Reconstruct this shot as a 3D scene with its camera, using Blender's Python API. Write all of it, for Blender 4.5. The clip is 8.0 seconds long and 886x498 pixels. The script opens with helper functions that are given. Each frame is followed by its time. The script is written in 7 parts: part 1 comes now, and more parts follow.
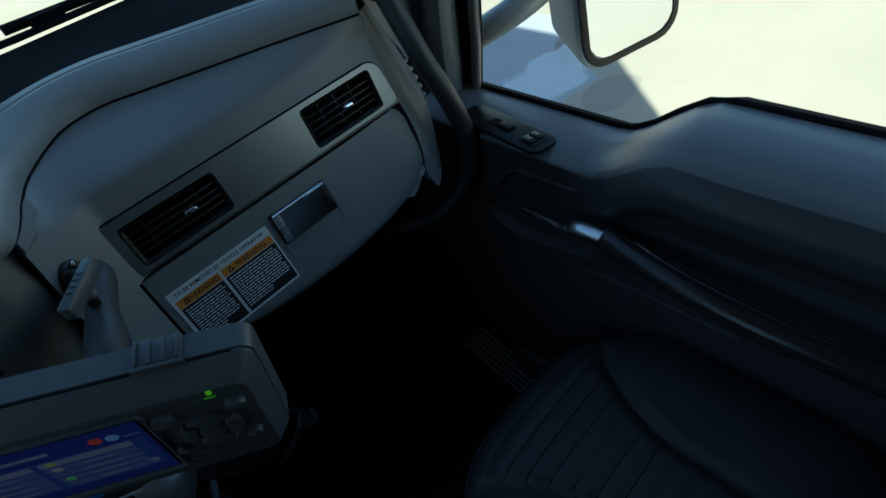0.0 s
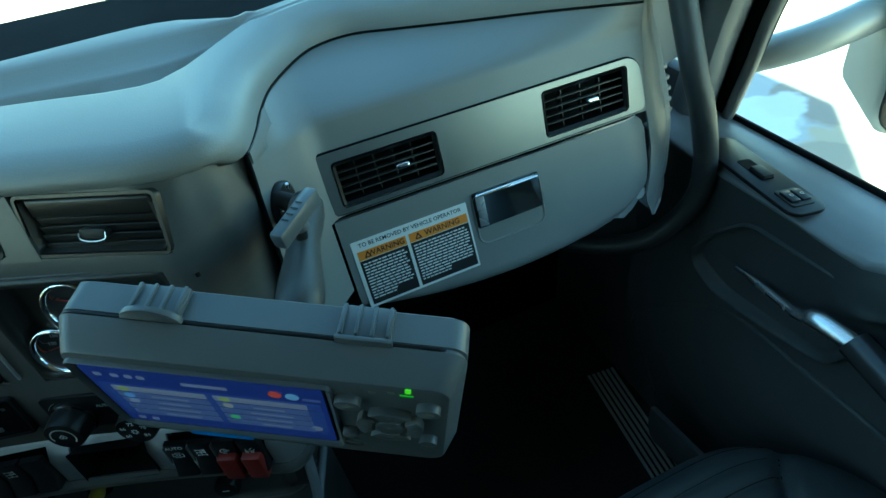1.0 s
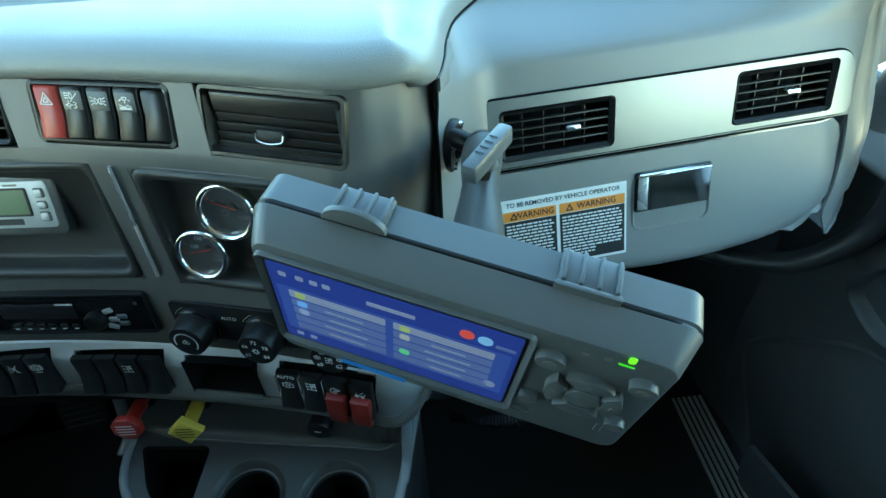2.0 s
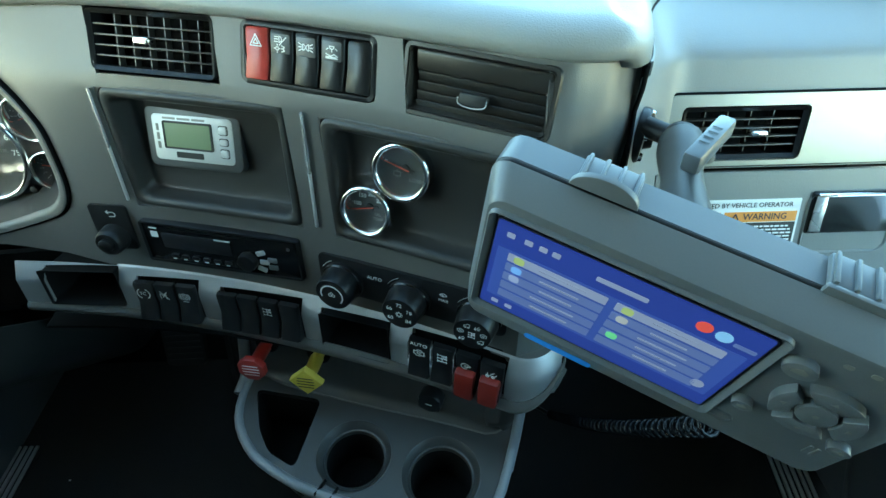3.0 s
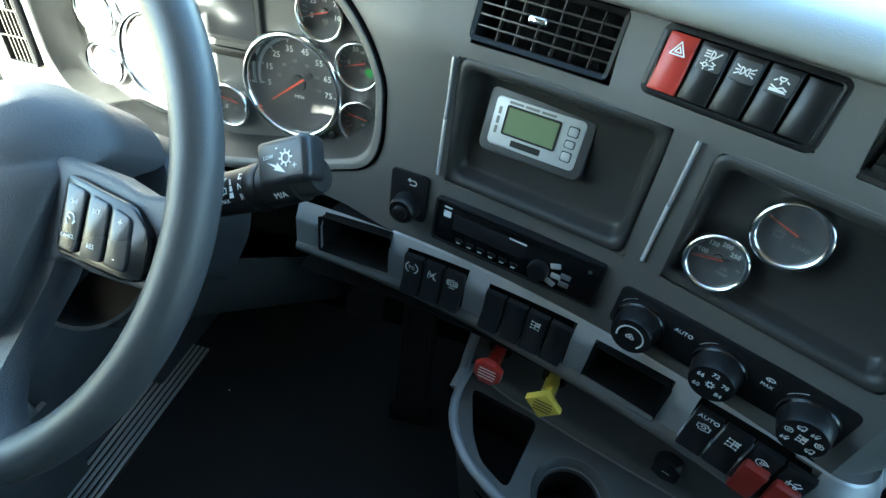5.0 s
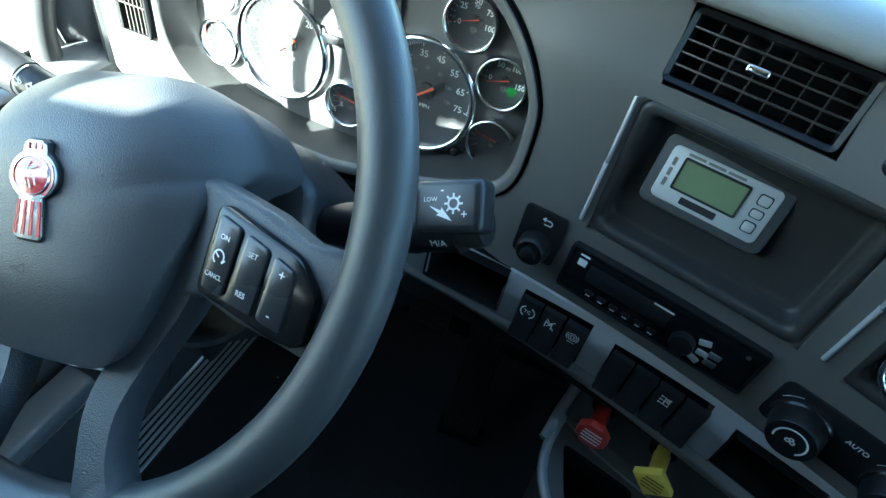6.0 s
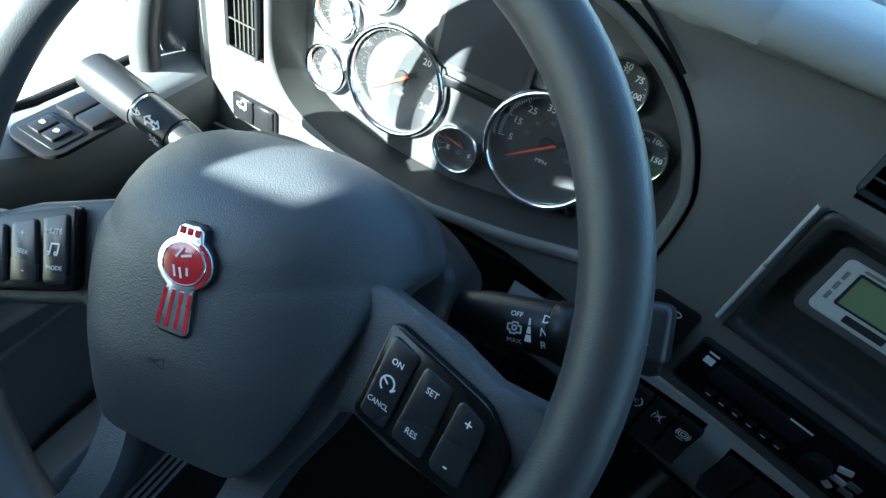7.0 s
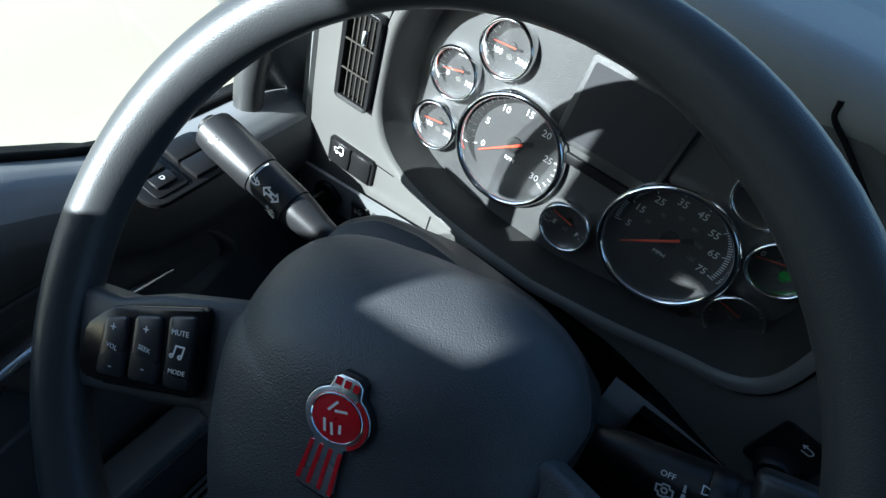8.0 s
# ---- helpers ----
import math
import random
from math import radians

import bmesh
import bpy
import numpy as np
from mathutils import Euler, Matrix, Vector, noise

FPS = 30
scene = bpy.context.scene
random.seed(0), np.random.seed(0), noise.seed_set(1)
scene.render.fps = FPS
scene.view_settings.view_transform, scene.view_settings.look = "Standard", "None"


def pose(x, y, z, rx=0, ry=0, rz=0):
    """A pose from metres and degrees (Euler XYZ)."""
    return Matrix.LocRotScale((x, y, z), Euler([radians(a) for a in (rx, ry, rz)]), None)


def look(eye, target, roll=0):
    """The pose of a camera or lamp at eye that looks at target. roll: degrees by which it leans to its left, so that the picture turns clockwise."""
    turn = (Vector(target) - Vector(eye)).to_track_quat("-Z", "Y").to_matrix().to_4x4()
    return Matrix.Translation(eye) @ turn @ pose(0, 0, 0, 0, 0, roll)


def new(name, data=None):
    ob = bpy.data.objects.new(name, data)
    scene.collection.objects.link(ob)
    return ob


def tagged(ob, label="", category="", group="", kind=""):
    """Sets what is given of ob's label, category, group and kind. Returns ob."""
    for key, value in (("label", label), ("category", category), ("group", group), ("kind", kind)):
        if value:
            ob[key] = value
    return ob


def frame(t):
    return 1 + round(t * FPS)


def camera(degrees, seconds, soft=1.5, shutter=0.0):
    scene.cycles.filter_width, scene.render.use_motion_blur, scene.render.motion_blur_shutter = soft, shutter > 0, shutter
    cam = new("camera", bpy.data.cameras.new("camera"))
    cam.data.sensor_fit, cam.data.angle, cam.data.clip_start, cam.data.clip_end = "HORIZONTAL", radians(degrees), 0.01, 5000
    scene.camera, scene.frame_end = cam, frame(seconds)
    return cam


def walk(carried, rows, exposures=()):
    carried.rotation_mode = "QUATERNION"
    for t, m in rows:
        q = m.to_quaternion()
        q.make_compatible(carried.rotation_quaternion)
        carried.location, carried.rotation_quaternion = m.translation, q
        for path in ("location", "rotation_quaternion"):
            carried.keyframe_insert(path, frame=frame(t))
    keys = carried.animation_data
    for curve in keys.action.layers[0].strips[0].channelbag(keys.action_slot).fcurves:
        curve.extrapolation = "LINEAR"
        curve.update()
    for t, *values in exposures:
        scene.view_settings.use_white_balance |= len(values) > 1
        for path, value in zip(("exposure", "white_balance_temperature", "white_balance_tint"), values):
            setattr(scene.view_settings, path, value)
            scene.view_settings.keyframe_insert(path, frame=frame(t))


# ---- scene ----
cam = camera(79.0, 8.0)
PATH = [
    (0, (0.304, 0.297, 1.291), (1.14, 1.466, -0.101), -15.2),
    (0.5, (0.29, 0.36, 1.274), (0.906, 1.726, -0.05), -11.9),
    (1, (0.262, 0.415, 1.262), (0.729, 1.818, -0.085), -8.2),
    (1.5, (0.211, 0.452, 1.235), (0.576, 1.878, -0.119), -5.1),
    (1.7, (0.194, 0.456, 1.227), (0.515, 1.892, -0.127), -4.4),
    (2.8, (0.092, 0.464, 1.202), (0.169, 1.931, -0.155), -1.2),
    (3, (0.068, 0.467, 1.202), (0.111, 1.932, -0.159), -0.6),
    (3.5, (0.015, 0.473, 1.201), (-0.035, 1.934, -0.164), 0.6),
    (4, (-0.032, 0.477, 1.199), (-0.191, 1.925, -0.171), 1.4),
    (4.5, (-0.091, 0.488, 1.197), (-0.339, 1.907, -0.19), 3.1),
    (4.7, (-0.115, 0.495, 1.193), (-0.394, 1.901, -0.202), 3.9),
    (5.8, (-0.252, 0.543, 1.171), (-0.638, 1.868, -0.276), 9.2),
    (6, (-0.275, 0.551, 1.173), (-0.669, 1.863, -0.284), 10.2),
    (6.5, (-0.333, 0.568, 1.177), (-0.757, 1.853, -0.297), 12.2),
    (7, (-0.398, 0.58, 1.181), (-0.829, 1.846, -0.307), 14.7),
    (7.5, (-0.449, 0.597, 1.184), (-0.921, 1.836, -0.313), 15.7),
    (8, (-0.512, 0.607, 1.194), (-1.017, 1.815, -0.318), 17.8),
]
# seconds, stops, white balance
LIGHT = [
    (0.0, 1.95, 5450, -4), (0.5, 2.5, 5250, -32), (1.0, 3.75, 5400, -29), (1.5, 4.55, 5750, -20), (3.0, 5.4, 6300, -18),
    (3.5, 5.5, 6400, -13), (4.5, 5.5, 6200, -7), (6.0, 4.8, 5300, -7), (6.5, 4.4, 5100, -8), (7.0, 3.8, 5150, -4), (8.0, 2.1, 5200, 3),
]
walk(cam, [(t, look(eye, target, roll)) for t, eye, target, roll in PATH], LIGHT)

# ---------------------------------------------------------------- world and light
world = bpy.data.worlds.new("sky")
world.use_nodes = True
scene.world = world
SUN = Vector((-0.5, -1.0, 0.55)).normalized()
_nt = world.node_tree
_sky = _nt.nodes.new("ShaderNodeTexSky")
_sky.sky_type, _sky.sun_disc = "NISHITA", False
_sky.sun_elevation, _sky.sun_rotation = math.asin(SUN.z), math.atan2(SUN.x, SUN.y)
_nt.links.new(_sky.outputs["Color"], _nt.nodes["Background"].inputs["Color"])
_nt.nodes["Background"].inputs["Strength"].default_value = 0.06
sun = new("sun", bpy.data.lights.new("sun", "SUN"))
sun.data.energy, sun.data.angle, sun.data.color = 5.0, radians(0.5), (1.0, 0.935, 0.81)
sun.matrix_world = Matrix.Translation((-6, -6, 6)) @ SUN.to_track_quat("Z", "Y").to_matrix().to_4x4()


# ---------------------------------------------------------------- materials
def material(name, color, rough=0.5, metal=0.0, grain=900.0, relief=0.0, vary=0.08, blotch=6.0, coat=0.0, spec=0.5, rough_vary=0.08):
    """A surface with fine grain relief and two scales of variation, in metres."""
    m = bpy.data.materials.new(name)
    m.use_nodes = True
    nt = m.node_tree
    b = nt.nodes["Principled BSDF"]
    coords = nt.nodes.new("ShaderNodeTexCoord")
    big = nt.nodes.new("ShaderNodeTexNoise")
    big.inputs["Scale"].default_value, big.inputs["Detail"].default_value = blotch, 5
    fine = nt.nodes.new("ShaderNodeTexNoise")
    fine.inputs["Scale"].default_value, fine.inputs["Detail"].default_value = grain, 2
    for n in (big, fine):
        nt.links.new(coords.outputs["Object"], n.inputs["Vector"])
    mix = nt.nodes.new("ShaderNodeMath")
    mix.operation = "MULTIPLY_ADD"
    mix.inputs[1].default_value = 0.35
    nt.links.new(fine.outputs["Fac"], mix.inputs[0])
    nt.links.new(big.outputs["Fac"], mix.inputs[2])
    ramp = nt.nodes.new("ShaderNodeValToRGB")
    e = ramp.color_ramp.elements
    e[0].position, e[1].position = 0.4, 0.95
    e[0].color = (*[c * (1 - vary) for c in color], 1)
    e[1].color = (*[min(1, c * (1 + vary)) for c in color], 1)
    nt.links.new(mix.outputs[0], ramp.inputs["Fac"])
    nt.links.new(ramp.outputs["Color"], b.inputs["Base Color"])
    b.inputs["Metallic"].default_value = metal
    b.inputs["Specular IOR Level"].default_value = spec
    b.inputs["Coat Weight"].default_value = coat
    b.inputs["Coat Roughness"].default_value = 0.08
    r = nt.nodes.new("ShaderNodeMapRange")
    r.inputs["From Min"].default_value, r.inputs["From Max"].default_value = 0.3, 0.7
    r.inputs["To Min"].default_value, r.inputs["To Max"].default_value = max(0, rough - rough_vary), min(1, rough + rough_vary)
    nt.links.new(big.outputs["Fac"], r.inputs["Value"])
    nt.links.new(r.outputs["Result"], b.inputs["Roughness"])
    if relief:
        bump = nt.nodes.new("ShaderNodeBump")
        bump.inputs["Strength"].default_value, bump.inputs["Distance"].default_value = relief, 0.0006
        nt.links.new(fine.outputs["Fac"], bump.inputs["Height"])
        nt.links.new(bump.outputs["Normal"], b.inputs["Normal"])
    return m


def leather(name, color, rough, scale=420.0, relief=0.5):
    """Pebbled skin: cells with creases between them."""
    m = material(name, color, rough, grain=scale * 3, relief=0.0)
    nt = m.node_tree
    cells = nt.nodes.new("ShaderNodeTexVoronoi")
    cells.feature = "SMOOTH_F1"
    cells.inputs["Scale"].default_value = scale
    coords = nt.nodes["Texture Coordinate"]
    nt.links.new(coords.outputs["Object"], cells.inputs["Vector"])
    bump = nt.nodes.new("ShaderNodeBump")
    bump.invert = True
    bump.inputs["Strength"].default_value, bump.inputs["Distance"].default_value = relief, 0.0012
    nt.links.new(cells.outputs["Distance"], bump.inputs["Height"])
    nt.links.new(bump.outputs["Normal"], nt.nodes["Principled BSDF"].inputs["Normal"])
    return m


def brushed(name, color, rough, scale=(6, 900, 900), metal=0.85):
    m = material(name, color, rough, metal=metal, vary=0.03, rough_vary=0.02)
    nt = m.node_tree
    mp = nt.nodes.new("ShaderNodeMapping")
    mp.inputs["Scale"].default_value = scale
    nz = nt.nodes.new("ShaderNodeTexNoise")
    nz.inputs["Scale"].default_value = 1.0
    nt.links.new(nt.nodes["Texture Coordinate"].outputs["Object"], mp.inputs["Vector"])
    nt.links.new(mp.outputs["Vector"], nz.inputs["Vector"])
    bump = nt.nodes.new("ShaderNodeBump")
    bump.inputs["Strength"].default_value, bump.inputs["Distance"].default_value = 0.25, 0.0004
    nt.links.new(nz.outputs["Fac"], bump.inputs["Height"])
    nt.links.new(bump.outputs["Normal"], nt.nodes["Principled BSDF"].inputs["Normal"])
    return m


def glow(name, color, strength):
    m = bpy.data.materials.new(name)
    m.use_nodes = True
    b = m.node_tree.nodes["Principled BSDF"]
    b.inputs["Base Color"].default_value = (*[c * 0.3 for c in color], 1)
    b.inputs["Roughness"].default_value = 0.25
    b.inputs["Emission Color"].default_value = (*color, 1)
    b.inputs["Emission Strength"].default_value = strength
    return m


def clear(name, tint=(1, 1, 1), rough=0.0, gloss=0.06):
    """Thin clear pane: see-through with a weak mirror image."""
    m = bpy.data.materials.new(name)
    m.use_nodes = True
    nt = m.node_tree
    out = nt.nodes["Material Output"]
    nt.nodes.remove(nt.nodes["Principled BSDF"])
    a, g, mx = (nt.nodes.new("ShaderNode" + k) for k in ("BsdfTransparent", "BsdfGlossy", "MixShader"))
    a.inputs["Color"].default_value = (*tint, 1)
    g.inputs["Roughness"].default_value = rough
    mx.inputs[0].default_value = gloss
    nt.links.new(a.outputs[0], mx.inputs[1])
    nt.links.new(g.outputs[0], mx.inputs[2])
    nt.links.new(mx.outputs[0], out.inputs["Surface"])
    return m


GREY = material("grey_dash_plastic", (0.2, 0.205, 0.2), 0.38, grain=700, relief=0.35, vary=0.06)
PAD = material("grey_soft_pad", (0.23, 0.235, 0.225), 0.46, grain=700, relief=0.45, vary=0.06)
PANEL = material("warm_grey_panel", (0.106, 0.104, 0.097), 0.4, grain=1100, relief=0.3, vary=0.1)
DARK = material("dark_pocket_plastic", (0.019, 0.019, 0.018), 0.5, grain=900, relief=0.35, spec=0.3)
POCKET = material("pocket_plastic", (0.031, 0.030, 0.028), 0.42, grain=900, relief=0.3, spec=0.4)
BLACK = material("black_plastic", (0.009, 0.009, 0.0095), 0.38, grain=1200, relief=0.15, spec=0.3)
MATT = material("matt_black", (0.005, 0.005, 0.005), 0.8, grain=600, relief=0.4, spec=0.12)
GLOSSY = material("gloss_black", (0.006, 0.006, 0.0065), 0.18, grain=900, rough_vary=0.04, spec=0.3)
SILVER = brushed("satin_silver_trim", (0.37, 0.38, 0.38), 0.42, metal=0.6)
LIPGREY = material("lower_lip_grey", (0.055, 0.057, 0.056), 0.45, grain=900, relief=0.2)
TRAY = material("console_plastic", (0.04, 0.039, 0.036), 0.42, grain=700, relief=0.35)
KEYBLACK = material("switch_black", (0.011, 0.011, 0.0115), 0.34, grain=1200, relief=0.15, spec=0.35)
SEALGREY = material("post_grey", (0.16, 0.155, 0.145), 0.55, grain=700, relief=0.3)
CHROME = material("chrome", (0.86, 0.87, 0.88), 0.07, metal=1.0, vary=0.02, rough_vary=0.04)
STEEL = material("dull_steel", (0.4, 0.4, 0.4), 0.35, metal=0.9)
ALU = brushed("ribbed_aluminium", (0.6, 0.6, 0.58), 0.38, (900, 6, 900), 0.5)
LEVER = material("brushed_chrome", (0.82, 0.83, 0.85), 0.24, metal=0.9, vary=0.02)
BRIGHT = material("bright_strip", (0.7, 0.71, 0.72), 0.28, metal=0.7, vary=0.02)
SKIN = leather("black_pebbled_vinyl", (0.052, 0.055, 0.060), 0.42, 1250, 0.34)
RIM = leather("wheel_rim_vinyl", (0.043, 0.045, 0.047), 0.4, 1500, 0.14)
BANDSILVER = brushed("satin_silver_band", (0.24, 0.25, 0.25), 0.32, metal=0.75)
DOORFACE = material("door_face_vinyl", (0.06, 0.062, 0.062), 0.5, grain=700, relief=0.35)
BARGREY = material("pull_bar_plastic", (0.035, 0.036, 0.037), 0.22, grain=900, relief=0.1)
DOORP = material("door_plastic", (0.18, 0.185, 0.19), 0.38, grain=700, relief=0.35)
DOORLOW = material("door_lower_plastic", (0.085, 0.087, 0.087), 0.6, grain=600, relief=0.4)
SEAT = leather("seat_vinyl", (0.055, 0.062, 0.066), 0.48, 600, 0.2)
CARPET = material("floor_mat", (0.012, 0.012, 0.012), 0.9, grain=350, relief=0.9, vary=0.3)
TAN = material("grey_headliner", (0.12, 0.115, 0.11), 0.85, grain=500, relief=0.4)
RED = material("red_plastic", (0.40, 0.035, 0.025), 0.4, grain=900, relief=0.1)
KNOBRED = material("valve_knob_red", (0.26, 0.018, 0.013), 0.4, grain=900, relief=0.1)
GUARD = material("dark_red_guard", (0.15, 0.013, 0.009), 0.45, grain=900, relief=0.1)
YELLOW = material("yellow_plastic", (0.52, 0.40, 0.06), 0.4, grain=900, relief=0.1)
WHITE = material("white_print", (0.75, 0.75, 0.73), 0.6, vary=0.02)
PAPER = material("label_white", (0.78, 0.78, 0.76), 0.45, vary=0.02)
ORANGE = material("label_orange", (0.75, 0.27, 0.03), 0.45, vary=0.02)
INK = material("label_black", (0.012, 0.012, 0.014), 0.4)
DIAL = material("dial_face", (0.028, 0.028, 0.028), 0.55, grain=1300, relief=0.9, spec=0.4)
NEEDLE = material("needle_red", (0.75, 0.08, 0.03), 0.4)
LCD = material("lcd_green", (0.17, 0.22, 0.12), 0.25, vary=0.02)
UNIT = material("display_silver", (0.48, 0.49, 0.48), 0.4, metal=0.25)
TABLET = material("terminal_grey", (0.105, 0.113, 0.118), 0.36, grain=900, relief=0.08)
SHROUD = material("shroud_plastic", (0.022, 0.023, 0.025), 0.38, grain=900, relief=0.25)
KEYCAP = material("key_grey", (0.17, 0.17, 0.15), 0.55)
GLASS = clear("window_glass", (0.86, 0.9, 0.88), 0.0, 0.05)
LENS = clear("gauge_lens", (0.96, 0.96, 0.96), 0.02, 0.05)
# sun glare on the lenses, put in as a faint dusty diffuse layer
_lt = LENS.node_tree
_glare, _add = _lt.nodes.new("ShaderNodeBsdfDiffuse"), _lt.nodes.new("ShaderNodeMixShader")
_glare.inputs["Color"].default_value = (0.8, 0.8, 0.78, 1)
_add.inputs[0].default_value = 0.03
_top = _lt.nodes["Material Output"].inputs["Surface"].links[0].from_socket
_lt.links.new(_top, _add.inputs[1])
_lt.links.new(_glare.outputs[0], _add.inputs[2])
_lt.links.new(_add.outputs[0], _lt.nodes["Material Output"].inputs["Surface"])
MIRROR = material("mirror_glass", (0.85, 0.86, 0.86), 0.02, metal=1.0, vary=0.01, rough_vary=0.015)
PAINT = material("white_truck_paint", (0.75, 0.76, 0.76), 0.3, coat=0.6, vary=0.02)
EMBLEM = material("emblem_red", (0.5, 0.012, 0.02), 0.2, coat=0.8, vary=0.02)


# ---------------------------------------------------------------- mesh tools
def thing(name, label, category, m=None, group="", kind=""):
    ob = tagged(new(name), label, category, group, kind)
    ob.empty_display_size = 0.02
    if m is not None:
        ob.matrix_world = m
    return ob


def part(name, bm, mat, parent, label="", m=None, smooth=35, kind=""):
    """Links a bmesh as one mesh object under a thing or a part (m: its pose there)."""
    me = bpy.data.meshes.new(name)
    bmesh.ops.recalc_face_normals(bm, faces=bm.faces)
    bm.to_mesh(me)
    bm.free()
    for s in (mat if isinstance(mat, (list, tuple)) else [mat]):
        me.materials.append(s)
    if smooth:
        me.polygons.foreach_set("use_smooth", [True] * len(me.polygons))
        me.set_sharp_from_angle(angle=radians(smooth))
    ob = new(name, me)
    ob.parent = parent
    if m is not None:
        ob.matrix_basis = m
    if label:
        ob["label"] = label
    if kind:
        ob["kind"] = kind
    return ob


def again(ob, parent, m):
    """One more part on the same mesh."""
    o = new(ob.name.split(".")[0], ob.data)
    o.parent, o.matrix_basis = parent, m
    return o


def setting(name, bm, mat, label, category, m=None, smooth=35, kind="structure"):
    return tagged(part(name, bm, mat, None, "", m, smooth), label, category, "", kind)


def join(*bms):
    out = bms[0]
    for b in bms[1:]:
        me = bpy.data.meshes.new("tmp")
        b.to_mesh(me)
        b.free()
        out.from_mesh(me)
        bpy.data.meshes.remove(me)
    return out


def moved(bm, m):
    bmesh.ops.transform(bm, matrix=m, verts=bm.verts)
    return bm


def box(w, h, d, bevel=0.0, at=(0, 0, 0), seg=2):
    """A block w x h x d along x, y, z, centred."""
    bm = bmesh.new()
    bmesh.ops.create_cube(bm, size=1.0, matrix=Matrix.Translation(at) @ Matrix.Diagonal((w, h, d, 1)))
    if bevel:
        bmesh.ops.bevel(bm, geom=bm.edges[:], offset=bevel, segments=seg, affect="EDGES", profile=0.5)
    return bm


def outline_rect(w, h, r, n=5, at=(0, 0)):
    pts = []
    for cx, cy, a0 in ((w / 2 - r, h / 2 - r, 0), (-w / 2 + r, h / 2 - r, 90), (-w / 2 + r, -h / 2 + r, 180), (w / 2 - r, -h / 2 + r, 270)):
        for i in range(n + 1):
            a = radians(a0 + 90 * i / n)
            pts.append((cx + r * math.cos(a) + at[0], cy + r * math.sin(a) + at[1]))
    return pts


def prism(pts, z0, z1, bevel=0.0, seg=2):
    """A closed outline in x, y raised from z0 to z1; bevel rounds its upper rim."""
    bm = bmesh.new()
    vs = [bm.verts.new((x, y, z0)) for x, y in pts]
    f = bm.faces.new(vs)
    if f.normal.z < 0:
        f.normal_flip()
    ret = bmesh.ops.extrude_face_region(bm, geom=[f])
    top = [v for v in ret["geom"] if isinstance(v, bmesh.types.BMVert)]
    for v in top:
        v.co.z = z1
    if bevel:
        s = set(top)
        rim = [e for e in bm.edges if e.verts[0] in s and e.verts[1] in s]
        bmesh.ops.bevel(bm, geom=rim, offset=bevel, segments=seg, affect="EDGES", profile=0.5)
    return bm


def slab(w, h, d, r=0.003, bevel=0.001, z0=0.0, at=(0, 0)):
    return prism(outline_rect(w, h, r, 4, at), z0, z0 + d, bevel)


def frame_ring(w, h, r, rim, z0, z1, at=(0, 0), lip=0.0):
    """A rectangular frame with round corners; lip: how far its inner edge sinks."""
    o, i = outline_rect(w, h, r, 5, at), outline_rect(w - 2 * rim, h - 2 * rim, max(r - rim, 0.001), 5, at)
    bm = bmesh.new()
    n = len(o)
    rings = [[bm.verts.new((*p, z)) for p in ps] for ps, z in ((o, z0), (o, z1 - 0.0008), ([(a[0] * 0.85 + b[0] * 0.15, a[1] * 0.85 + b[1] * 0.15) for a, b in zip(o, i)], z1), (i, z1 - lip), (i, z0))]
    for a, b in zip(rings, rings[1:]):
        for k in range(n):
            bm.faces.new((a[k], a[(k + 1) % n], b[(k + 1) % n], b[k]))
    return bm


def lathe(profile, n=32, cap=True):
    """Profile of (radius, z) turned about z."""
    bm = bmesh.new()
    rings = [[bm.verts.new((r * math.cos(2 * math.pi * k / n), r * math.sin(2 * math.pi * k / n), z)) for k in range(n)] for r, z in profile]
    for a, b in zip(rings, rings[1:]):
        for k in range(n):
            bm.faces.new((a[k], a[(k + 1) % n], b[(k + 1) % n], b[k]))
    if cap:
        bm.faces.new(rings[-1])
        bm.faces.new(rings[0][::-1])
    return bm


def smooth_path(pts, n):
    """Catmull-Rom through the points, n steps a span."""
    p = [Vector(q) for q in pts]
    p = [2 * p[0] - p[1], *p, 2 * p[-1] - p[-2]]
    out = []
    for i in range(1, len(p) - 2):
        a, b, c, d = p[i - 1:i + 3]
        for k in range(n):
            t = k / n
            out.append(0.5 * (2 * b + (c - a) * t + (2 * a - 5 * b + 4 * c - d) * t * t + (3 * b - a - 3 * c + d) * t ** 3))
    return [*out, p[-2]]


def tube(pts, radius, n=12, closed=False, flat=1.0):
    """A round bar along the points; radius may be a list; flat squashes it along its second axis."""
    bm = bmesh.new()
    p = [Vector(q) for q in pts]
    rad = radius if isinstance(radius, (list, tuple)) else [radius] * len(p)
    rings, up = [], None
    for i, q in enumerate(p):
        if closed:
            d = (p[(i + 1) % len(p)] - p[i - 1]).normalized()
        else:
            d = (p[min(i + 1, len(p) - 1)] - p[max(i - 1, 0)]).normalized()
        if up is None:
            up = d.orthogonal().normalized()
        up = (up - d * up.dot(d)).normalized()
        side = d.cross(up)
        rings.append([bm.verts.new(q + rad[i] * (math.cos(2 * math.pi * k / n) * up + flat * math.sin(2 * math.pi * k / n) * side)) for k in range(n)])
    for a, b in zip(rings, rings[1:] + ([rings[0]] if closed else [])):
        for k in range(n):
            bm.faces.new((a[k], a[(k + 1) % n], b[(k + 1) % n], b[k]))
    if not closed:
        bm.faces.new(rings[0][::-1])
        bm.faces.new(rings[-1])
    return bm


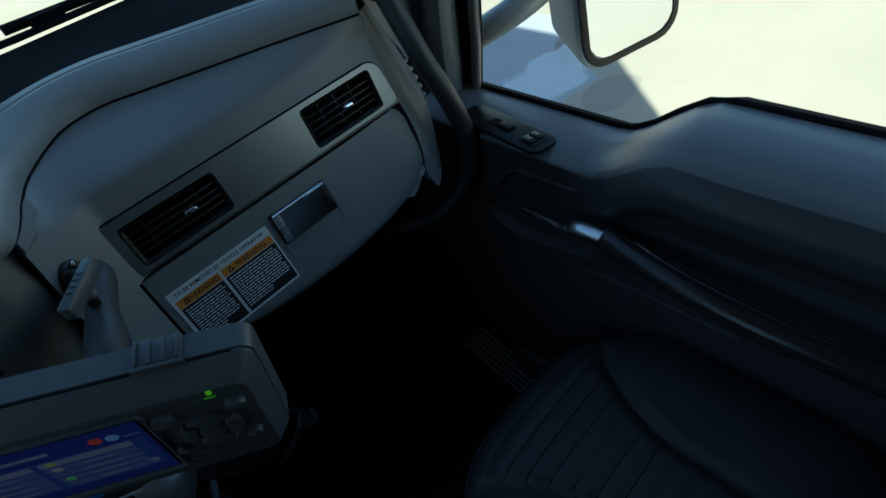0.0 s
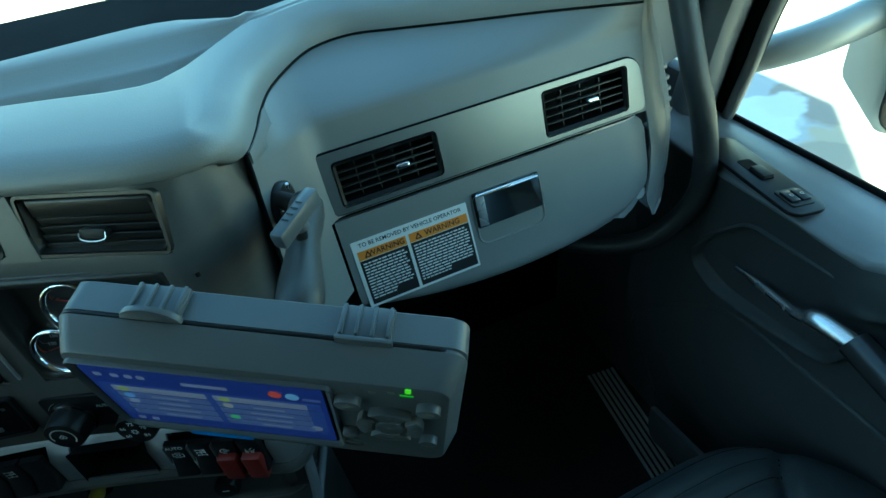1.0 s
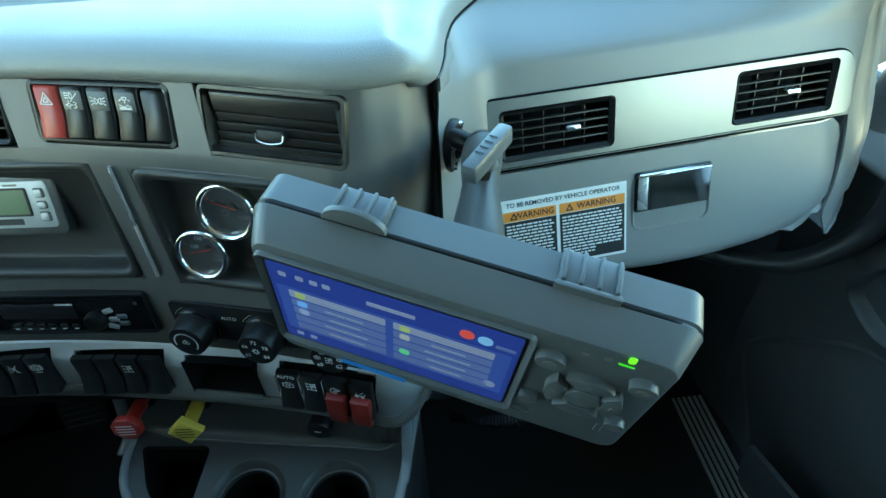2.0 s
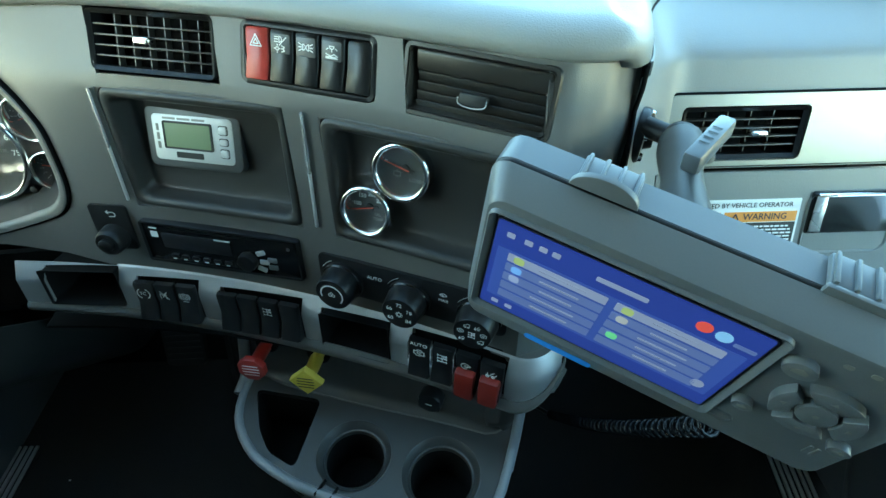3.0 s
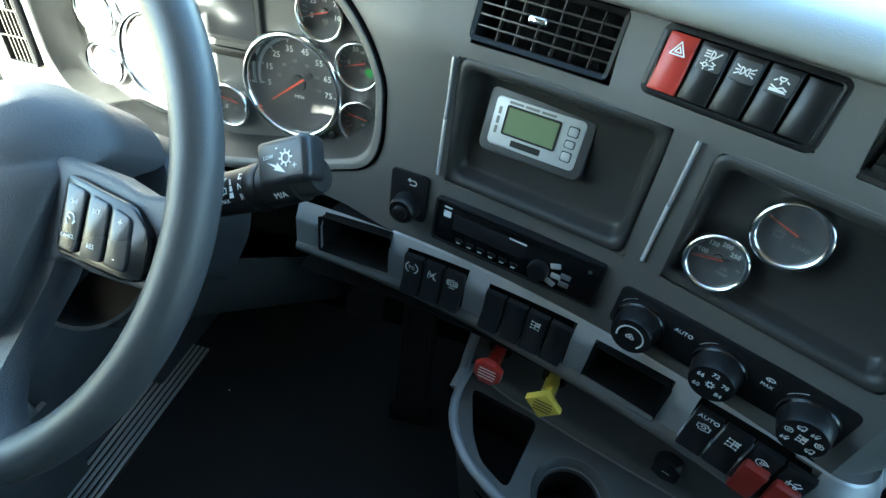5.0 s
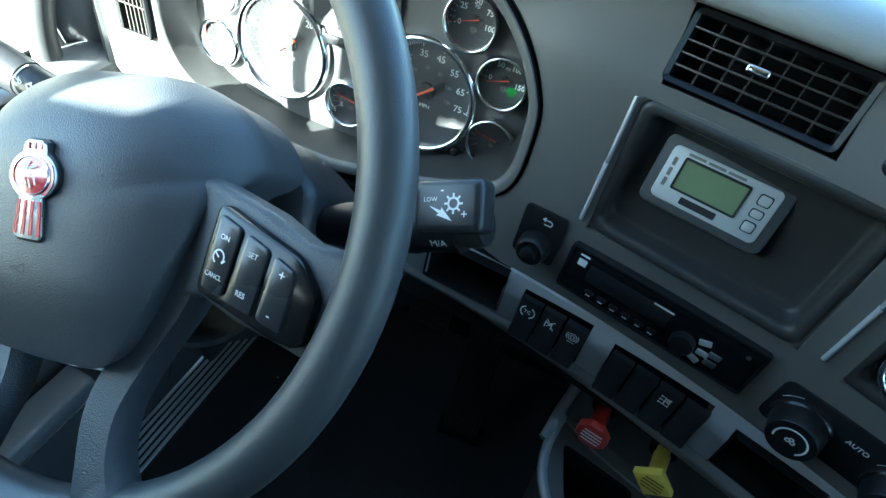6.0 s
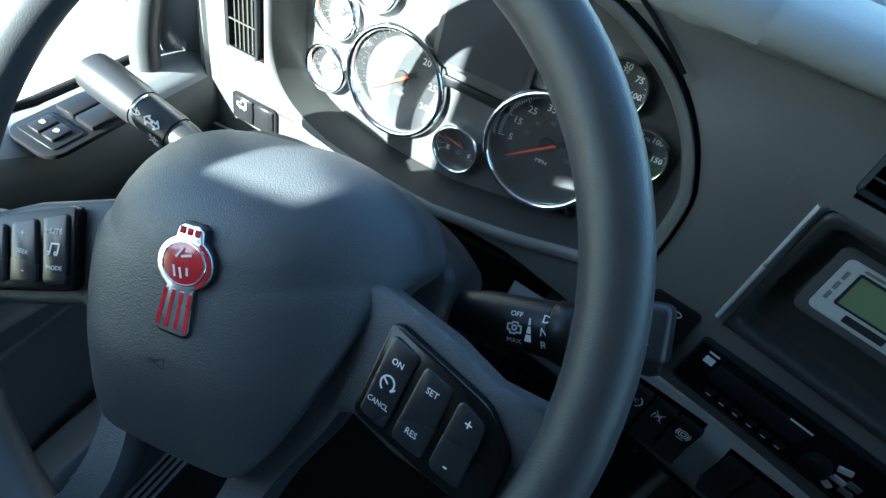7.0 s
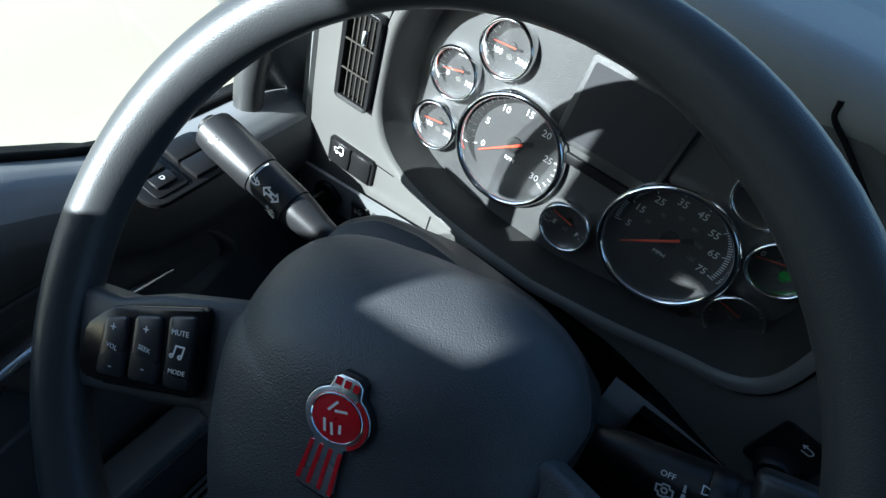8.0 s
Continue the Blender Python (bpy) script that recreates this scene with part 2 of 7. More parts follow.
def thicken(bm, depth, eye):
    """Gives an open sheet a thickness on the side away from the eye."""
    bm.normal_update()
    faces, back = bm.faces[:], {}
    for v in bm.verts[:]:
        n = v.normal if v.normal.dot(Vector(eye) - v.co) > 0 else -v.normal
        back[v] = v.co - n * depth
    rim = [e for e in bm.edges if len(e.link_faces) == 1]
    made = {v: bm.verts.new(c) for v, c in back.items()}
    for f in faces:
        bm.faces.new([made[v] for v in reversed(f.verts)])
    for e in rim:
        a, b = e.verts
        bm.faces.new((a, b, made[b], made[a]))


def sheet(fn, us, vs, holes=(), depth=0.0, eye=(-0.1, 0.2, 1.15)):
    """A surface fn(u, v) -> point over the given steps, less the rectangles (u0, u1, v0, v1), with a thickness towards fn(u, v, depth)."""
    us = sorted(set(us) | {h[i] for h in holes for i in (0, 1)})
    vs = sorted(set(vs) | {h[i] for h in holes for i in (2, 3)})
    bm = bmesh.new()
    front = [[bm.verts.new(fn(u, v)) for v in vs] for u in us]
    for i in range(len(us) - 1):
        for j in range(len(vs) - 1):
            cu, cv = (us[i] + us[i + 1]) / 2, (vs[j] + vs[j + 1]) / 2
            if not any(a < cu < b and c < cv < d for a, b, c, d in holes):
                bm.faces.new((front[i][j], front[i + 1][j], front[i + 1][j + 1], front[i][j + 1]))
    bmesh.ops.delete(bm, geom=[v for v in bm.verts if not v.link_faces], context="VERTS")
    if depth:
        thicken(bm, abs(depth), eye)
    return bm


def steps(a, b, n):
    return [a + (b - a) * i / n for i in range(n + 1)]


def blend(table, x):
    """Smoothed reading of a table of (x, value)."""
    return float(np.interp(x, [a for a, _ in table], [b for _, b in table]))




def text(words, size, mat, parent, m, name="lettering", bold=0.0, align="CENTER"):
    """Raised print in the built-in font, as a mesh."""
    cu = bpy.data.curves.new("tmp", "FONT")
    cu.body, cu.size, cu.align_x, cu.align_y = words, size, align, "CENTER"
    cu.extrude, cu.offset, cu.resolution_u = 0.00008, bold, 2
    ob = bpy.data.objects.new("tmp", cu)
    me = bpy.data.meshes.new_from_object(ob)
    bpy.data.objects.remove(ob)
    me.name = name
    me.materials.clear()
    me.materials.append(mat)
    o = new(name, me)
    o.parent, o.matrix_basis = parent, m
    return o


def strokes(lines, w, d=0.0004):
    """Flat painted strokes: each line is a run of points in x, y."""
    bm = bmesh.new()
    for ln in lines:
        for (x0, y0), (x1, y1) in zip(ln, ln[1:]):
            dx, dy = x1 - x0, y1 - y0
            k = w / 2 / max(1e-9, math.hypot(dx, dy))
            nx, ny = -dy * k, dx * k
            ex, ey = dx * k * 0.6, dy * k * 0.6
            bm.faces.new([bm.verts.new((x, y, d)) for x, y in ((x0 - ex + nx, y0 - ey + ny), (x0 - ex - nx, y0 - ey - ny), (x1 + ex - nx, y1 + ey - ny), (x1 + ex + nx, y1 + ey + ny))])
    return bm


def soften(pts, r, n=4):
    """A polygon with its corners rounded."""
    out = []
    m = len(pts)
    for i in range(m):
        p, a, b = Vector(pts[i]), Vector(pts[i - 1]), Vector(pts[(i + 1) % m])
        p0, p1 = p + (a - p).normalized() * r, p + (b - p).normalized() * r
        out += [tuple((1 - t) ** 2 * p0 + 2 * t * (1 - t) * p + t * t * p1) for t in [k / n for k in range(n + 1)]]
    return out


def arc(cx, cy, r, a0, a1, n=10):
    return [(cx + r * math.cos(radians(a0 + (a1 - a0) * i / n)), cy + r * math.sin(radians(a0 + (a1 - a0) * i / n))) for i in range(n + 1)]


def basis(origin, right, up):
    """A pose whose x runs right, y up and z out of the face."""
    r = Vector(right).normalized()
    o = r.cross(Vector(up)).normalized()
    u = o.cross(r)
    return Matrix((( r.x, u.x, o.x, origin[0]), (r.y, u.y, o.y, origin[1]), (r.z, u.z, o.z, origin[2]), (0, 0, 0, 1)))


def lift(x=0.0, y=0.0, z=0.0, turn=0.0):
    return Matrix.Translation((x, y, z)) @ Matrix.Rotation(radians(turn), 4, "Z")


# ---------------------------------------------------------------- outside
def ground_sheet():
    bm = sheet(lambda u, v: (u, v, -1.2), steps(-400, 400, 20), steps(-400, 400, 20))
    m = material("pale_concrete", (0.385, 0.335, 0.25), 0.85, grain=60, relief=0.5, vary=0.10, blotch=0.45)
    nt = m.node_tree
    b = nt.nodes["Principled BSDF"]
    # wet and icy patch beside the truck
    co = nt.nodes["Texture Coordinate"]
    prev = b.inputs["Base Color"].links[0].from_socket
    for (cx, cy, rx, ry, colour, amount) in ((4.25, 3.45, 1.15, 0.75, (0.36, 0.38, 0.41), 0.85), (4.75, 3.0, 0.55, 0.42, (0.24, 0.2, 0.16), 0.8), (3.9, 2.45, 0.35, 0.2, (0.27, 0.24, 0.2), 0.7), (4.0, 3.1, 0.5, 0.3, (0.62, 0.65, 0.68), 0.7), (3.1, 3.3, 0.25, 0.2, (0.33, 0.34, 0.36), 0.7)):
        mp = nt.nodes.new("ShaderNodeMapping")
        mp.vector_type = "TEXTURE"
        mp.inputs["Location"].default_value = (cx, cy, 0)
        mp.inputs["Scale"].default_value = (rx, ry, 1)
        nz = nt.nodes.new("ShaderNodeTexNoise")
        nz.inputs["Scale"].default_value, nz.inputs["Detail"].default_value = 2.6, 9
        nt.links.new(co.outputs["Object"], mp.inputs["Vector"])
        nt.links.new(co.outputs["Object"], nz.inputs["Vector"])
        ln = nt.nodes.new("ShaderNodeVectorMath")
        ln.operation = "LENGTH"
        sep = nt.nodes.new("ShaderNodeVectorMath")
        sep.operation = "MULTIPLY"
        sep.inputs[1].default_value = (1, 1, 0)
        nt.links.new(mp.outputs["Vector"], sep.inputs[0])
        nt.links.new(sep.outputs["Vector"], ln.inputs[0])
        add = nt.nodes.new("ShaderNodeMath")
        add.operation = "MULTIPLY_ADD"
        add.inputs[1].default_value = 1.6
        nt.links.new(nz.outputs["Fac"], add.inputs[0])
        nt.links.new(ln.outputs["Value"], add.inputs[2])
        rng = nt.nodes.new("ShaderNodeMapRange")
        rng.inputs["From Min"].default_value, rng.inputs["From Max"].default_value = 1.85, 1.7
        rng.inputs["To Min"].default_value, rng.inputs["To Max"].default_value = 0, amount
        nt.links.new(add.outputs[0], rng.inputs["Value"])
        mix = nt.nodes.new("ShaderNodeMixRGB")
        nt.links.new(rng.outputs["Result"], mix.inputs["Fac"])
        nt.links.new(prev, mix.inputs["Color1"])
        mix.inputs["Color2"].default_value = (*colour, 1)
        prev = mix.outputs["Color"]
    nt.links.new(prev, b.inputs["Base Color"])
    return setting("ground", bm, m, "pale tan concrete yard with wet icy patches", "ground")


ground_sheet()

# ---------------------------------------------------------------- cab shell
setting("floor", box(1.96, 4.6, 0.05, at=(0, -0.9, -0.025)), CARPET, "black rubber cab floor mat", "floor")
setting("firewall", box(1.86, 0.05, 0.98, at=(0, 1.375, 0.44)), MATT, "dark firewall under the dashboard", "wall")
setting("wall_back", box(2.0, 0.06, 3.0, at=(0, -3.17, 1.3)), TAN, "plain dark grey padded rear wall of the sleeper", "wall")
setting("ceiling", box(1.94, 1.15, 0.04, at=(0, 0.16, 1.79)), TAN, "plain dark grey cab headliner", "ceiling")
for k in (-1, 1):
    setting("sleeper_lining_" + ("right" if k > 0 else "left"), box(0.02, 2.72, 2.9, at=(k * 0.945, -1.79, 1.36)), TAN, "dark grey padded sleeper side lining", "lining")
setting("sleeper_ceiling", box(1.9, 2.7, 0.02, at=(0, -1.79, 2.79)), TAN, "dark grey padded sleeper ceiling", "ceiling")


def holed_plate(outline, holes, z0, z1):
    """A plate with openings through it, filled between the outlines."""
    bm = bmesh.new()
    loops = []
    for pts in (outline, *holes):
        vs = [bm.verts.new((*p, z1)) for p in pts]
        loops.append(vs)
        for a, b in zip(vs, vs[1:] + vs[:1]):
            bm.edges.new((a, b))
    bmesh.ops.triangle_fill(bm, use_beauty=True, edges=bm.edges[:])
    for vs in loops:
        low = [bm.verts.new((v.co.x, v.co.y, z0)) for v in vs]
        for k in range(len(vs)):
            j = (k + 1) % len(vs)
            bm.faces.new((vs[k], vs[j], low[j], low[k]))
    return bm


# ---------------------------------------------------------------- dashboard
def panel_y(x, z):
    """How far ahead the centre panel's face stands."""
    low = 0.899 - 0.302 * (x + 0.077) - 0.395 * (x + 0.077) ** 2
    high = 0.915 - 0.376 * (x + 0.045) - 0.448 * (x + 0.045) ** 2
    return low + (high - low) * (z - 0.728) / 0.232 + max(0.0, z - 0.97) * 0.3


def chord(x0, x1, z):
    return math.hypot(x1 - x0, panel_y(x1, z) - panel_y(x0, z))


def on_panel(x, z, out=0.0):
    e = 0.002
    p = Vector((x, panel_y(x, z), z))
    r = Vector((2 * e, panel_y(x + e, z) - panel_y(x - e, z), 0))
    u = Vector((0, panel_y(x, z + e) - panel_y(x, z - e), 2 * e))
    m = basis(p, r, u)
    return m @ Matrix.Translation((0, 0, out))


FACE = [(0.70, 0.845), (0.768, 0.881), (0.83, 0.905), (0.87, 0.918), (0.905, 0.93), (0.953, 0.944), (0.985, 0.955), (1.02, 0.972), (1.04, 0.995)]


def face_y(x, z):
    """The passenger side's face."""
    return blend(FACE, z)


def on_face(x, z, out=0.0):
    e = 0.012
    u = Vector((0, face_y(x, z + e) - face_y(x, z - e), 2 * e))
    return basis(Vector((x, face_y(x, z), z)), (1, 0, 0), u) @ Matrix.Translation((0, 0, out))


def cluster_y(z):
    return 1.04 + 0.13 * (z - 0.85)


def on_cluster(x, z, out=0.0):
    return basis((x, cluster_y(z), z), (1, 0, 0), (0, 0.13, 1)) @ Matrix.Translation((0, 0, out))


def on_left(x, z, out=0.0):
    return basis((x, 0.99 + 0.1 * (z - 0.8), z), (1, 0, 0), (0, 0.1, 1)) @ Matrix.Translation((0, 0, out))


dash = thing("dashboard", "grey moulded plastic truck dashboard with silver trim", "dashboard", pose(0, 1.0, 0.0))
dash_inv = dash.matrix_world.inverted()


def dpart(name, bm, mat, label="", smooth=40):
    return part(name, bm, mat, dash, label, dash_inv, smooth)


# centre panel: runs along its curve, then turns forward round a soft corner
CORNER = [(0.155, None), (0.182, 0.8185), (0.205, 0.832), (0.222, 0.856), (0.233, 0.885), (0.24, 0.93)]


def seam_x(z):
    """Where the centre panel's corner meets the passenger fascia."""
    return blend([(0.70, 0.229), (0.80, 0.231), (0.86, 0.234), (0.90, 0.2365), (0.94, 0.239), (0.99, 0.2415), (1.03, 0.243)], z)


def panel_pt(u, z):
    if u <= 0.155:
        return (u, panel_y(u, z), z)
    k = (u - 0.155) * 20
    i = min(int(k), 4)
    t = k - i
    pts = [(x, y if y else panel_y(x, z)) for x, y in CORNER]
    d = panel_y(0.155, z) - 0.8075
    a, b = pts[i], pts[i + 1]
    ya, yb = (a[1] if i == 0 else a[1] + d * 0.8 - 0.003), b[1] + d * 0.8 - 0.003
    reach = (seam_x(z) - 0.2265) * min(1.0, max(0.0, (k - 1.2) / 1.8))
    return (a[0] + (b[0] - a[0]) * t + reach, ya + (yb - ya) * t, z)


HOLES = [(-0.252, -0.124, 0.975, 1.031), (-0.26, -0.066, 0.829, 0.962), (-0.094, 0.023, 0.981, 1.028), (0.05, 0.163, 0.977, 1.032), (-0.032, 0.143, 0.826, 0.959), (-0.263, -0.076, 0.758, 0.812)]
dpart("centre_panel", sheet(panel_pt, steps(-0.29, 0.155, 20) + steps(0.16, 0.405, 20), steps(0.712, 1.040, 11), HOLES, -0.004), PANEL, "warm grey satin centre panel")
# trim lip round each opening
for (a, b, c, d) in HOLES:
    if c > 0.8 and a not in (0.05, -0.252):
        m = on_panel((a + b) / 2, (c + d) / 2)
        w = chord(a, b, (c + d) / 2)
        part("opening_rim", frame_ring(w + 0.006, d - c + 0.006, 0.008, 0.0035, -0.012, 0.0012), PANEL, dash, "", dash_inv @ m)


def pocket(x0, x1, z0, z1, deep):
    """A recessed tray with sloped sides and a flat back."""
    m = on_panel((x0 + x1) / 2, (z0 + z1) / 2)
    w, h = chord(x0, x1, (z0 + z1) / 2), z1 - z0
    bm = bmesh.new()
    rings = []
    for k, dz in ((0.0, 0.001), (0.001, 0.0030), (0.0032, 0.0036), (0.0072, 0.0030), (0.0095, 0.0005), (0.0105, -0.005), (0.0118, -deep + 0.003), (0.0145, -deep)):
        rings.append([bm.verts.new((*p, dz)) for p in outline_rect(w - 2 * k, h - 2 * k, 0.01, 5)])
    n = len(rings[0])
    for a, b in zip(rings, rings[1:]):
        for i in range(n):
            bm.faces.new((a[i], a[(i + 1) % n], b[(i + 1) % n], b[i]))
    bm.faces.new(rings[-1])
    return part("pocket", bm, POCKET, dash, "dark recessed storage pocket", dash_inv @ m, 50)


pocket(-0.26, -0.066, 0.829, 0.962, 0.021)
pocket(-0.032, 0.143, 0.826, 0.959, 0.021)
for x in (-0.266, -0.048):
    bm = tube([(0, -0.0625, 0), (0, 0.0625, 0)], 0.0022, 10, flat=0.8)
    part("chrome_strip", bm, BRIGHT, dash, "thin chrome strip", dash_inv @ on_panel(x, 0.899, 0.0025))

dpart("pin", tube([(0.168, 0.8235, 0.9475), (0.168, 0.8225, 0.953)], 0.003, 12), CHROME, "small chrome pin")
# lower silver strip with its rounded right end


def strip_pt(out, z_of):
    def f(u, v):
        x, y, z = panel_pt(min(u, 0.155), v)
        t = on_panel(min(u, 0.155), 0.71)
        o = Vector((t[0][2], t[1][2], 0)).normalized()
        k = out + z_of(v)
        p = Vector((x + o.x * k, y + o.y * k, z))
        if u > 0.155:
            # the end turns back round an arc, then runs straight
            r = 0.031 + k
            turn = min((u - 0.155) / r, radians(92))
            rest = max(0.0, u - 0.155 - r * radians(92))
            n = Matrix.Rotation(turn, 3, "Z") @ o
            p += (n - o) * r + Vector((-n.y, n.x, 0)) * rest
        return tuple(p)
    return f


STRIP_HOLES = [(-0.405, -0.313, 0.693, 0.745), (-0.291, -0.212, 0.679, 0.736), (-0.186, -0.083, 0.676, 0.732), (-0.06, 0.022, 0.669, 0.727), (0.046, 0.15, 0.672, 0.727)]
def strip_top(u):
    return 0.7315 - 0.042 * min(u, 0.155)


def strip_foot(u):
    """Lower edge of the silver: falls towards the centre, climbs round the end."""
    return 0.676 - 0.038 * min(u, 0.155) + 0.006 * min(1.0, max(0.0, (-u - 0.1) / 0.34)) + 0.03 * max(0.0, (u - 0.158) / 0.05) ** 2


def silver_pt(u, v):
    z = min(max(v, strip_foot(u) - 0.012), strip_top(u))
    return strip_pt(0.004, lambda q: 0.012 * min(1, (strip_top(u) - q) / 0.018))(u, z)


dpart("silver_strip", sheet(silver_pt, steps(-0.44, 0.155, 24) + steps(0.16, 0.27, 20), steps(0.668, 0.752, 12), STRIP_HOLES, -0.003), SILVER, "satin silver trim strip with openings")


def cap_pt(u, s):
    a, b = Vector(silver_pt(u, 0.752)), Vector((0.15, 0.95, strip_top(u) - 0.001))
    return tuple(a + (b - a) * s)


dpart("strip_cap", sheet(cap_pt, steps(0.13, 0.27, 20), [0.0, 0.2, 0.5, 1.0], (), -0.003), PANEL)


def lip_pt(u, s):
    """Rolled edge below the strip; its height falls from the door side to the centre."""
    left = min(1.0, max(0.0, (-u - 0.1) / 0.34))
    return strip_pt(0.004, lambda v: 0.0135 + 0.0035 * math.sin(s * math.pi))(u, strip_foot(u) - (0.022 - 0.009 * left) * (1 - s))


dpart("lower_lip", sheet(lip_pt, steps(-0.44, 0.155, 24) + steps(0.158, 0.224, 16), steps(0, 1, 6), (), -0.003), PANEL, "grey lower edge of the trim strip")
dpart("under_shelf", sheet(lambda u, v: (panel_pt(u, 0.66)[0], panel_pt(u, 0.66)[1] + v, 0.652), steps(-0.44, 0.155, 24), [-0.012, 0.02, 0.1], (), -0.004), MATT)

# soft top pad: front lip, top, and the shallow tray
LIP = [(-0.36, 1.0), (-0.25, 0.99), (-0.118, 0.955), (0.005, 0.912), (0.094, 0.873), (0.15, 0.848), (0.19, 0.840), (0.222, 0.846), (0.243, 0.868), (0.258, 0.908), (0.268, 0.945), (0.290, 1.0), (0.336, 1.062), (0.37, 1.083), (0.41, 1.086), (0.455, 1.068), (0.53, 1.035), (0.62, 0.998), (0.70, 0.961), (0.735, 0.945)]
_lip = smooth_path([(x, y, 0) for x, y in LIP], 4)
PADFLAT = [(0.004, 0.985), (0.002, 1.012), (0.0, 1.020), (0.001, 1.030), (0.005, 1.042), (0.014, 1.050), (0.03, 1.054)]
PADSEC = [(0.024, 1.0355), (0.010, 1.0335), (0.006, 1.032), (-0.001, 1.037), (-0.001, 1.046), (0.009, 1.056), (0.03, 1.060)]


NEAR = [(-0.40, 1.09), (-0.25, 1.078), (-0.008, 1.042), (0.044, 1.025), (0.09, 1.008), (0.141, 0.988), (0.172, 0.981), (0.19, 0.983), (0.216, 1.003), (0.246, 1.041), (0.28, 1.082), (0.30, 1.098)]
FAR = [(-0.40, 1.15), (-0.03, 1.138), (0.085, 1.132), (0.217, 1.124), (0.286, 1.112), (0.30, 1.105)]


def pad_mesh():
    """Rows across the pad: lip, top, the tray that narrows to a point, and the drop to the windscreen shelf."""
    bm = bmesh.new()
    rows = []
    for i, p in enumerate(_lip):
        d = (_lip[min(i + 1, len(_lip) - 1)] - _lip[max(i - 1, 0)]).normalized()
        inn = Vector((-d.y, d.x, 0))
        flat = min(1, max(0, (p.x - 0.218) / 0.028))
        up = min(1, max(0, (p.x - 0.60) / 0.06))
        row = [bm.verts.new((p.x + inn.x * (a + (a2 - a) * flat), p.y + inn.y * (a + (a2 - a) * flat), max(z + (z2 - z) * flat, 1.016 * up, 1.0205 if p.x < 0.262 else 0.0))) for (a, z), (a2, z2) in zip(PADSEC, PADFLAT)]
        x2 = p.x if p.x < 0.19 else 0.19 + 0.786 * (p.x - 0.19)
        near, far = blend(NEAR, x2), blend(FAR, x2)
        deep = min(1.0, max(0.0, (far - near) / 0.05)) * min(1.0, max(0.0, (p.x + 0.33) / 0.1))
        for k, z in ((0.0, 1.0605), (0.05, 1.059), (0.10, 1.050), (0.15, 1.034), (0.56, 1.031), (0.62, 1.043), (0.66, 1.0455), (0.84, 1.047), (0.93, 1.058), (1.0, 1.062), (1.35, 1.060), (1.6, 0.97)):
            y = near + max(0.03, far - near) * k
            q = Vector((x2, y, 1.061 - (1.061 - z) * (deep if k < 1 else 1.0)))
            if p.x > 0.33:
                t = min(1.0, (p.x - 0.33) / 0.03)
                q = q.lerp(Vector((p.x + inn.x * (0.04 + 0.022 * k), p.y + inn.y * (0.04 + 0.022 * k), min(q.z, 1.058))), t)
            row.append(bm.verts.new(q))
        rows.append(row)
    for a, b in zip(rows, rows[1:]):
        for k in range(len(a) - 1):
            bm.faces.new((a[k], b[k], b[k + 1], a[k + 1]))
    return bm


dpart("top_pad", pad_mesh(), PAD, "grey soft top pad with a shallow tray", 60)

# passenger side: face, bulge, and the pad's ridge behind it
XS = [0.238, 0.245, 0.255, 0.265, 0.28, 0.295, 0.31] + steps(0.33, 0.72, 14) + [0.732, 0.7445]


def lip_y(x):
    return float(np.interp(x, [p.x for p in _lip], [p.y for p in _lip]))


def shoulder(u):
    """The face comes forward to meet the centre panel's corner."""
    return 0.091 * max(0, (0.315 - u) / 0.08) ** 1.4


def pass_pt(u, v):
    """Face up to a soft bend, then a shelf that leans back to the crease under the pad."""
    edge = -shoulder(u)
    x = u + (seam_x(v) + 0.0015 - 0.238) * max(0.0, (0.29 - u) / 0.052)
    if v <= 0.953:
        return (x, face_y(u, v) + edge, v)
    s = (v - 0.953) / 0.087
    if s < 0.4:
        return (x, 0.944 + 0.011 * s / 0.4 + edge, 0.953 + 0.032 * s / 0.4)
    k = (s - 0.4) / 0.6
    y0, y1 = 0.955 + edge, max(lip_y(x), 0.957 + edge) + 0.001
    return (x, y0 + (y1 - y0) * k ** 1.15, 0.985 + (0.033 + 0.003 * min(1, max(0, (0.28 - u) / 0.04))) * k ** 0.72)


PASS_HOLES = [(0.32, 0.446, 0.891, 0.942), (0.59, 0.714, 0.891, 0.947)]
dpart("passenger_fascia", sheet(pass_pt, XS, [0.882, 0.9, 0.925, 0.953] + steps(0.96, 0.985, 3) + steps(0.9885, 1.04, 10), PASS_HOLES, -0.003), GREY, "grey bulging passenger fascia", 60)


# shoulder below the fascia, beside the glovebox
dpart("bay_shoulder", sheet(lambda u, v: (u + (seam_x(v) + 0.0015 - 0.238) * max(0.0, (0.29 - u) / 0.052), face_y(u, v) - shoulder(u), v), [0.238, 0.245, 0.255, 0.265, 0.28, 0.290, 0.299], steps(0.80, 0.882, 6), (), -0.003), GREY, "grey rounded shoulder beside the glovebox", 60)
# dark crease between pad and fascia
dpart("crease", tube([(q.x, q.y + 0.001, 1.0195) for q in _lip if q.x > 0.243], 0.0020, 6), MATT, "dark crease under the pad", 60)
dpart("seam", tube([(seam_x(z), face_y(0.238, z) - shoulder(0.238) + 0.001, z) for z in steps(0.76, 0.98, 14)] + [(0.2425, 0.867, 1.0), (0.243, 0.869, 1.0195)], 0.0021, 8), MATT, "dark seam beside the fascia", 60)

# glovebox door: slightly proud, rounded lower edge


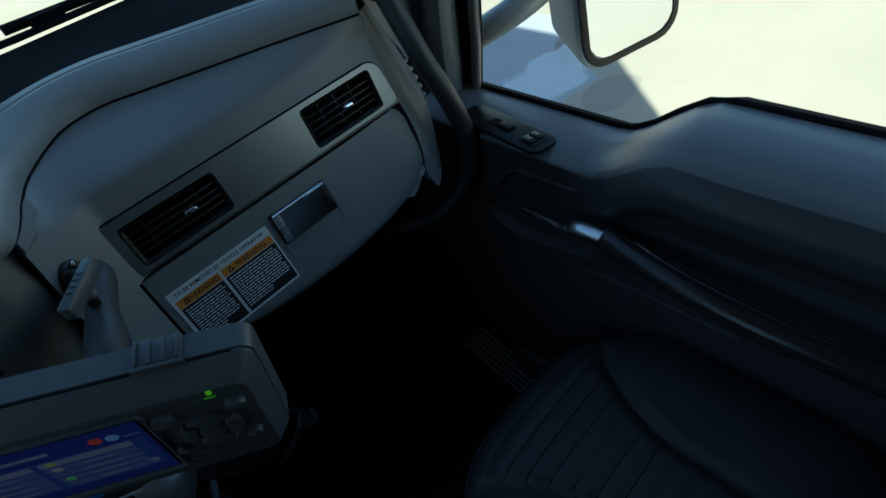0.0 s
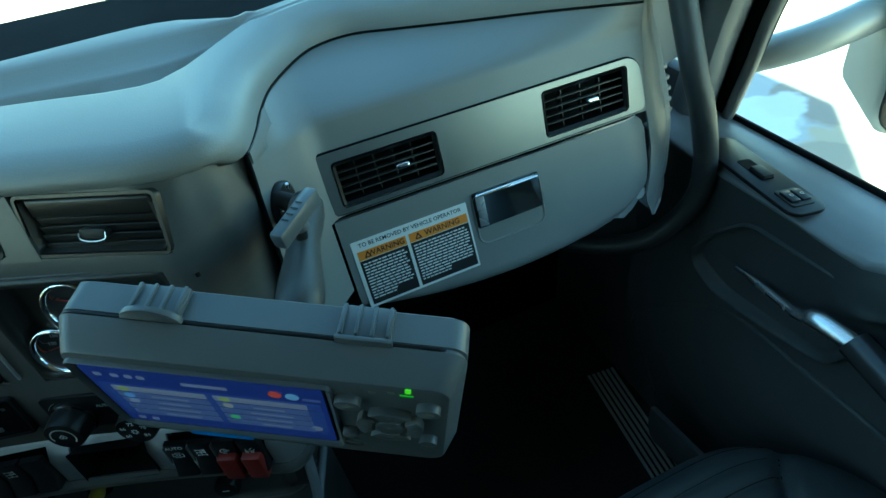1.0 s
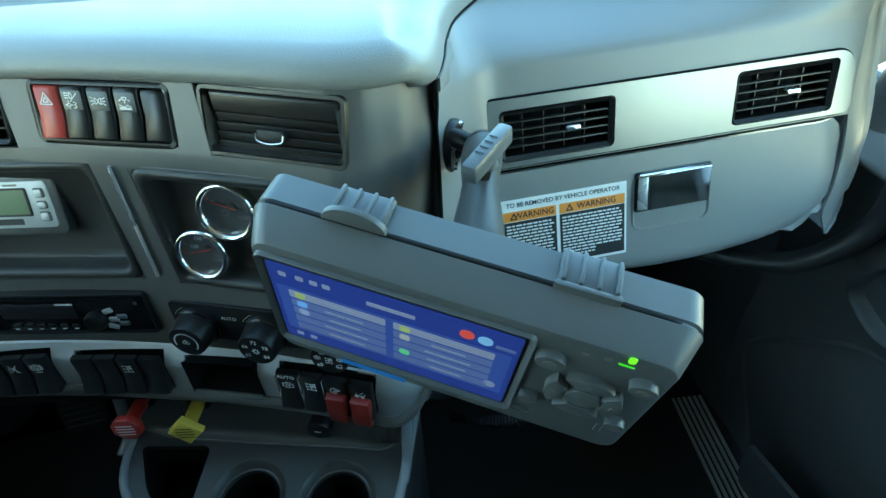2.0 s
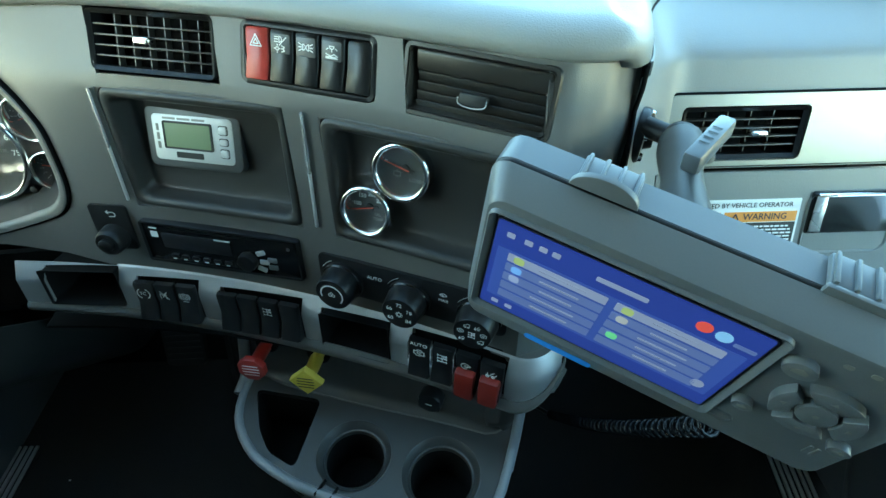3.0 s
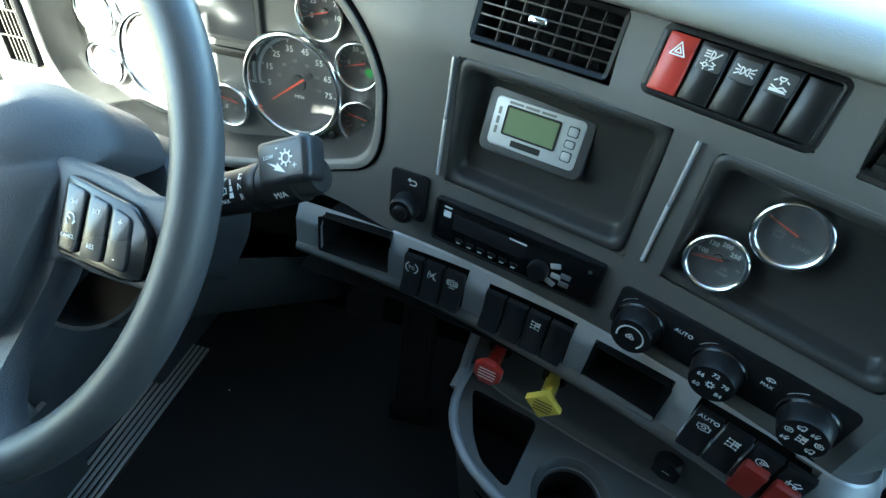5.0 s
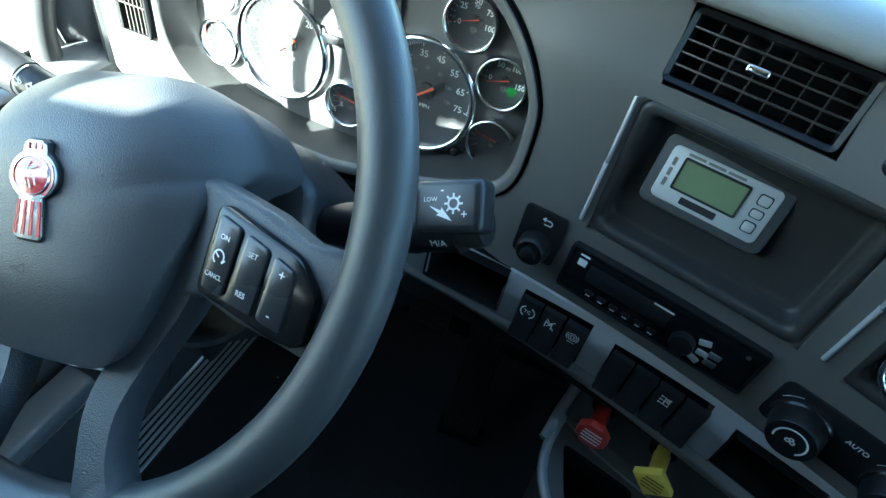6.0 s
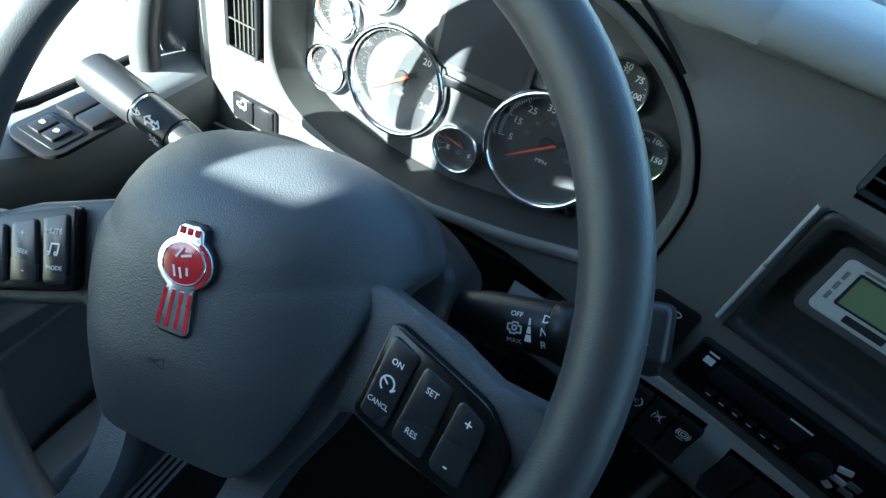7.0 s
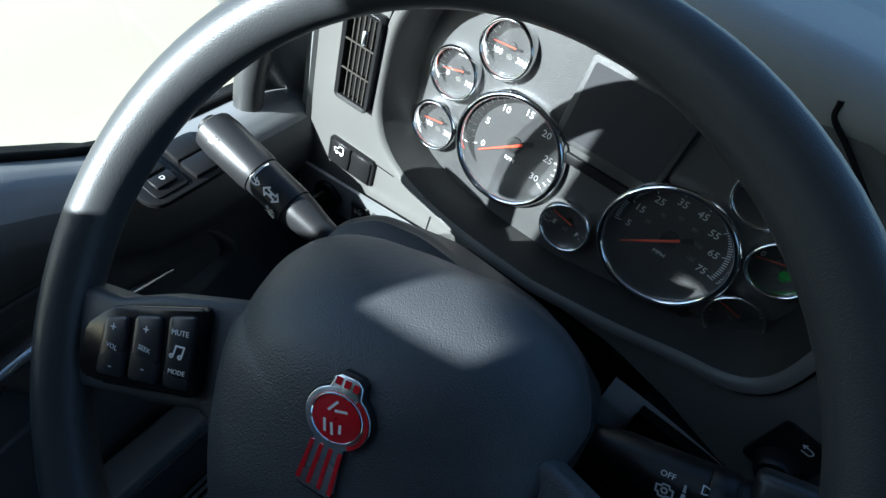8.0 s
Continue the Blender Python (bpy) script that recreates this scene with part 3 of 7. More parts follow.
def glove_pt(u, v):
    bottom = 0.738 + 0.02 * ((u - 0.53) / 0.2) ** 2 + 0.014 * max(0.0, (u - 0.68) / 0.061) ** 2
    z = bottom + (0.879 - bottom) * v
    r = 0.012 * max(0, (0.12 - v) / 0.12) ** 2 + 0.006 * max(0, (u - 0.71) / 0.03) ** 2
    side = blend([(0.735, 0.035), (0.75, 0.022), (0.766, 0.014), (0.79, 0.002), (0.81, -0.002), (0.86, -0.001), (0.872, 0.004), (0.88, 0.014)], z)
    return (u - side * max(0.0, (u - 0.64) / 0.101), face_y(u, z) - 0.003 + r, z)


dpart("glovebox_door", sheet(glove_pt, steps(0.303, 0.70, 16) + [0.715, 0.73, 0.741], [0, 0.02, 0.05, 0.09, 0.14, 0.25, 0.4, 0.6, 0.8, 0.92, 0.96, 1.0], (), -0.008), GREY, "grey glovebox door", 60)
# silver band with openings for the two vents
BM = on_face(0.52, 0.92, 0.0045)
_band = arc(-0.208, 0.021, 0.0145, 180, 90, 6) + arc(0.192, 0.012, 0.024, 90, 12, 8) + arc(0.2115, -0.0265, 0.0095, 0, -90, 5) + arc(-0.206, -0.0225, 0.0145, 270, 180, 6)
band = part("silver_band", holed_plate(_band, [[(x + a, z + b) for a, b in outline_rect(w, h, 0.006, 3)] for x, z, w, h in ((-0.137, -0.0035, 0.129, 0.0555), (0.132, -0.001, 0.127, 0.0595))], -0.006, 0.0), BANDSILVER, dash, "satin silver band between the vents", dash_inv @ BM, 0)
part("band_groove", tube([(x, y, 0) for x, y in _band], 0.0022, 6, True), MATT, dash, "", dash_inv @ BM @ Matrix.Translation((0, 0, -0.003)), 60)
# moulded foot of the windscreen pillar beside the pad
FOOT = [(0.893, 0.832), (0.917, 0.825), (0.95, 0.806), (0.985, 0.786), (1.02, 0.766), (1.05, 0.757), (1.085, 0.755)]
dpart("pillar_foot", sheet(lambda u, v: (blend(FOOT, v) * (1 - u) + 0.915 * u, 1.006 + 0.012 * u - 0.012 * (1 - u) * (1 - u), v), [0, 0.06, 0.15, 0.4, 0.7, 1.0], steps(0.893, 1.085, 14), (), -0.012), DOORP, "grey moulded foot of the windscreen pillar", 60)
# rounded end of the fascia towards the door, with a toothed outer edge
CAP_IN = [(0.742, 0.737), (0.766, 0.731), (0.797, 0.743), (0.833, 0.749), (0.865, 0.747), (0.882, 0.7447), (1.05, 0.7447)]
CAP_OUT = [(0.742, 0.742), (0.750, 0.770), (0.762, 0.792), (0.782, 0.809), (0.80, 0.818), (0.838, 0.824), (0.88, 0.818), (0.92, 0.807), (0.97, 0.791), (1.03, 0.768)]
CAP_BACK = [(0.742, 0.012), (0.755, 0.035), (0.775, 0.058), (0.80, 0.064), (0.85, 0.055), (0.97, 0.036), (1.03, 0.03)]


def cap_end(s, v):
    base = pass_pt(0.7445, v) if v > 0.882 else (0.7445, face_y(0, v), v)
    z = base[2]
    a, b = blend(CAP_IN, z), blend(CAP_OUT, z)
    k = min(s, 1.0)
    return (a + (b - a) * k, base[1] + blend(CAP_BACK, z) * k ** 2.2 + 0.05 * max(0.0, s - 1.0), z)


dpart("end_cap", sheet(cap_end, [0, 0.2, 0.4, 0.55, 0.7, 0.82, 0.92, 1.0, 1.1, 1.5], steps(0.742, 0.882, 14) + steps(0.895, 1.04, 14), (), -0.003), GREY, "grey rounded end of the passenger fascia", 60)
for k in range(8):
    q = cap_end(1.05, 0.79 + 0.0165 * k)
    dpart("tooth", box(0.011, 0.009, 0.007, 0.0018, (q[0] + 0.002, q[1] - 0.002, q[2])), GREY)
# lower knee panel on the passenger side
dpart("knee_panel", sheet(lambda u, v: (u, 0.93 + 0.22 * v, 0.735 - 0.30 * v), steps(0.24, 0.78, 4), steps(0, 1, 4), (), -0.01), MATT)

# driver side: face round the instrument cluster
CL = (-0.561, 0.885, 0.2305, 0.1215)


def cl_edge(a, grow=0.0):
    """The cluster opening's rounded outline, by angle."""
    c, s = math.cos(a), math.sin(a)
    right = max(0.0, c)
    e = 3.2 - 0.9 * min(1.0, 3 * right) * min(1.0, max(0.0, 3 * s))
    k = (abs(c) ** e + abs(s) ** e) ** (-1 / e)
    bow = 0.022 * max(0, s) * (1 - c * c)
    wide = CL[2] - (0.017 if c > 0 else 0.0)
    tall = CL[3] - (0.024 * min(1.0, right * 1.5) if s < 0 else 0.0)
    return (CL[0] + (wide + grow) * k * c, CL[1] + (tall + grow) * k * s + bow)


def drv_y(x, z):
    """The driver's face runs over into the centre panel."""
    t = min(1, max(0, (x + 0.43) / 0.12))
    t = 3 * t * t - 2 * t ** 3
    return (0.99 + 0.1 * (z - 0.8)) * (1 - t) + panel_y(max(x, -0.45), z) * t


def drv_bottom(x):
    """Lower edge of the face: low beside the door, higher over the column, low again by the centre."""
    return float(np.interp(x, [-0.9, -0.70, -0.66, -0.46, -0.42, -0.29], [0.695, 0.722, 0.758, 0.752, 0.742, 0.742]))


def driver_face():
    """Tunnel to the instruments, rolled edge, dark shut line, then the flat face."""
    bm = bmesh.new()
    n = 96
    rings = []

    def ring(grow, out):
        row = []
        for i in range(n):
            x, z = cl_edge(2 * math.pi * i / n, grow)
            z = min(z, 1.024 + 0.2 * grow)
            row.append(Vector((x, drv_y(x, z) - out, z)))
        return row

    rows = [[Vector((cl_edge(2 * math.pi * i / n, -0.012)[0], cluster_y(cl_edge(2 * math.pi * i / n)[1]) + 0.01, min(1.02, cl_edge(2 * math.pi * i / n, -0.008)[1]))) for i in range(n)]]
    rows += [ring(0.0, 0.0), ring(0.002, 0.004), ring(0.005, 0.0055), ring(0.0095, 0.0055), ring(0.0105, 0.004), ring(0.0107, -0.003), ring(0.0140, -0.003), ring(0.0142, -0.0005), ring(0.0165, 0.0)]
    last, edge = rows[-1], []
    for i in range(n):
        a = 2 * math.pi * i / n
        c, s = math.cos(a), math.sin(a)
        m = max(abs(c), abs(s))
        x, z = -0.5895 + 0.2995 * c / m, 0.86 + 0.175 * s / m
        edge.append((x, max(z, drv_bottom(x)) if s < 0 else min(z, 1.034)))
    for k in (0.25, 0.5, 0.75, 1.0):
        row = []
        for p, (x, z) in zip(last, edge):
            xx, zz = p.x + (x - p.x) * k, p.z + (z - p.z) * k
            row.append(Vector((xx, drv_y(xx, zz), zz)))
        rows.append(row)
    for row in rows:
        rings.append([bm.verts.new(v) for v in row])
    for j, (a, b) in enumerate(zip(rings, rings[1:])):
        for k in range(n):
            f = bm.faces.new((a[k], a[(k + 1) % n], b[(k + 1) % n], b[k]))
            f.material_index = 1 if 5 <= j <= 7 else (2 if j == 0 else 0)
    return bm


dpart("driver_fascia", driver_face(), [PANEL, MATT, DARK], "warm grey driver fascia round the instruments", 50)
dpart("left_end", sheet(lambda u, v: (-0.889 - 0.02 * u, 0.985 + 0.07 * u * u + 0.1 * (v - 0.8), v), steps(0, 1, 6), steps(0.60, 1.03, 6), (), -0.006), GREY, "", 60)
DIALS = ((-0.655, 0.853, 0.058), (-0.476, 0.854, 0.061), (-0.566, 0.813, 0.0262), (-0.744, 0.832, 0.0262), (-0.739, 0.896, 0.0262), (-0.695, 0.943, 0.027), (-0.388, 0.828, 0.0262), (-0.391, 0.895, 0.0262), (-0.436, 0.943, 0.027))
CB = on_cluster(-0.561, 0.885, 0.0)
part("instrument_plate", holed_plate(outline_rect(0.48, 0.28, 0.02), [[(px + x + 0.561, py + (z - 0.885) * 1.0085) for px, py in arc(0, 0, r, 0, 345, 23)] for x, z, r in DIALS], -0.004, 0.0), material("instrument_panel", (0.058, 0.058, 0.057), 0.36, grain=1100, relief=0.8), dash, "dark grey instrument plate", dash_inv @ CB, 30)
HOODSEC = [(0.0, 1.026), (0.0, 1.036), (0.0005, 1.044), (0.003, 1.052), (0.009, 1.059), (0.019, 1.064), (0.034, 1.066), (0.08, 1.066), (0.15, 1.066), (0.17, 1.06), (0.18, 0.97)]


def hood_pt(u, v):
    """Rounded top of the driver's fascia; its end runs into the pad's lip."""
    t = min(1, max(0, (u + 0.47) / 0.14))
    t = 3 * t * t - 2 * t ** 3
    y0 = 1.0115 * (1 - t) + (lip_y(u) + 0.003) * t
    a, z = HOODSEC[int(v)]
    z -= 0.009 * t
    if v < 1:
        return (u, y0 + a + 0.03 * t, z)
    return (u, y0 + a, z + t * max(0.0, 1.034 - z))


hood = dpart("cluster_hood", sheet(hood_pt, steps(-0.92, -0.30, 26), list(range(len(HOODSEC))), (), -0.004), PAD, "grey rounded top over the instruments", 60)
part("seal_tail", tube(smooth_path([(-0.392, 0.999, 0.998), (-0.410, 1.005, 1.010), (-0.430, 1.0095, 1.023), (-0.447, 1.0115, 1.034), (-0.451, 1.0115, 1.045)], 5), 0.002, 8), MATT, dash, "black end of the seal", dash_inv, 60)
part("shut_line", strokes([[(-0.045, 0.022), (0.035, 0.022), (0.044, 0.018), (0.048, 0.008), (0.048, -0.03)]], 0.0012), MATT, dash, "shut line of the fuse cover", dash_inv @ on_left(-0.745, 0.752, 0.0006), 0)
# under the cluster: silver sill strip on the left and a dark knee panel
dpart("left_silver_strip", sheet(lambda u, v: (-0.895 + 0.215 * u, 0.978 - 0.006 * v, 0.655 + 0.062 * v + 0.022 * u), steps(0, 1, 8), steps(0, 1, 3), (), -0.004), SILVER)
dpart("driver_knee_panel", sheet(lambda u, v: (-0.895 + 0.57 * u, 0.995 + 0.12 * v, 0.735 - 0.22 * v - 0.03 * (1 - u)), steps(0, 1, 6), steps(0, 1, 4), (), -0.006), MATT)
dpart("screen_shelf", sheet(lambda u, v: (u, v, 0.985 + 0.135 * (v - 1.1)), steps(-0.95, 0.95, 8), steps(1.10, 1.46, 4), (), -0.01), MATT, "matt black shelf under the windscreen")


# ---------------------------------------------------------------- console below the centre panel
CON = basis((-0.012, 0.885, 0.55), (0.947, -0.32, 0), (0.32, 0.947, 0))   # x along the panel, y ahead, z up
console = thing("centre_console", "grey plastic console tray with bin and cup holders", "console", CON)


def console_top():
    """A tray with round front corners: rim, then a top plate with real openings."""
    outline = [(-0.186, 0.06), (-0.182, -0.03), (-0.172, -0.075), (-0.155, -0.103), (-0.13, -0.124), (-0.104, -0.137), (-0.06, -0.148), (-0.024, -0.152), (0.05, -0.153), (0.11, -0.151), (0.15, -0.146), (0.177, -0.132), (0.191, -0.105), (0.195, -0.06), (0.196, -0.02), (0.197, 0.06)]
    return outline


CUPS = [(0.0055, -0.0965, 0.0465), (0.118, -0.089, 0.048)]
BIN = soften([(-0.164, -0.046), (-0.069, -0.036), (-0.059, -0.134), (-0.101, -0.124), (-0.128, -0.1)], 0.011)
part("tray_top", holed_plate(console_top(), [arc(x, y, r, 0, 352, 40) for x, y, r in CUPS] + [BIN], -0.01, 0.0), TRAY, console, "dark grey moulded tray top", None, 40)
part("tray_rim", tube(smooth_path([(*p, -0.002) for p in console_top()], 2), 0.0062, 12), DOORP, console, "lighter grey raised rim", None, 60)
for x, y, r in CUPS:
    part("cup_ring", lathe([(r + 0.0014, -0.001), (r + 0.0012, 0.0008), (r + 0.0004, 0.0013), (r - 0.0008, 0.0004), (r - 0.0062, -0.0095), (r - 0.0075, -0.0100), (r - 0.0082, -0.0090), (r - 0.0092, -0.0095), (r - 0.0098, -0.016)], 56, False), TRAY, console, "sunk ring round the cup holder", lift(x, y), 40)
    part("cup_holder", lathe([(r - 0.0096, -0.015), (r - 0.012, -0.078), (0.0075, -0.080), (0.0065, -0.077), (0.001, -0.077)], 40, cap=False), MATT, console, "black cup holder", lift(x, y), 40)
# slot from the first cup to the tray's front edge
part("cup_slot", join(box(0.003, 0.022, 0.012, 0.001, (-0.0095, 0, -0.002)), box(0.003, 0.022, 0.012, 0.001, (0.0095, 0, -0.002)), box(0.016, 0.020, 0.005, 0.001, (0, 0, -0.004))), MATT, console, "dark open slot", lift(-0.0075, -0.149, 0, -14))
part("bin", join(prism(BIN, -0.09, -0.085), sheet(lambda u, v: (*BIN[int(u) % len(BIN)], v), list(range(len(BIN) + 1)), [-0.09, -0.001])), MATT, console, "black open bin")
# upright below the silver strip, and the skirt down to the floor
UPRIGHT = [(-0.034, 0.0006), (-0.028, 0.0016), (-0.021, 0.0048), (-0.016, 0.012), (-0.0115, 0.022), (0.0, 0.06), (0.015, 0.108)]
FOOTLINE = [(-0.186, 0.014), (-0.126, 0.004), (-0.014, 0.006), (0.089, 0.011), (0.158, 0.012), (0.171, 0.017), (0.181, 0.028), (0.187, 0.044), (0.189, 0.056)]


def upright_pt(u, v):
    """Leans back; its foot keeps to the footline, its head to the panel's curve."""
    y, z = UPRIGHT[int(v)]
    k = v / (len(UPRIGHT) - 1)
    return (u, y + blend(FOOTLINE, u) * (1 - k) - 0.3 * u * u * k, z)


part("upright", sheet(upright_pt, steps(-0.186, 0.15, 24) + steps(0.155, 0.189, 12), list(range(len(UPRIGHT))), (), 0.004), TRAY, console, "dark grey upright panel with a coved foot", None, 60)
# edge highlight of the cove, laid on as a thin tube of lighter grey
part("foot_highlight", tube([upright_pt(u, 0) for u in steps(-0.18, 0.15, 20) + steps(0.155, 0.189, 12)], 0.0013, 8), PANEL, console, "lighter bead that draws the highlight along the foot", None, 60)


def skirt(u, v):
    o = console_top()
    i = min(int(u), len(o) - 2)
    t = u - i
    x, y = o[i][0] + (o[i + 1][0] - o[i][0]) * t, o[i][1] + (o[i + 1][1] - o[i][1]) * t
    k = 0.16 * v
    return (x * (1 - 0.1 * v), y + k * (0.3 + max(0, -y) * 2), -0.005 - 0.52 * v)


part("skirt", sheet(skirt, steps(0, len(console_top()) - 1, len(console_top()) - 1), steps(0, 1, 6)), TRAY, console, "grey console skirt", None, 60)
for s in (-1, 1):
    part("side_wall", sheet(lambda u, v, s=s: ((0.19 if s > 0 else -0.186 - 0.012 * v), 0.06 - 0.02 * v + 0.3 * u, (0.09 if s > 0 else 0.105) * v - 0.5 * (1 - v) * u), steps(0, 1, 2), steps(0, 1, 3), (), 0.006), TRAY, console, "", None, 60)

part("side_band", tube(smooth_path([(-0.189, 0.002, 0.104), (-0.189, -0.011, 0.06), (-0.189, -0.024, 0.022), (-0.1875, -0.034, 0.004), (-0.1835, -0.06, -0.001)], 4), 0.0075, 10, flat=0.7), DOORP, console, "lighter grey side band", None, 60)
part("side_band", tube(smooth_path([(0.197, 0.002, 0.100), (0.197, -0.011, 0.06), (0.197, -0.024, 0.022), (0.1965, -0.036, 0.003), (0.196, -0.06, -0.002)], 4), 0.0075, 10, flat=0.7), DOORP, console, "lighter grey side band", None, 60)

# ---------------------------------------------------------------- steering wheel
WN = Vector((-0.06, -0.735, 0.675)).normalized()
WHEEL = basis((-0.573, 0.708, 0.935), Vector((1, 0, 0)) - WN * WN.x, WN.cross(Vector((1, 0, 0)))) @ Matrix.Rotation(radians(13), 4, "Z")
wheel = thing("steering_wheel", "black vinyl four-spoke steering wheel turned a little anticlockwise", "steering wheel", WHEEL)
part("rim", tube([(0.215 * math.cos(2 * math.pi * k / 96), 0.215 * math.sin(2 * math.pi * k / 96), 0) for k in range(96)], 0.0172, 20, True, 0.92), RIM, wheel, "grained black wheel rim", None, 180)


def hub_pad():
    """Airbag pad: domed; its upper wings fall back over the spokes, its lower edge stands proud."""
    half = [(0.0, 0.072, -0.046), (0.04, 0.071, -0.047), (0.075, 0.061, -0.051), (0.098, 0.042, -0.055), (0.1075, 0.021, -0.056), (0.1065, 0.010, -0.046), (0.102, 0.0, -0.026), (0.097, -0.014, -0.013), (0.088, -0.040, -0.005), (0.078, -0.066, -0.001), (0.067, -0.091, 0.0), (0.057, -0.109, 0.0), (0.045, -0.1185, 0.0), (0.025, -0.1205, 0.0)]
    out = half + [(0, -0.121, 0.0)] + [(-x, y, z) for x, y, z in half[:0:-1]]
    o = smooth_path(out + out[:1], 4)[:-1]
    mid = Vector((0, -0.028, 0))
    bm = bmesh.new()
    rings = [[bm.verts.new((p.x * 0.95, p.y * 0.95, p.z - 0.05)) for p in o], [bm.verts.new((p.x * 0.985, p.y * 0.985, p.z - 0.012)) for p in o]]
    for k in (1.0, 0.988, 0.965, 0.93, 0.88, 0.8, 0.7, 0.58, 0.45, 0.3, 0.15, 0.05):
        row = []
        for p in o:
            q = mid + (p - mid) * k
            top = 0.0185 - 0.22 * max(0.0, q.y - 0.01) - 1.1 * q.x * q.x - 0.5 * max(0.0, -q.y - 0.07) ** 1.2
            row.append(bm.verts.new((q.x, q.y, p.z + (top - p.z) * (1 - k ** 4) ** 0.62)))
        rings.append(row)
    n = len(o)
    for a, b in zip(rings, rings[1:]):
        for i in range(n):
            bm.faces.new((a[i], a[(i + 1) % n], b[(i + 1) % n], b[i]))
    bm.faces.new(rings[-1])
    return bm


part("airbag_pad", hub_pad(), SKIN, wheel, "domed pebbled airbag pad", None, 60)
part("pad_edge", tube([(-0.046, -0.1195, -0.0035), (-0.025, -0.1215, -0.0035), (0.0, -0.122, -0.0035), (0.025, -0.1215, -0.0035), (0.046, -0.1195, -0.0035)], 0.0009, 6), BRIGHT, wheel, "thin bright line under the pad", None, 60)
part("hub_core", lathe([(0.075, -0.075), (0.075, -0.03), (0.06, -0.012)], 36), MATT, wheel, "dark hub under the pad", lift(0, -0.03), 40)


def spoke(points, widths, thick):
    """A flat bar with rounded edges along the points."""
    bm = bmesh.new()
    pts = [Vector(p) for p in points]
    rings = []
    for i, p in enumerate(pts):
        d = (pts[min(i + 1, len(pts) - 1)] - pts[max(i - 1, 0)]).normalized()
        side = Vector((0, 0, 1)).cross(d).normalized()
        w, t = widths[i] / 2, thick / 2
        rings.append([bm.verts.new(p + side * a * w + Vector((0, 0, b * t))) for a, b in ((-1, -0.6), (-0.85, -1), (0.85, -1), (1, -0.6), (1, 0.4), (0.8, 1), (-0.8, 1), (-1, 0.4))])
    for a, b in zip(rings, rings[1:]):
        for k in range(8):
            bm.faces.new((a[k], a[(k + 1) % 8], b[(k + 1) % 8], b[k]))
    bm.faces.new(rings[0][::-1])
    bm.faces.new(rings[-1])
    return bm


SPOKE = [(0.045, 0.0), (0.098, 0.007), (0.147, -0.008), (0.174, -0.021), (0.204, -0.024), (0.208, -0.05), (0.203, -0.086), (0.176, -0.0835), (0.13, -0.0725), (0.100, -0.0645), (0.086, -0.07), (0.074, -0.088), (0.045, -0.08)]
for s in (-1, 1):
    bm = prism([(s * x, y) for x, y in SPOKE], -0.014, 0.0045, 0.005, 3)
    for v_ in bm.verts:
        v_.co.z += -0.016 + 0.15 * (abs(v_.co.x) - 0.1)
    part("side_spoke", bm, SKIN, wheel, "wide side spoke", None, 60)
    part("lower_spoke", spoke(smooth_path([(s * 0.088, -0.055, -0.026), (s * 0.072, -0.082, -0.026), (s * 0.054, -0.115, -0.024), (s * 0.047, -0.145, -0.016), (s * 0.053, -0.175, -0.008), (s * 0.066, -0.205, 0.0)], 4), [0.02, 0.024, 0.027, 0.029] + [0.029] * 13 + [0.032, 0.036, 0.044, 0.055], 0.024), SKIN, wheel, "slim lower spoke", None, 60)

# column shroud behind the wheel
column = thing("steering_column", "black plastic steering column shroud", "steering column", WHEEL @ Matrix.Rotation(radians(-13), 4, "Z"))
_shroud = soften([(-0.06, 0.069), (0.03, 0.067), (0.072, 0.056), (0.107, 0.038), (0.113, -0.004), (0.10, -0.065), (-0.11, -0.065), (-0.132, -0.006), (-0.126, 0.036), (-0.10, 0.060)], 0.012, 3)
_sb = bmesh.new()
_rows = [[_sb.verts.new((x * k, y * k + dy, z)) for x, y in _shroud] for k, dy, z in ((0.5, 0.0, -0.098), (0.90, 0.0, -0.102), (0.945, 0.0, -0.104), (0.962, 0.0, -0.110), (0.985, 0.0, -0.1125), (1.0, 0.0, -0.118), (1.0, -0.004, -0.20), (0.93, -0.015, -0.24))]
for _a, _b in zip(_rows, _rows[1:]):
    for _i in range(len(_shroud)):
        _sb.faces.new((_a[_i], _a[(_i + 1) % len(_a)], _b[(_i + 1) % len(_a)], _b[_i]))
_sb.faces.new(_rows[0][::-1])
_sb.faces.new(_rows[-1])
part("upper_shroud", _sb, SHROUD, column, "rounded black shroud with a stepped rim", None, 40)
part("collar", lathe([(0.06, -0.055), (0.062, -0.045), (0.05, -0.04), (0.03, -0.03)], 32), BLACK, column)
part("lower_shroud", sheet(lambda u, v: (0.085 * math.cos(math.pi * (1 + u)), -0.05 + 0.085 * math.sin(math.pi * (1 + u)) * (1 + 0.2 * v), -0.13 - 0.55 * v), steps(0, 1, 16), steps(0, 1, 4), (), 0.004), DARK, column, "dark lower column cover", None, 60)

# ---------------------------------------------------------------- mobile terminal on its mount
TR = Vector((0.866, -0.49, -0.10)).normalized()
TU = Vector((0.02, -0.165, 0.98))
TAB = basis((0.107, 0.706, 1.004), TR, TU) @ Matrix.Translation((0.077, -0.044, 0)) @ Matrix.Rotation(radians(-3.4), 4, "Z") @ Matrix.Translation((-0.077, 0.044, 0))
# x from the screen's upper left corner along it, y up, z towards the viewer
terminal = thing("vehicle_terminal", "grey rugged vehicle terminal with a lit blue screen", "vehicle terminal", TAB)


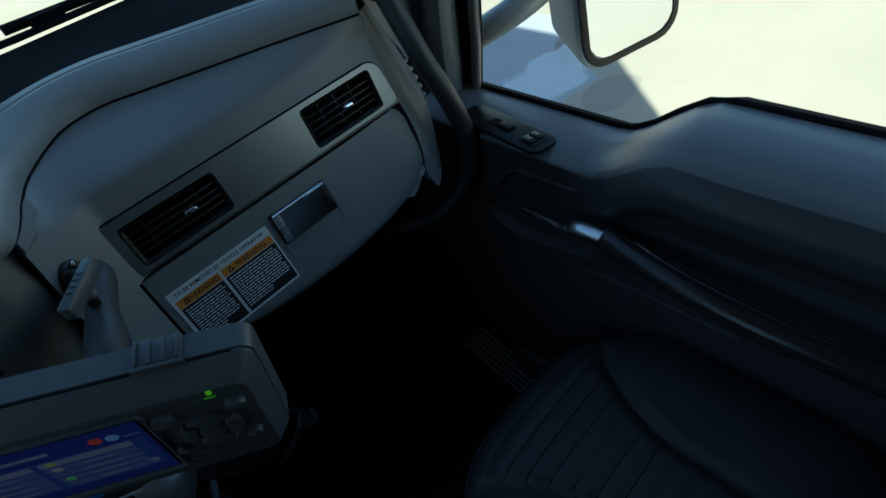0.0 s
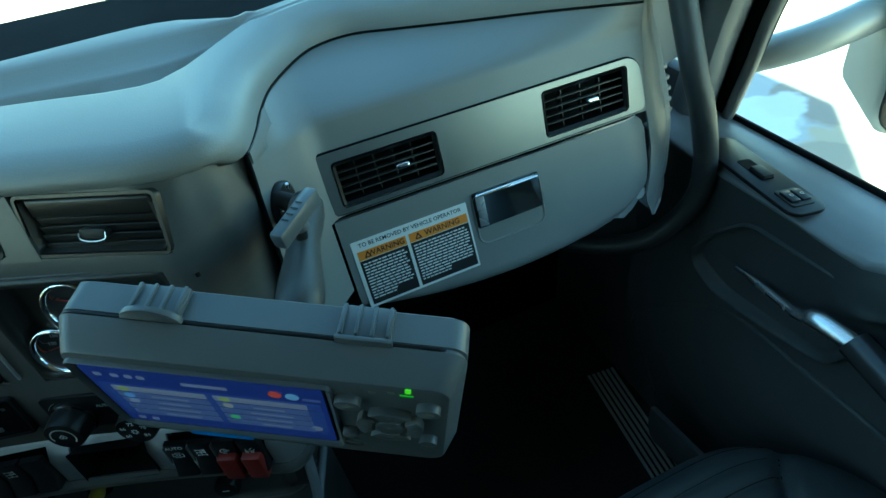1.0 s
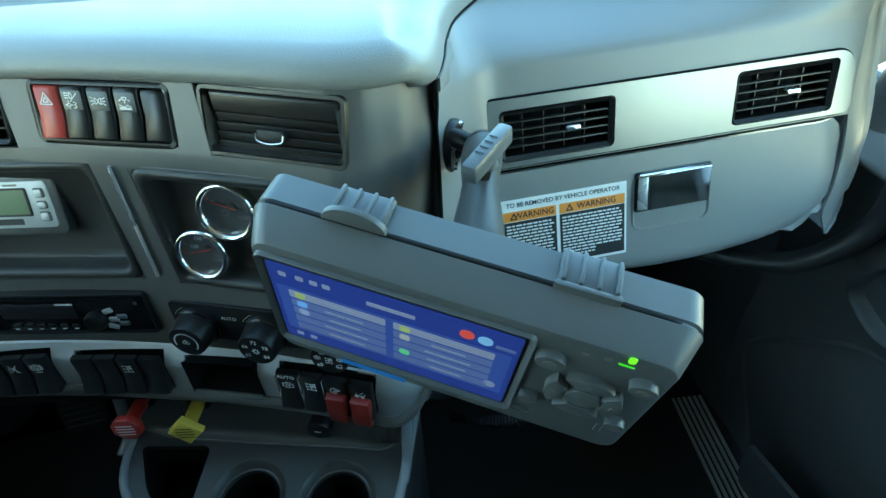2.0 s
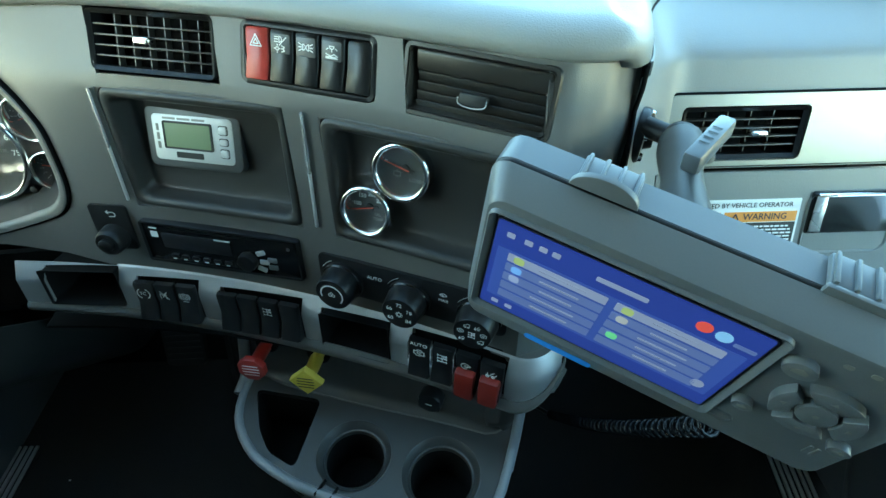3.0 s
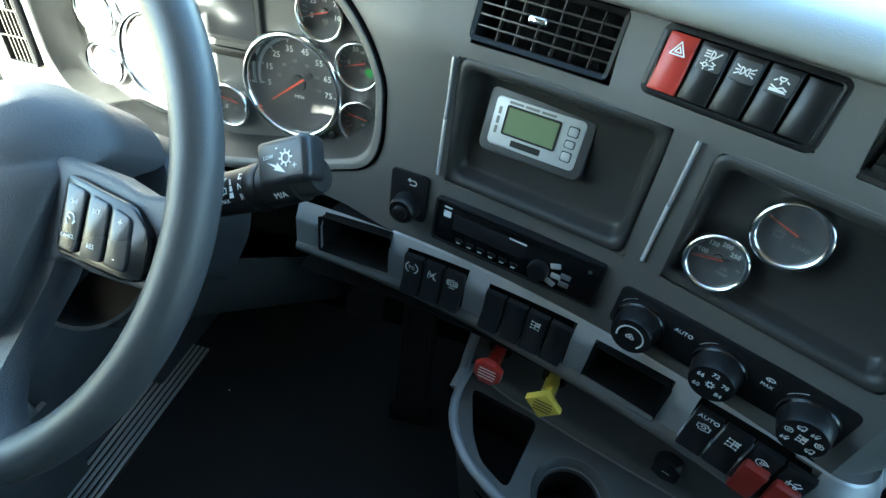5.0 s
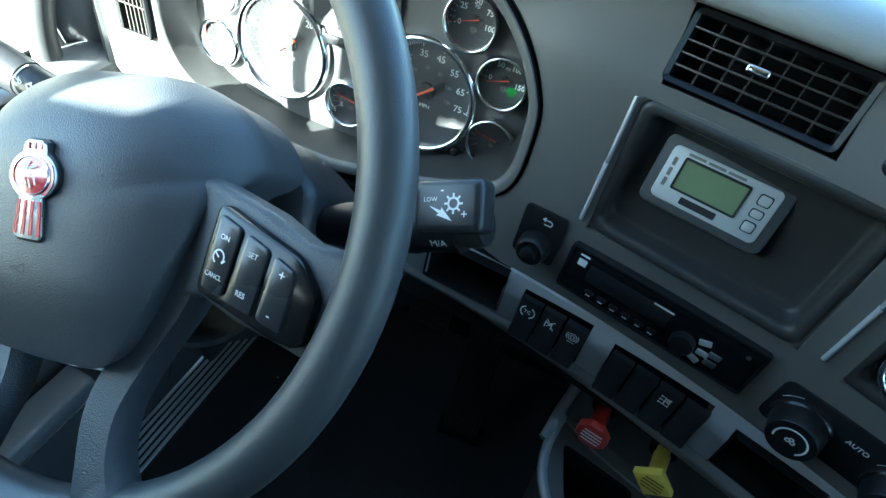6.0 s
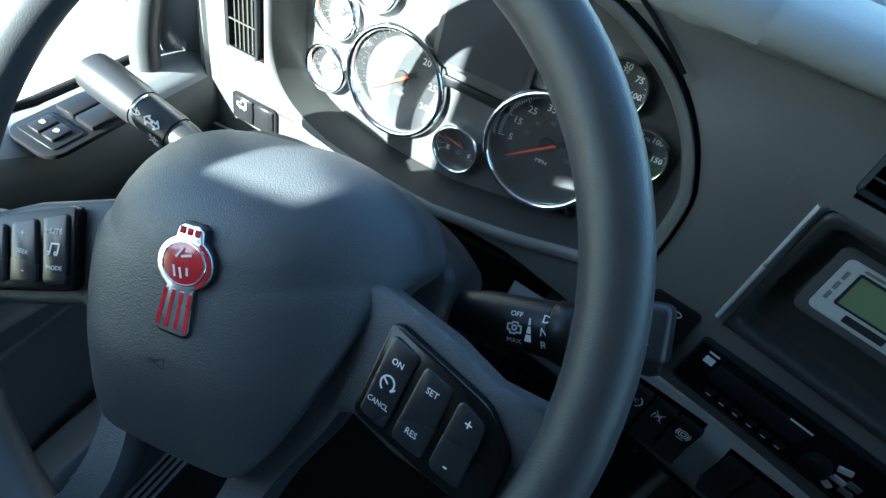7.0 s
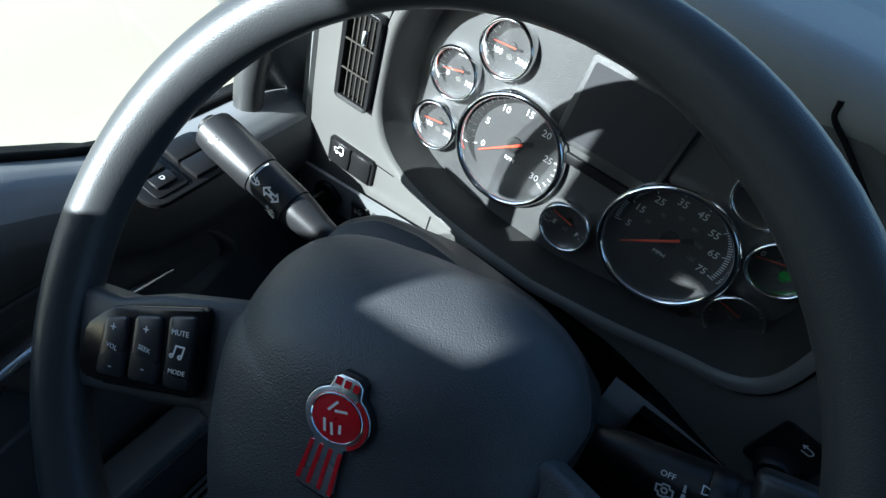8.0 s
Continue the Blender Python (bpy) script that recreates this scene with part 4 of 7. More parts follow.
def tablet_body():
    w0, w1, h0, h1 = -0.018, 0.243, -0.120, 0.021
    cx, cy, w, h = (w0 + w1) / 2, (h0 + h1) / 2, w1 - w0, h1 - h0
    bm = bmesh.new()
    rings = []
    for k, z, r in ((0.004, -0.047, 0.010), (0.0, -0.044, 0.012), (0.0, -0.0232, 0.012), (0.0014, -0.0224, 0.012), (0.0014, -0.0202, 0.012), (0.0, -0.0194, 0.012), (0.0075, 0.0, 0.012), (0.009, 0.0020, 0.011), (0.0115, 0.003, 0.010)):
        rings.append([bm.verts.new((*p, z)) for p in outline_rect(w - 2 * k, h - 2 * k, r, 6, (cx, cy))])
    n = len(rings[0])
    for a, b in zip(rings, rings[1:]):
        for i in range(n):
            bm.faces.new((a[i], a[(i + 1) % n], b[(i + 1) % n], b[i]))
    bm.faces.new(rings[0][::-1])
    bm.faces.new(rings[-1])
    return bm


part("case", tablet_body(), TABLET, terminal, "rounded grey case", None, 28)
part("parting_line", frame_ring(0.2538, 0.1418, 0.012, 0.0035, -0.0222, -0.0206, (0.109, -0.05)), BLACK, terminal, "dark line between the case halves", None, 50)
part("bezel", frame_ring(0.168, 0.101, 0.006, 0.0052, 0.0, 0.0062, (0.077, -0.044), 0.0035), TABLET, terminal, "raised screen surround", None, 50)
part("screen_border", frame_ring(0.1585, 0.0915, 0.003, 0.0022, 0.0028, 0.0042, (0.077, -0.044), 0.0004), BLACK, terminal, "dark border round the screen", None, 50)


# ---------------------------------------------------------------- doors, one each side
def door(side):
    """Inner trim with a ledge under the window, an arm rest that rises to the rear, pull bar, lever and pockets."""
    k = 1 if side > 0 else -1
    d = thing("door_right" if side > 0 else "door_left", "closed dark grey truck door with chrome lever and window" if side > 0 else "closed dark grey driver door with window", "door", pose(0.9 * k, 0.45, 0.0), kind="structure")
    inv = d.matrix_world.inverted()

    def dp(name, bm, mat, label="", smooth=60):
        return part(name, bm, mat, d, label, inv, smooth)

    def rise(y):
        """Height of the ledge along the door."""
        t = min(1, max(0, (0.66 - y) / 0.15 if k > 0 else (0.82 - y) / 0.2))
        return 0.785 + (0.085 if k > 0 else 0.065) * (3 * t * t - 2 * t ** 3)

    prof = [(0.952, 0.004), (0.93, 0.008), (0.905, 0.011), (0.88, 0.011), (0.86, 0.008), (0.835, 0.0), (0.815, -0.012), (0.803, -0.03), (0.80, -0.055), (0.812, -0.075), (0.832, -0.09), (0.842, -0.13)]

    def slim(y):
        """The driver's ledge narrows towards the dash."""
        t = min(1, max(0, (y - 0.35) / 0.35)) if k < 0 else 0
        return 1 - 0.5 * (3 * t * t - 2 * t ** 3)

    def trim(u, v):
        i = min(int(v), len(prof) - 2)
        a, b, t = prof[i], prof[i + 1], v - i
        x, dz = a[0] + (b[0] - a[0]) * t, a[1] + (b[1] - a[1]) * t
        x = 0.952 - (0.952 - x) * slim(u)
        wide = 0.012 * max(0, 1 - abs(u - 0.45) / 0.3)
        # ahead of the arm rest the face below the ledge is flat
        t = min(1.0, max(0.0, (u - 0.57) / 0.09)) * min(1.0, max(0.0, v - 4.6))
        x += t * max(0.0, 0.838 + 0.004 * (v - 5) / 6 - x)
        return (k * (x - wide * (1 if x < 0.88 else 0)), u, rise(u) + dz)

    dp("ledge", sheet(trim, steps(-0.45, 1.02, 50), steps(0, 5.6, 18)), DOORP, "grey ledge and arm rest under the window")
    dp("door_face", sheet(trim, steps(-0.45, 1.02, 50), steps(5.6, len(prof) - 1, 16)), DOORFACE, "dark face below the stitched edge")

    def lower(u, v):
        z = (rise(u) - 0.13) * (1 - v) + 0.02 * v
        x = 0.952 - 0.11 * slim(u) + (0.062 if k > 0 else 0.08 * slim(u)) * v + 0.008 * math.sin(v * 9)
        return (k * x, u, z)

    def lower_at(y, z):
        """A place on the lower trim, by length and height."""
        return lower(y, min(1.0, max(0.0, (rise(y) - 0.13 - z) / (rise(y) - 0.15))))

    dp("lower_trim", sheet(lower, steps(-0.45, 1.02, 20), steps(0, 1, 24), (), 0.006), DOORLOW, "dark lower door trim")
    # outer skin below the window
    dp("outer_skin", box(0.03, 1.5, 1.1, 0.0, (k * 1.0, 0.29, 0.18)), PAINT, "white outer skin")
    dp("window_seal", tube([(k * 0.956, y, rise(y) + 0.006) for y in steps(-0.45, 0.96, 40)], 0.005, 8), MATT, "black window seal")
    dp("outer_ledge", sheet(lambda u, v: (k * (0.959 + 0.04 * v), u, rise(u) - 0.004 - 0.012 * v), steps(-0.45, 1.02, 40), steps(0, 1, 2), (), 0.004), MATT, "black outer ledge")
    # window frame: front post, rear post, top rail
    dp("front_post", tube(smooth_path([(k * 0.95, 0.965, 0.76), (k * 0.95, 0.944, 0.88), (k * 0.945, 0.925, 0.99), (k * 0.925, 0.85, 1.22), (k * 0.90, 0.72, 1.52), (k * 0.88, 0.62, 1.72)], 4), 0.013, 10, flat=0.7), SEALGREY, "grey front window post")
    dp("rear_post", box(0.05, 0.06, 0.95, 0.01, (k * 0.94, -0.42, 1.28)), BLACK)
    dp("top_rail", box(0.05, 1.25, 0.05, 0.01, (k * 0.915, 0.18, 1.73)), BLACK)
    pane = dp("pane", sheet(lambda u, v: (k * (0.955 - 0.05 * v), u, 0.80 + 0.92 * v), steps(-0.42, 0.95, 3), steps(0, 1, 2)), GLASS, "clear side window")
    pane.visible_shadow = False
    # pull bar and chrome lever in its dish
    def on(x, y, z):
        return (k * (0.952 - (0.952 - x) * slim(y)), y, z)

    bar = smooth_path([on(0.808, 0.597, 0.708), on(0.79, 0.50, 0.703), on(0.782, 0.38, 0.698), on(0.79, 0.24, 0.692), on(0.81, 0.12, 0.685)], 6)
    dp("pull_bar", tube(bar, 0.019, 14, flat=0.75), BARGREY, "dark grey pull bar")
    hollow = soften([(0.872, 0.612), (0.848, 0.672), (0.79, 0.738), (0.60, 0.750), (0.585, 0.70), (0.62, 0.615), (0.715, 0.594), (0.81, 0.582)], 0.022, 5)
    cy, cz = 0.73, 0.668
    dish = bmesh.new()
    rings = [[dish.verts.new(on(x, cy + (y - cy) * g, cz + (z - cz) * g)) for y, z in hollow] for g, x in ((1.06, 0.852), (1.03, 0.838), (1.0, 0.8335), (0.965, 0.8345), (0.93, 0.841), (0.86, 0.858), (0.6, 0.868))]
    for a, b in zip(rings, rings[1:]):
        for i in range(len(a)):
            dish.faces.new((a[i], a[(i + 1) % len(a)], b[(i + 1) % len(a)], b[i]))
    dish.faces.new(rings[-1])
    dp("lever_dish", dish, DOORFACE, "moulded dish behind the lever")
    slot = soften([(0.800, 0.655), (0.77, 0.690), (0.66, 0.722), (0.62, 0.70), (0.64, 0.655), (0.72, 0.638)], 0.012, 4)
    hole = bmesh.new()
    rings = [[hole.verts.new(on(x, 0.71 + (y - 0.71) * g, 0.68 + (z - 0.68) * g)) for y, z in slot] for g, x in ((1.04, 0.868), (1.0, 0.8595), (0.94, 0.861), (0.85, 0.867))]
    for a, b in zip(rings, rings[1:]):
        for i in range(len(a)):
            hole.faces.new((a[i], a[(i + 1) % len(a)], b[(i + 1) % len(a)], b[i]))
    hole.faces.new(rings[-1])
    dp("lever_slot", hole, MATT, "black recess under the lever")
    dp("lever", tube(smooth_path([on(0.834, 0.783, 0.660), on(0.824, 0.73, 0.671), on(0.812, 0.677, 0.682), on(0.806, 0.655, 0.693), on(0.803, 0.643, 0.706), on(0.806, 0.598, 0.708)], 5), [0.0035] * 3 + [0.0055] * 8 + [0.0075] * 7 + [0.0125] * 8, 12, flat=0.7), LEVER, "chrome door lever")
    # embossed border of the lower panel, and its seam
    dp("panel_border", tube(smooth_path([lower_at(0.90, 0.06), lower_at(0.945, 0.16), lower_at(0.985, 0.29), lower_at(0.965, 0.36), lower_at(0.90, 0.44), lower_at(0.80, 0.535), lower_at(0.66, 0.55), lower_at(0.40, 0.55)], 5), 0.005, 8), DOORLOW, "raised border of the lower panel")
    # map pocket and speaker recess at the bottom
    if k > 0:
        dp("map_pocket", sheet(lambda u, v: (0.80 + 0.09 * v * v, -0.1 + 0.93 * u, 0.32 - 0.10 * u - 0.26 * v + 0.03 * math.sin(u * 3)), steps(0, 1, 18), steps(0, 1, 6), (), 0.01), DOORLOW, "dark map pocket")
    else:
        dp("map_pocket", sheet(lambda u, v: (-0.835 - 0.06 * v * v, -0.1 + 0.86 * u, 0.36 - 0.30 * v), steps(0, 1, 14), steps(0, 1, 5), (), 0.01), DOORLOW, "dark map pocket")
        dp("pocket_rim", box(0.05, 0.40, 0.035, 0.005, (-0.862, 0.545, 0.375)), DOORP, "grey rim of the map pocket")
    return d, inv, rise


door_r, inv_r, rise_r = door(1)
door_l, inv_l, _ = door(-1)

# ---------------------------------------------------------------- posts, windscreen, hood
for k in (-1, 1):
    side = "right" if k > 0 else "left"
    p = setting("pillar_" + side, tube(smooth_path([(k * 0.94, 1.06, 0.60), (k * 0.935, 1.02, 0.80), (k * 0.93, 0.99, 1.0), (k * 0.905, 0.90, 1.25), (k * 0.865, 0.77, 1.55), (k * 0.83, 0.67, 1.76)], 5), 0.055, 14, flat=0.62), DOORP, "dark grey moulded windscreen pillar trim", "pillar")
    pil = [(0.60, 0.94, 1.06), (0.80, 0.935, 1.02), (1.0, 0.93, 0.99), (1.25, 0.905, 0.90), (1.55, 0.865, 0.77), (1.76, 0.83, 0.67)]
    pst = [(0.60, 0.95, 0.99), (0.76, 0.95, 0.965), (0.88, 0.95, 0.944), (0.99, 0.945, 0.925), (1.22, 0.925, 0.85), (1.52, 0.90, 0.72), (1.72, 0.88, 0.62)]
    rd = lambda tab, z, c: float(np.interp(z, [q[0] for q in tab], [q[c] for q in tab]))
    setting("pillar_seal_" + side, sheet(lambda u, v: (k * (rd(pil, u, 1) * (1 - v) + rd(pst, u, 1) * v + 0.012), rd(pil, u, 2) * (1 - v) + rd(pst, u, 2) * v, u), steps(0.70, 1.72, 16), steps(0, 1, 2), (), 0.01), MATT, "black rubber seal between pillar and door", "seal")
    setting("kick_panel_" + side, box(0.03, 0.42, 0.85, 0.006, (k * 0.93, 1.2, 0.42)), DOORLOW, "dark kick panel beside the footwell", "panel")
pane = setting("windscreen", sheet(lambda u, v: (u * (1 - 0.12 * v), 1.46 - 0.72 * v - 0.10 * u * u, 1.03 + 0.72 * v), steps(-0.95, 0.95, 8), steps(0, 1, 4)), GLASS, "clear laminated windscreen", "window")
pane.visible_shadow = False
setting("header_rail", tube([(-0.84, 0.70, 1.755), (0, 0.78, 1.765), (0.84, 0.70, 1.755)], 0.05, 10), TAN, "dark grey rail above the windscreen", "trim")
setting("cowl", sheet(lambda u, v: (u, 1.44 + 0.25 * v, 1.0 - 0.12 * v), steps(-1.0, 1.0, 6), steps(0, 1, 3), (), -0.03), BLACK, "black plastic cowl below the windscreen", "cowl")
setting("hood", sheet(lambda u, v: (u * (0.98 - 0.25 * v), 1.66 + 1.54 * v, 0.87 - 0.22 * v - 0.28 * u * u - 0.35 * max(0, v - 0.8) ** 2), steps(-0.95, 0.95, 14), steps(0, 1, 12), (), -0.02), PAINT, "white painted truck hood", "hood", smooth=60)
setting("nose", sheet(lambda u, v: (0.94 * math.cos(u) * (1 - 0.0 * v) * (0.98 if math.sin(u) < 0.5 else 0.9), 1.72 + 1.44 * max(0.0, math.sin(u)) ** 0.5, 0.62 - 1.27 * v), steps(0, math.pi, 24), steps(0, 1, 6), (), 0.02), PAINT, "white painted nose below the hood", "hood", smooth=60)
# out of view; rear edge is drawn out to throw the slanting shadow outside
setting("shadow_side_right", moved(prism([(-0.39, -0.17), (-0.39, 2.81), (-4.36, 2.81), (-3.56, 1.78), (-3.19, 1.3), (-3.19, -0.17)], -0.03, 0.03), Matrix(((0, 0, 1, 0.99), (1, 0, 0, 0), (0, 1, 0, 0), (0, 0, 0, 1)))), PAINT, "unseen white sleeper side, rear edge swept to cast the yard shadow", "wall")
setting("rear_side_left", box(0.06, 2.8, 2.98, 0.0, (-0.99, -1.79, 1.32)), PAINT, "white sleeper side behind the door", "wall")
# added blocker, out of view: its cut edges shape the sun patches inside
setting("sun_mask_left", moved(join(*[prism(q, -0.04, 0.04) for q in ([(-0.42, 0.84), (0.25, 0.84), (0.40, 1.0), (0.44, 0.985), (0.37, 1.05), (0.20, 1.20), (0.08, 1.305), (-0.12, 1.436), (-0.2, 1.488), (-0.2, 1.5395), (-0.42, 1.5395)], [(0.0801, 1.306), (0.20, 1.196), (0.20, 1.78), (0.0801, 1.78)], [(-0.42, 1.54), (-0.2, 1.54), (-0.2, 1.500), (0.08, 1.378), (0.08, 1.78), (-0.42, 1.78)])]), Matrix(((0, 0, 1, -0.965), (1, 0, 0, 0), (0, 1, 0, 0), (0, 0, 0, 1)))), DOORP, "unseen panel with slits that shapes the sun on wheel and dials", "pillar")
setting("roof_skin", box(2.08, 1.2, 0.03, 0.01, (0, 0.2, 1.835)), PAINT, "white outer roof skin", "roof")
setting("sleeper_roof", box(2.04, 2.84, 0.04, 0.0, (0, -1.79, 2.83)), PAINT, "white high sleeper roof", "roof")
setting("sleeper_front", box(1.92, 0.05, 1.02, 0.0, (0, -0.41, 2.32)), PAINT, "white raised front of the sleeper roof", "wall")
setting("underbody", box(1.9, 4.6, 0.3, 0.0, (0, -0.9, -0.25)), MATT, "dark chassis under the cab", "chassis")

# ---------------------------------------------------------------- grab bars
GRIP = material("grab_bar_rubber", (0.04, 0.041, 0.041), 0.42, grain=800, relief=0.3)
for k in (-1, 1):
    g = thing("grab_bar", "thick black grab bar on the windscreen pillar", "grab bar", pose(k * 0.82, 0.93, 0.75), group="grab bars")
    gi = g.matrix_world.inverted()
    x = 0.81 if k > 0 else -0.925
    dy = 0.0 if k > 0 else 0.05
    route = [(0.69, 1.01, 0.60), (0.725, 0.96, 0.615), (0.768, 0.91, 0.643), (0.807, 0.885, 0.69), (0.824, 0.873, 0.74), (0.821, 0.872, 0.80), (0.802, 0.878, 0.874), (0.787, 0.897, 0.94), (0.779, 0.93, 1.02), (0.770, 0.955, 1.10), (0.76, 0.95, 1.25)] if k > 0 else None
    part("bar", tube(smooth_path(route or [(k * abs(x) - 0.02 * k, 0.99 + dy, 0.60), (x, 0.905 + dy, 0.68), (x + 0.004 * k, 0.885 + dy, 0.80), (x, 0.925 + dy, 0.92), (x - 0.012 * k, 0.965 + dy, 1.02), (x - 0.03 * k, 0.98 + dy, 1.10), (x - 0.03 * k, 0.95 + dy, 1.25)], 6), 0.0165, 16), GRIP, g, "", gi, 60)
    part("foot", tube([(x - 0.02 * k, 0.97 + dy, 1.035), (x + 0.03 * k, 1.01 + dy, 1.045)], 0.026, 14), BLACK, g, "", gi, 60)

# ---------------------------------------------------------------- sill plates
for k in (-1, 1):
    s = thing("sill_plate", "ribbed aluminium door sill plate", "sill plate", pose(0.824, 0.66, 0.0, 0, 0, -6.2) if k > 0 else pose(-0.908, 0.71, 0.0), group="sill plates")
    part("plate", box(0.085, 0.82, 0.004, 0.001, (0, 0, 0.002)), DARK, s)
    for j in range(6):
        part("rib", box(0.0075, 0.81, 0.006, 0.002, (-0.034 + 0.0136 * j, 0, 0.006)), ALU, s)


# ---------------------------------------------------------------- seats
def seat(x):
    s = thing("truck_seat", "dark blue-grey vinyl truck seat with stitched cushion", "seat", pose(x, 0.25, 0.0), group="truck seats")

    def seam_at(v):
        """Half width of the ribbed middle: widens towards the front corners."""
        return 0.24 + 0.50 * max(0.0, v) ** 1.6

    def swell(u, v):
        """The padded top: round front corners, bolsters outside two seams, soft ribs between them."""
        e = (1 - abs(u) ** 5) ** 0.35 * (1 - abs(v) ** 6) ** 0.35
        side = seam_at(v)
        seam = 0.012 * math.exp(-((abs(u) - side) / 0.04) ** 2)
        bol = 0.02 * min(0.4, max(0, abs(u) - side)) / 0.4
        rib = 0.0035 * abs(math.cos(v * 26)) * (abs(u) < side)
        front = 0.19 * abs(u) ** 3.6 * max(0.0, v)
        return (u * 0.27, 0.15 + v * 0.26 - front, 0.36 + (0.13 + bol - seam + rib) * e)

    cush = bmesh.new()
    nx, ny = 72, 96
    vs = []
    for i in range(nx + 1):
        row = []
        for j in range(ny + 1):
            row.append(cush.verts.new(swell(i / nx * 2 - 1, j / ny * 2 - 1)))
        vs.append(row)
    for i in range(nx):
        for j in range(ny):
            cush.faces.new((vs[i][j], vs[i + 1][j], vs[i + 1][j + 1], vs[i][j + 1]))
    part("cushion", cush, SEAT, s, "stitched seat cushion", None, 180)
    for k in range(0, 8):
        vr = math.pi * (k + 0.5) / 26
        half = seam_at(vr) * 0.97
        part("rib_stitching", tube([swell(u, vr) for u in steps(-half, half, 20)], 0.0011, 6), MATT, s, "dark stitched line")
    for side in (-1, 1):
        part("side_seam", tube([swell(side * seam_at(v), v) for v in steps(-0.9, 0.95, 24)], 0.0016, 6), MATT, s, "dark piped seam")
    part("backrest", box(0.52, 0.14, 0.72, 0.06, (0, -0.20, 0.83), 4), SEAT, s, "padded backrest")
    part("base", box(0.4, 0.42, 0.36, 0.03, (0, 0.1, 0.18)), MATT, s, "black seat base")
    return s


seat(0.62)
seat(-0.60).location.y = -0.25


# ---------------------------------------------------------------- air vents
VANE = material("vane_plastic", (0.042, 0.038, 0.032), 0.4, grain=900, relief=0.1)


def vent(m, w, h, rows, cols, knob, label, tilt=2, upright=False, long=0.006):
    """Black box with crossing vanes and a chrome slide."""
    v = thing("air_vent", label, "air vent", m, group="dashboard air vents")
    part("housing", frame_ring(w, h, 0.006, 0.0045, -0.028, 0.003, lip=0.003), BLACK, v, "black frame", None, 50)
    part("back", slab(w - 0.006, h - 0.006, 0.002, 0.004, 0.0, -0.029), MATT, v)
    iw, ih = w - 0.009, h - 0.009
    first = None
    for i in range(rows):
        y = -ih / 2 + ih * (i + 1) / (rows + 1)
        mm = lift(0, y, -0.001) @ Matrix.Rotation(radians(tilt), 4, "X")
        first = again(first, v, mm) if first else part("slat", box(iw, 0.0015, long, 0.0004, (0, 0, -long / 2)), VANE, v, "", mm)
    first = None
    for i in range(cols):
        x = -iw / 2 + iw * (i + 1) / (cols + 1)
        mm = lift(x, 0, -0.009)
        first = again(first, v, mm) if first else part("fin", box(0.0011, ih, 0.008, 0.0, (0, 0, -0.004)), VANE, v, "", mm)
    kx, ky = knob
    part("slide", slab(*((0.006, 0.016) if upright else (0.017, 0.0065)), 0.007, 0.0025, 0.0015, 0.0, (kx, ky)), CHROME, v, "chrome slide", None, 50)
    return v


def at_panel(x0, x1, z0, z1, out=0.0):
    return on_panel((x0 + x1) / 2, (z0 + z1) / 2, out), chord(x0, x1, (z0 + z1) / 2), z1 - z0


m, w, h = at_panel(-0.252, -0.124, 0.975, 1.031)
vent(m, w, h, 4, 6, (-0.006, 0.002), "black rectangular air vent with thin beige-edged vanes")
m, w, h = at_panel(0.05, 0.163, 0.977, 1.032)
BLADE = material("closed_blade_plastic", (0.020, 0.018, 0.0155), 0.36, grain=900, relief=0.1)
vb = thing("air_vent", "black air vent with its lapped blades closed", "air vent", m, group="dashboard air vents")
part("housing", frame_ring(w + 0.003, h + 0.003, 0.007, 0.0035, -0.03, 0.0008, lip=0.0), BLADE, vb, "dark sloped housing", None, 50)
part("back", slab(w - 0.004, h - 0.004, 0.002, 0.004, 0.0, -0.022), MATT, vb)
part("cove", frame_ring(w - 0.003, h - 0.003, 0.006, 0.009, -0.022, -0.001, lip=0.016), BLADE, vb, "sloped inner side", None, 60)
_blade = None
for i in range(4):
    mm = lift(0.002, 0.0055 - 0.0078 * i, -0.0055) @ Matrix.Rotation(radians(26), 4, "X")
    _blade = again(_blade, vb, mm) if _blade else part("blade", box(w - 0.016, 0.0098, 0.0018, 0.0007, (0, -0.004, 0.0)), BLADE, vb, "lapped closed blade", mm)
part("top_blade", box(w - 0.012, 0.0185, 0.007, 0.003, (0, 0, 0), 3), BLADE, vb, "wide rounded top blade", lift(0.002, 0.0155, -0.0055) @ Matrix.Rotation(radians(14), 4, "X"))
for x in (-0.024, 0.012):
    part("fin", box(0.0012, 0.026, 0.004, 0.0), BLADE, vb, "", lift(x, -0.011, -0.0105))
part("slide", prism(soften([(-0.0125, 0.004), (0.0125, 0.004), (0.0105, -0.006), (-0.0105, -0.006)], 0.003, 3), -0.008, 0.0015, 0.001), DARK, vb, "small dark slide", lift(-0.001, -0.007))
part("slide_edge", tube(smooth_path([(-0.0125, 0.001, 0.002), (-0.011, -0.0045, 0.003), (0.0, -0.0065, 0.0035), (0.011, -0.0045, 0.003), (0.0125, 0.001, 0.002)], 4), 0.00055, 6), BRIGHT, vb, "bright edge of the slide", lift(-0.001, -0.007))
m = on_face(0.383, 0.9165, 0.001)
vent(m, 0.126, 0.053, 4, 4, (0.016, 0.0), "black passenger air vent with beige-edged vanes")
m = on_face(0.652, 0.919, 0.001)
vent(m, 0.124, 0.057, 4, 3, (0.008, 0.0), "black passenger air vent with beige-edged vanes")
m = on_left(-0.8235, 0.885, 0.0115) @ Matrix.Diagonal((1, 1, 0.38, 1))
vent(m, 0.046, 0.104, 2, 5, (0.006, 0.026), "narrow upright black air vent", 0, True)

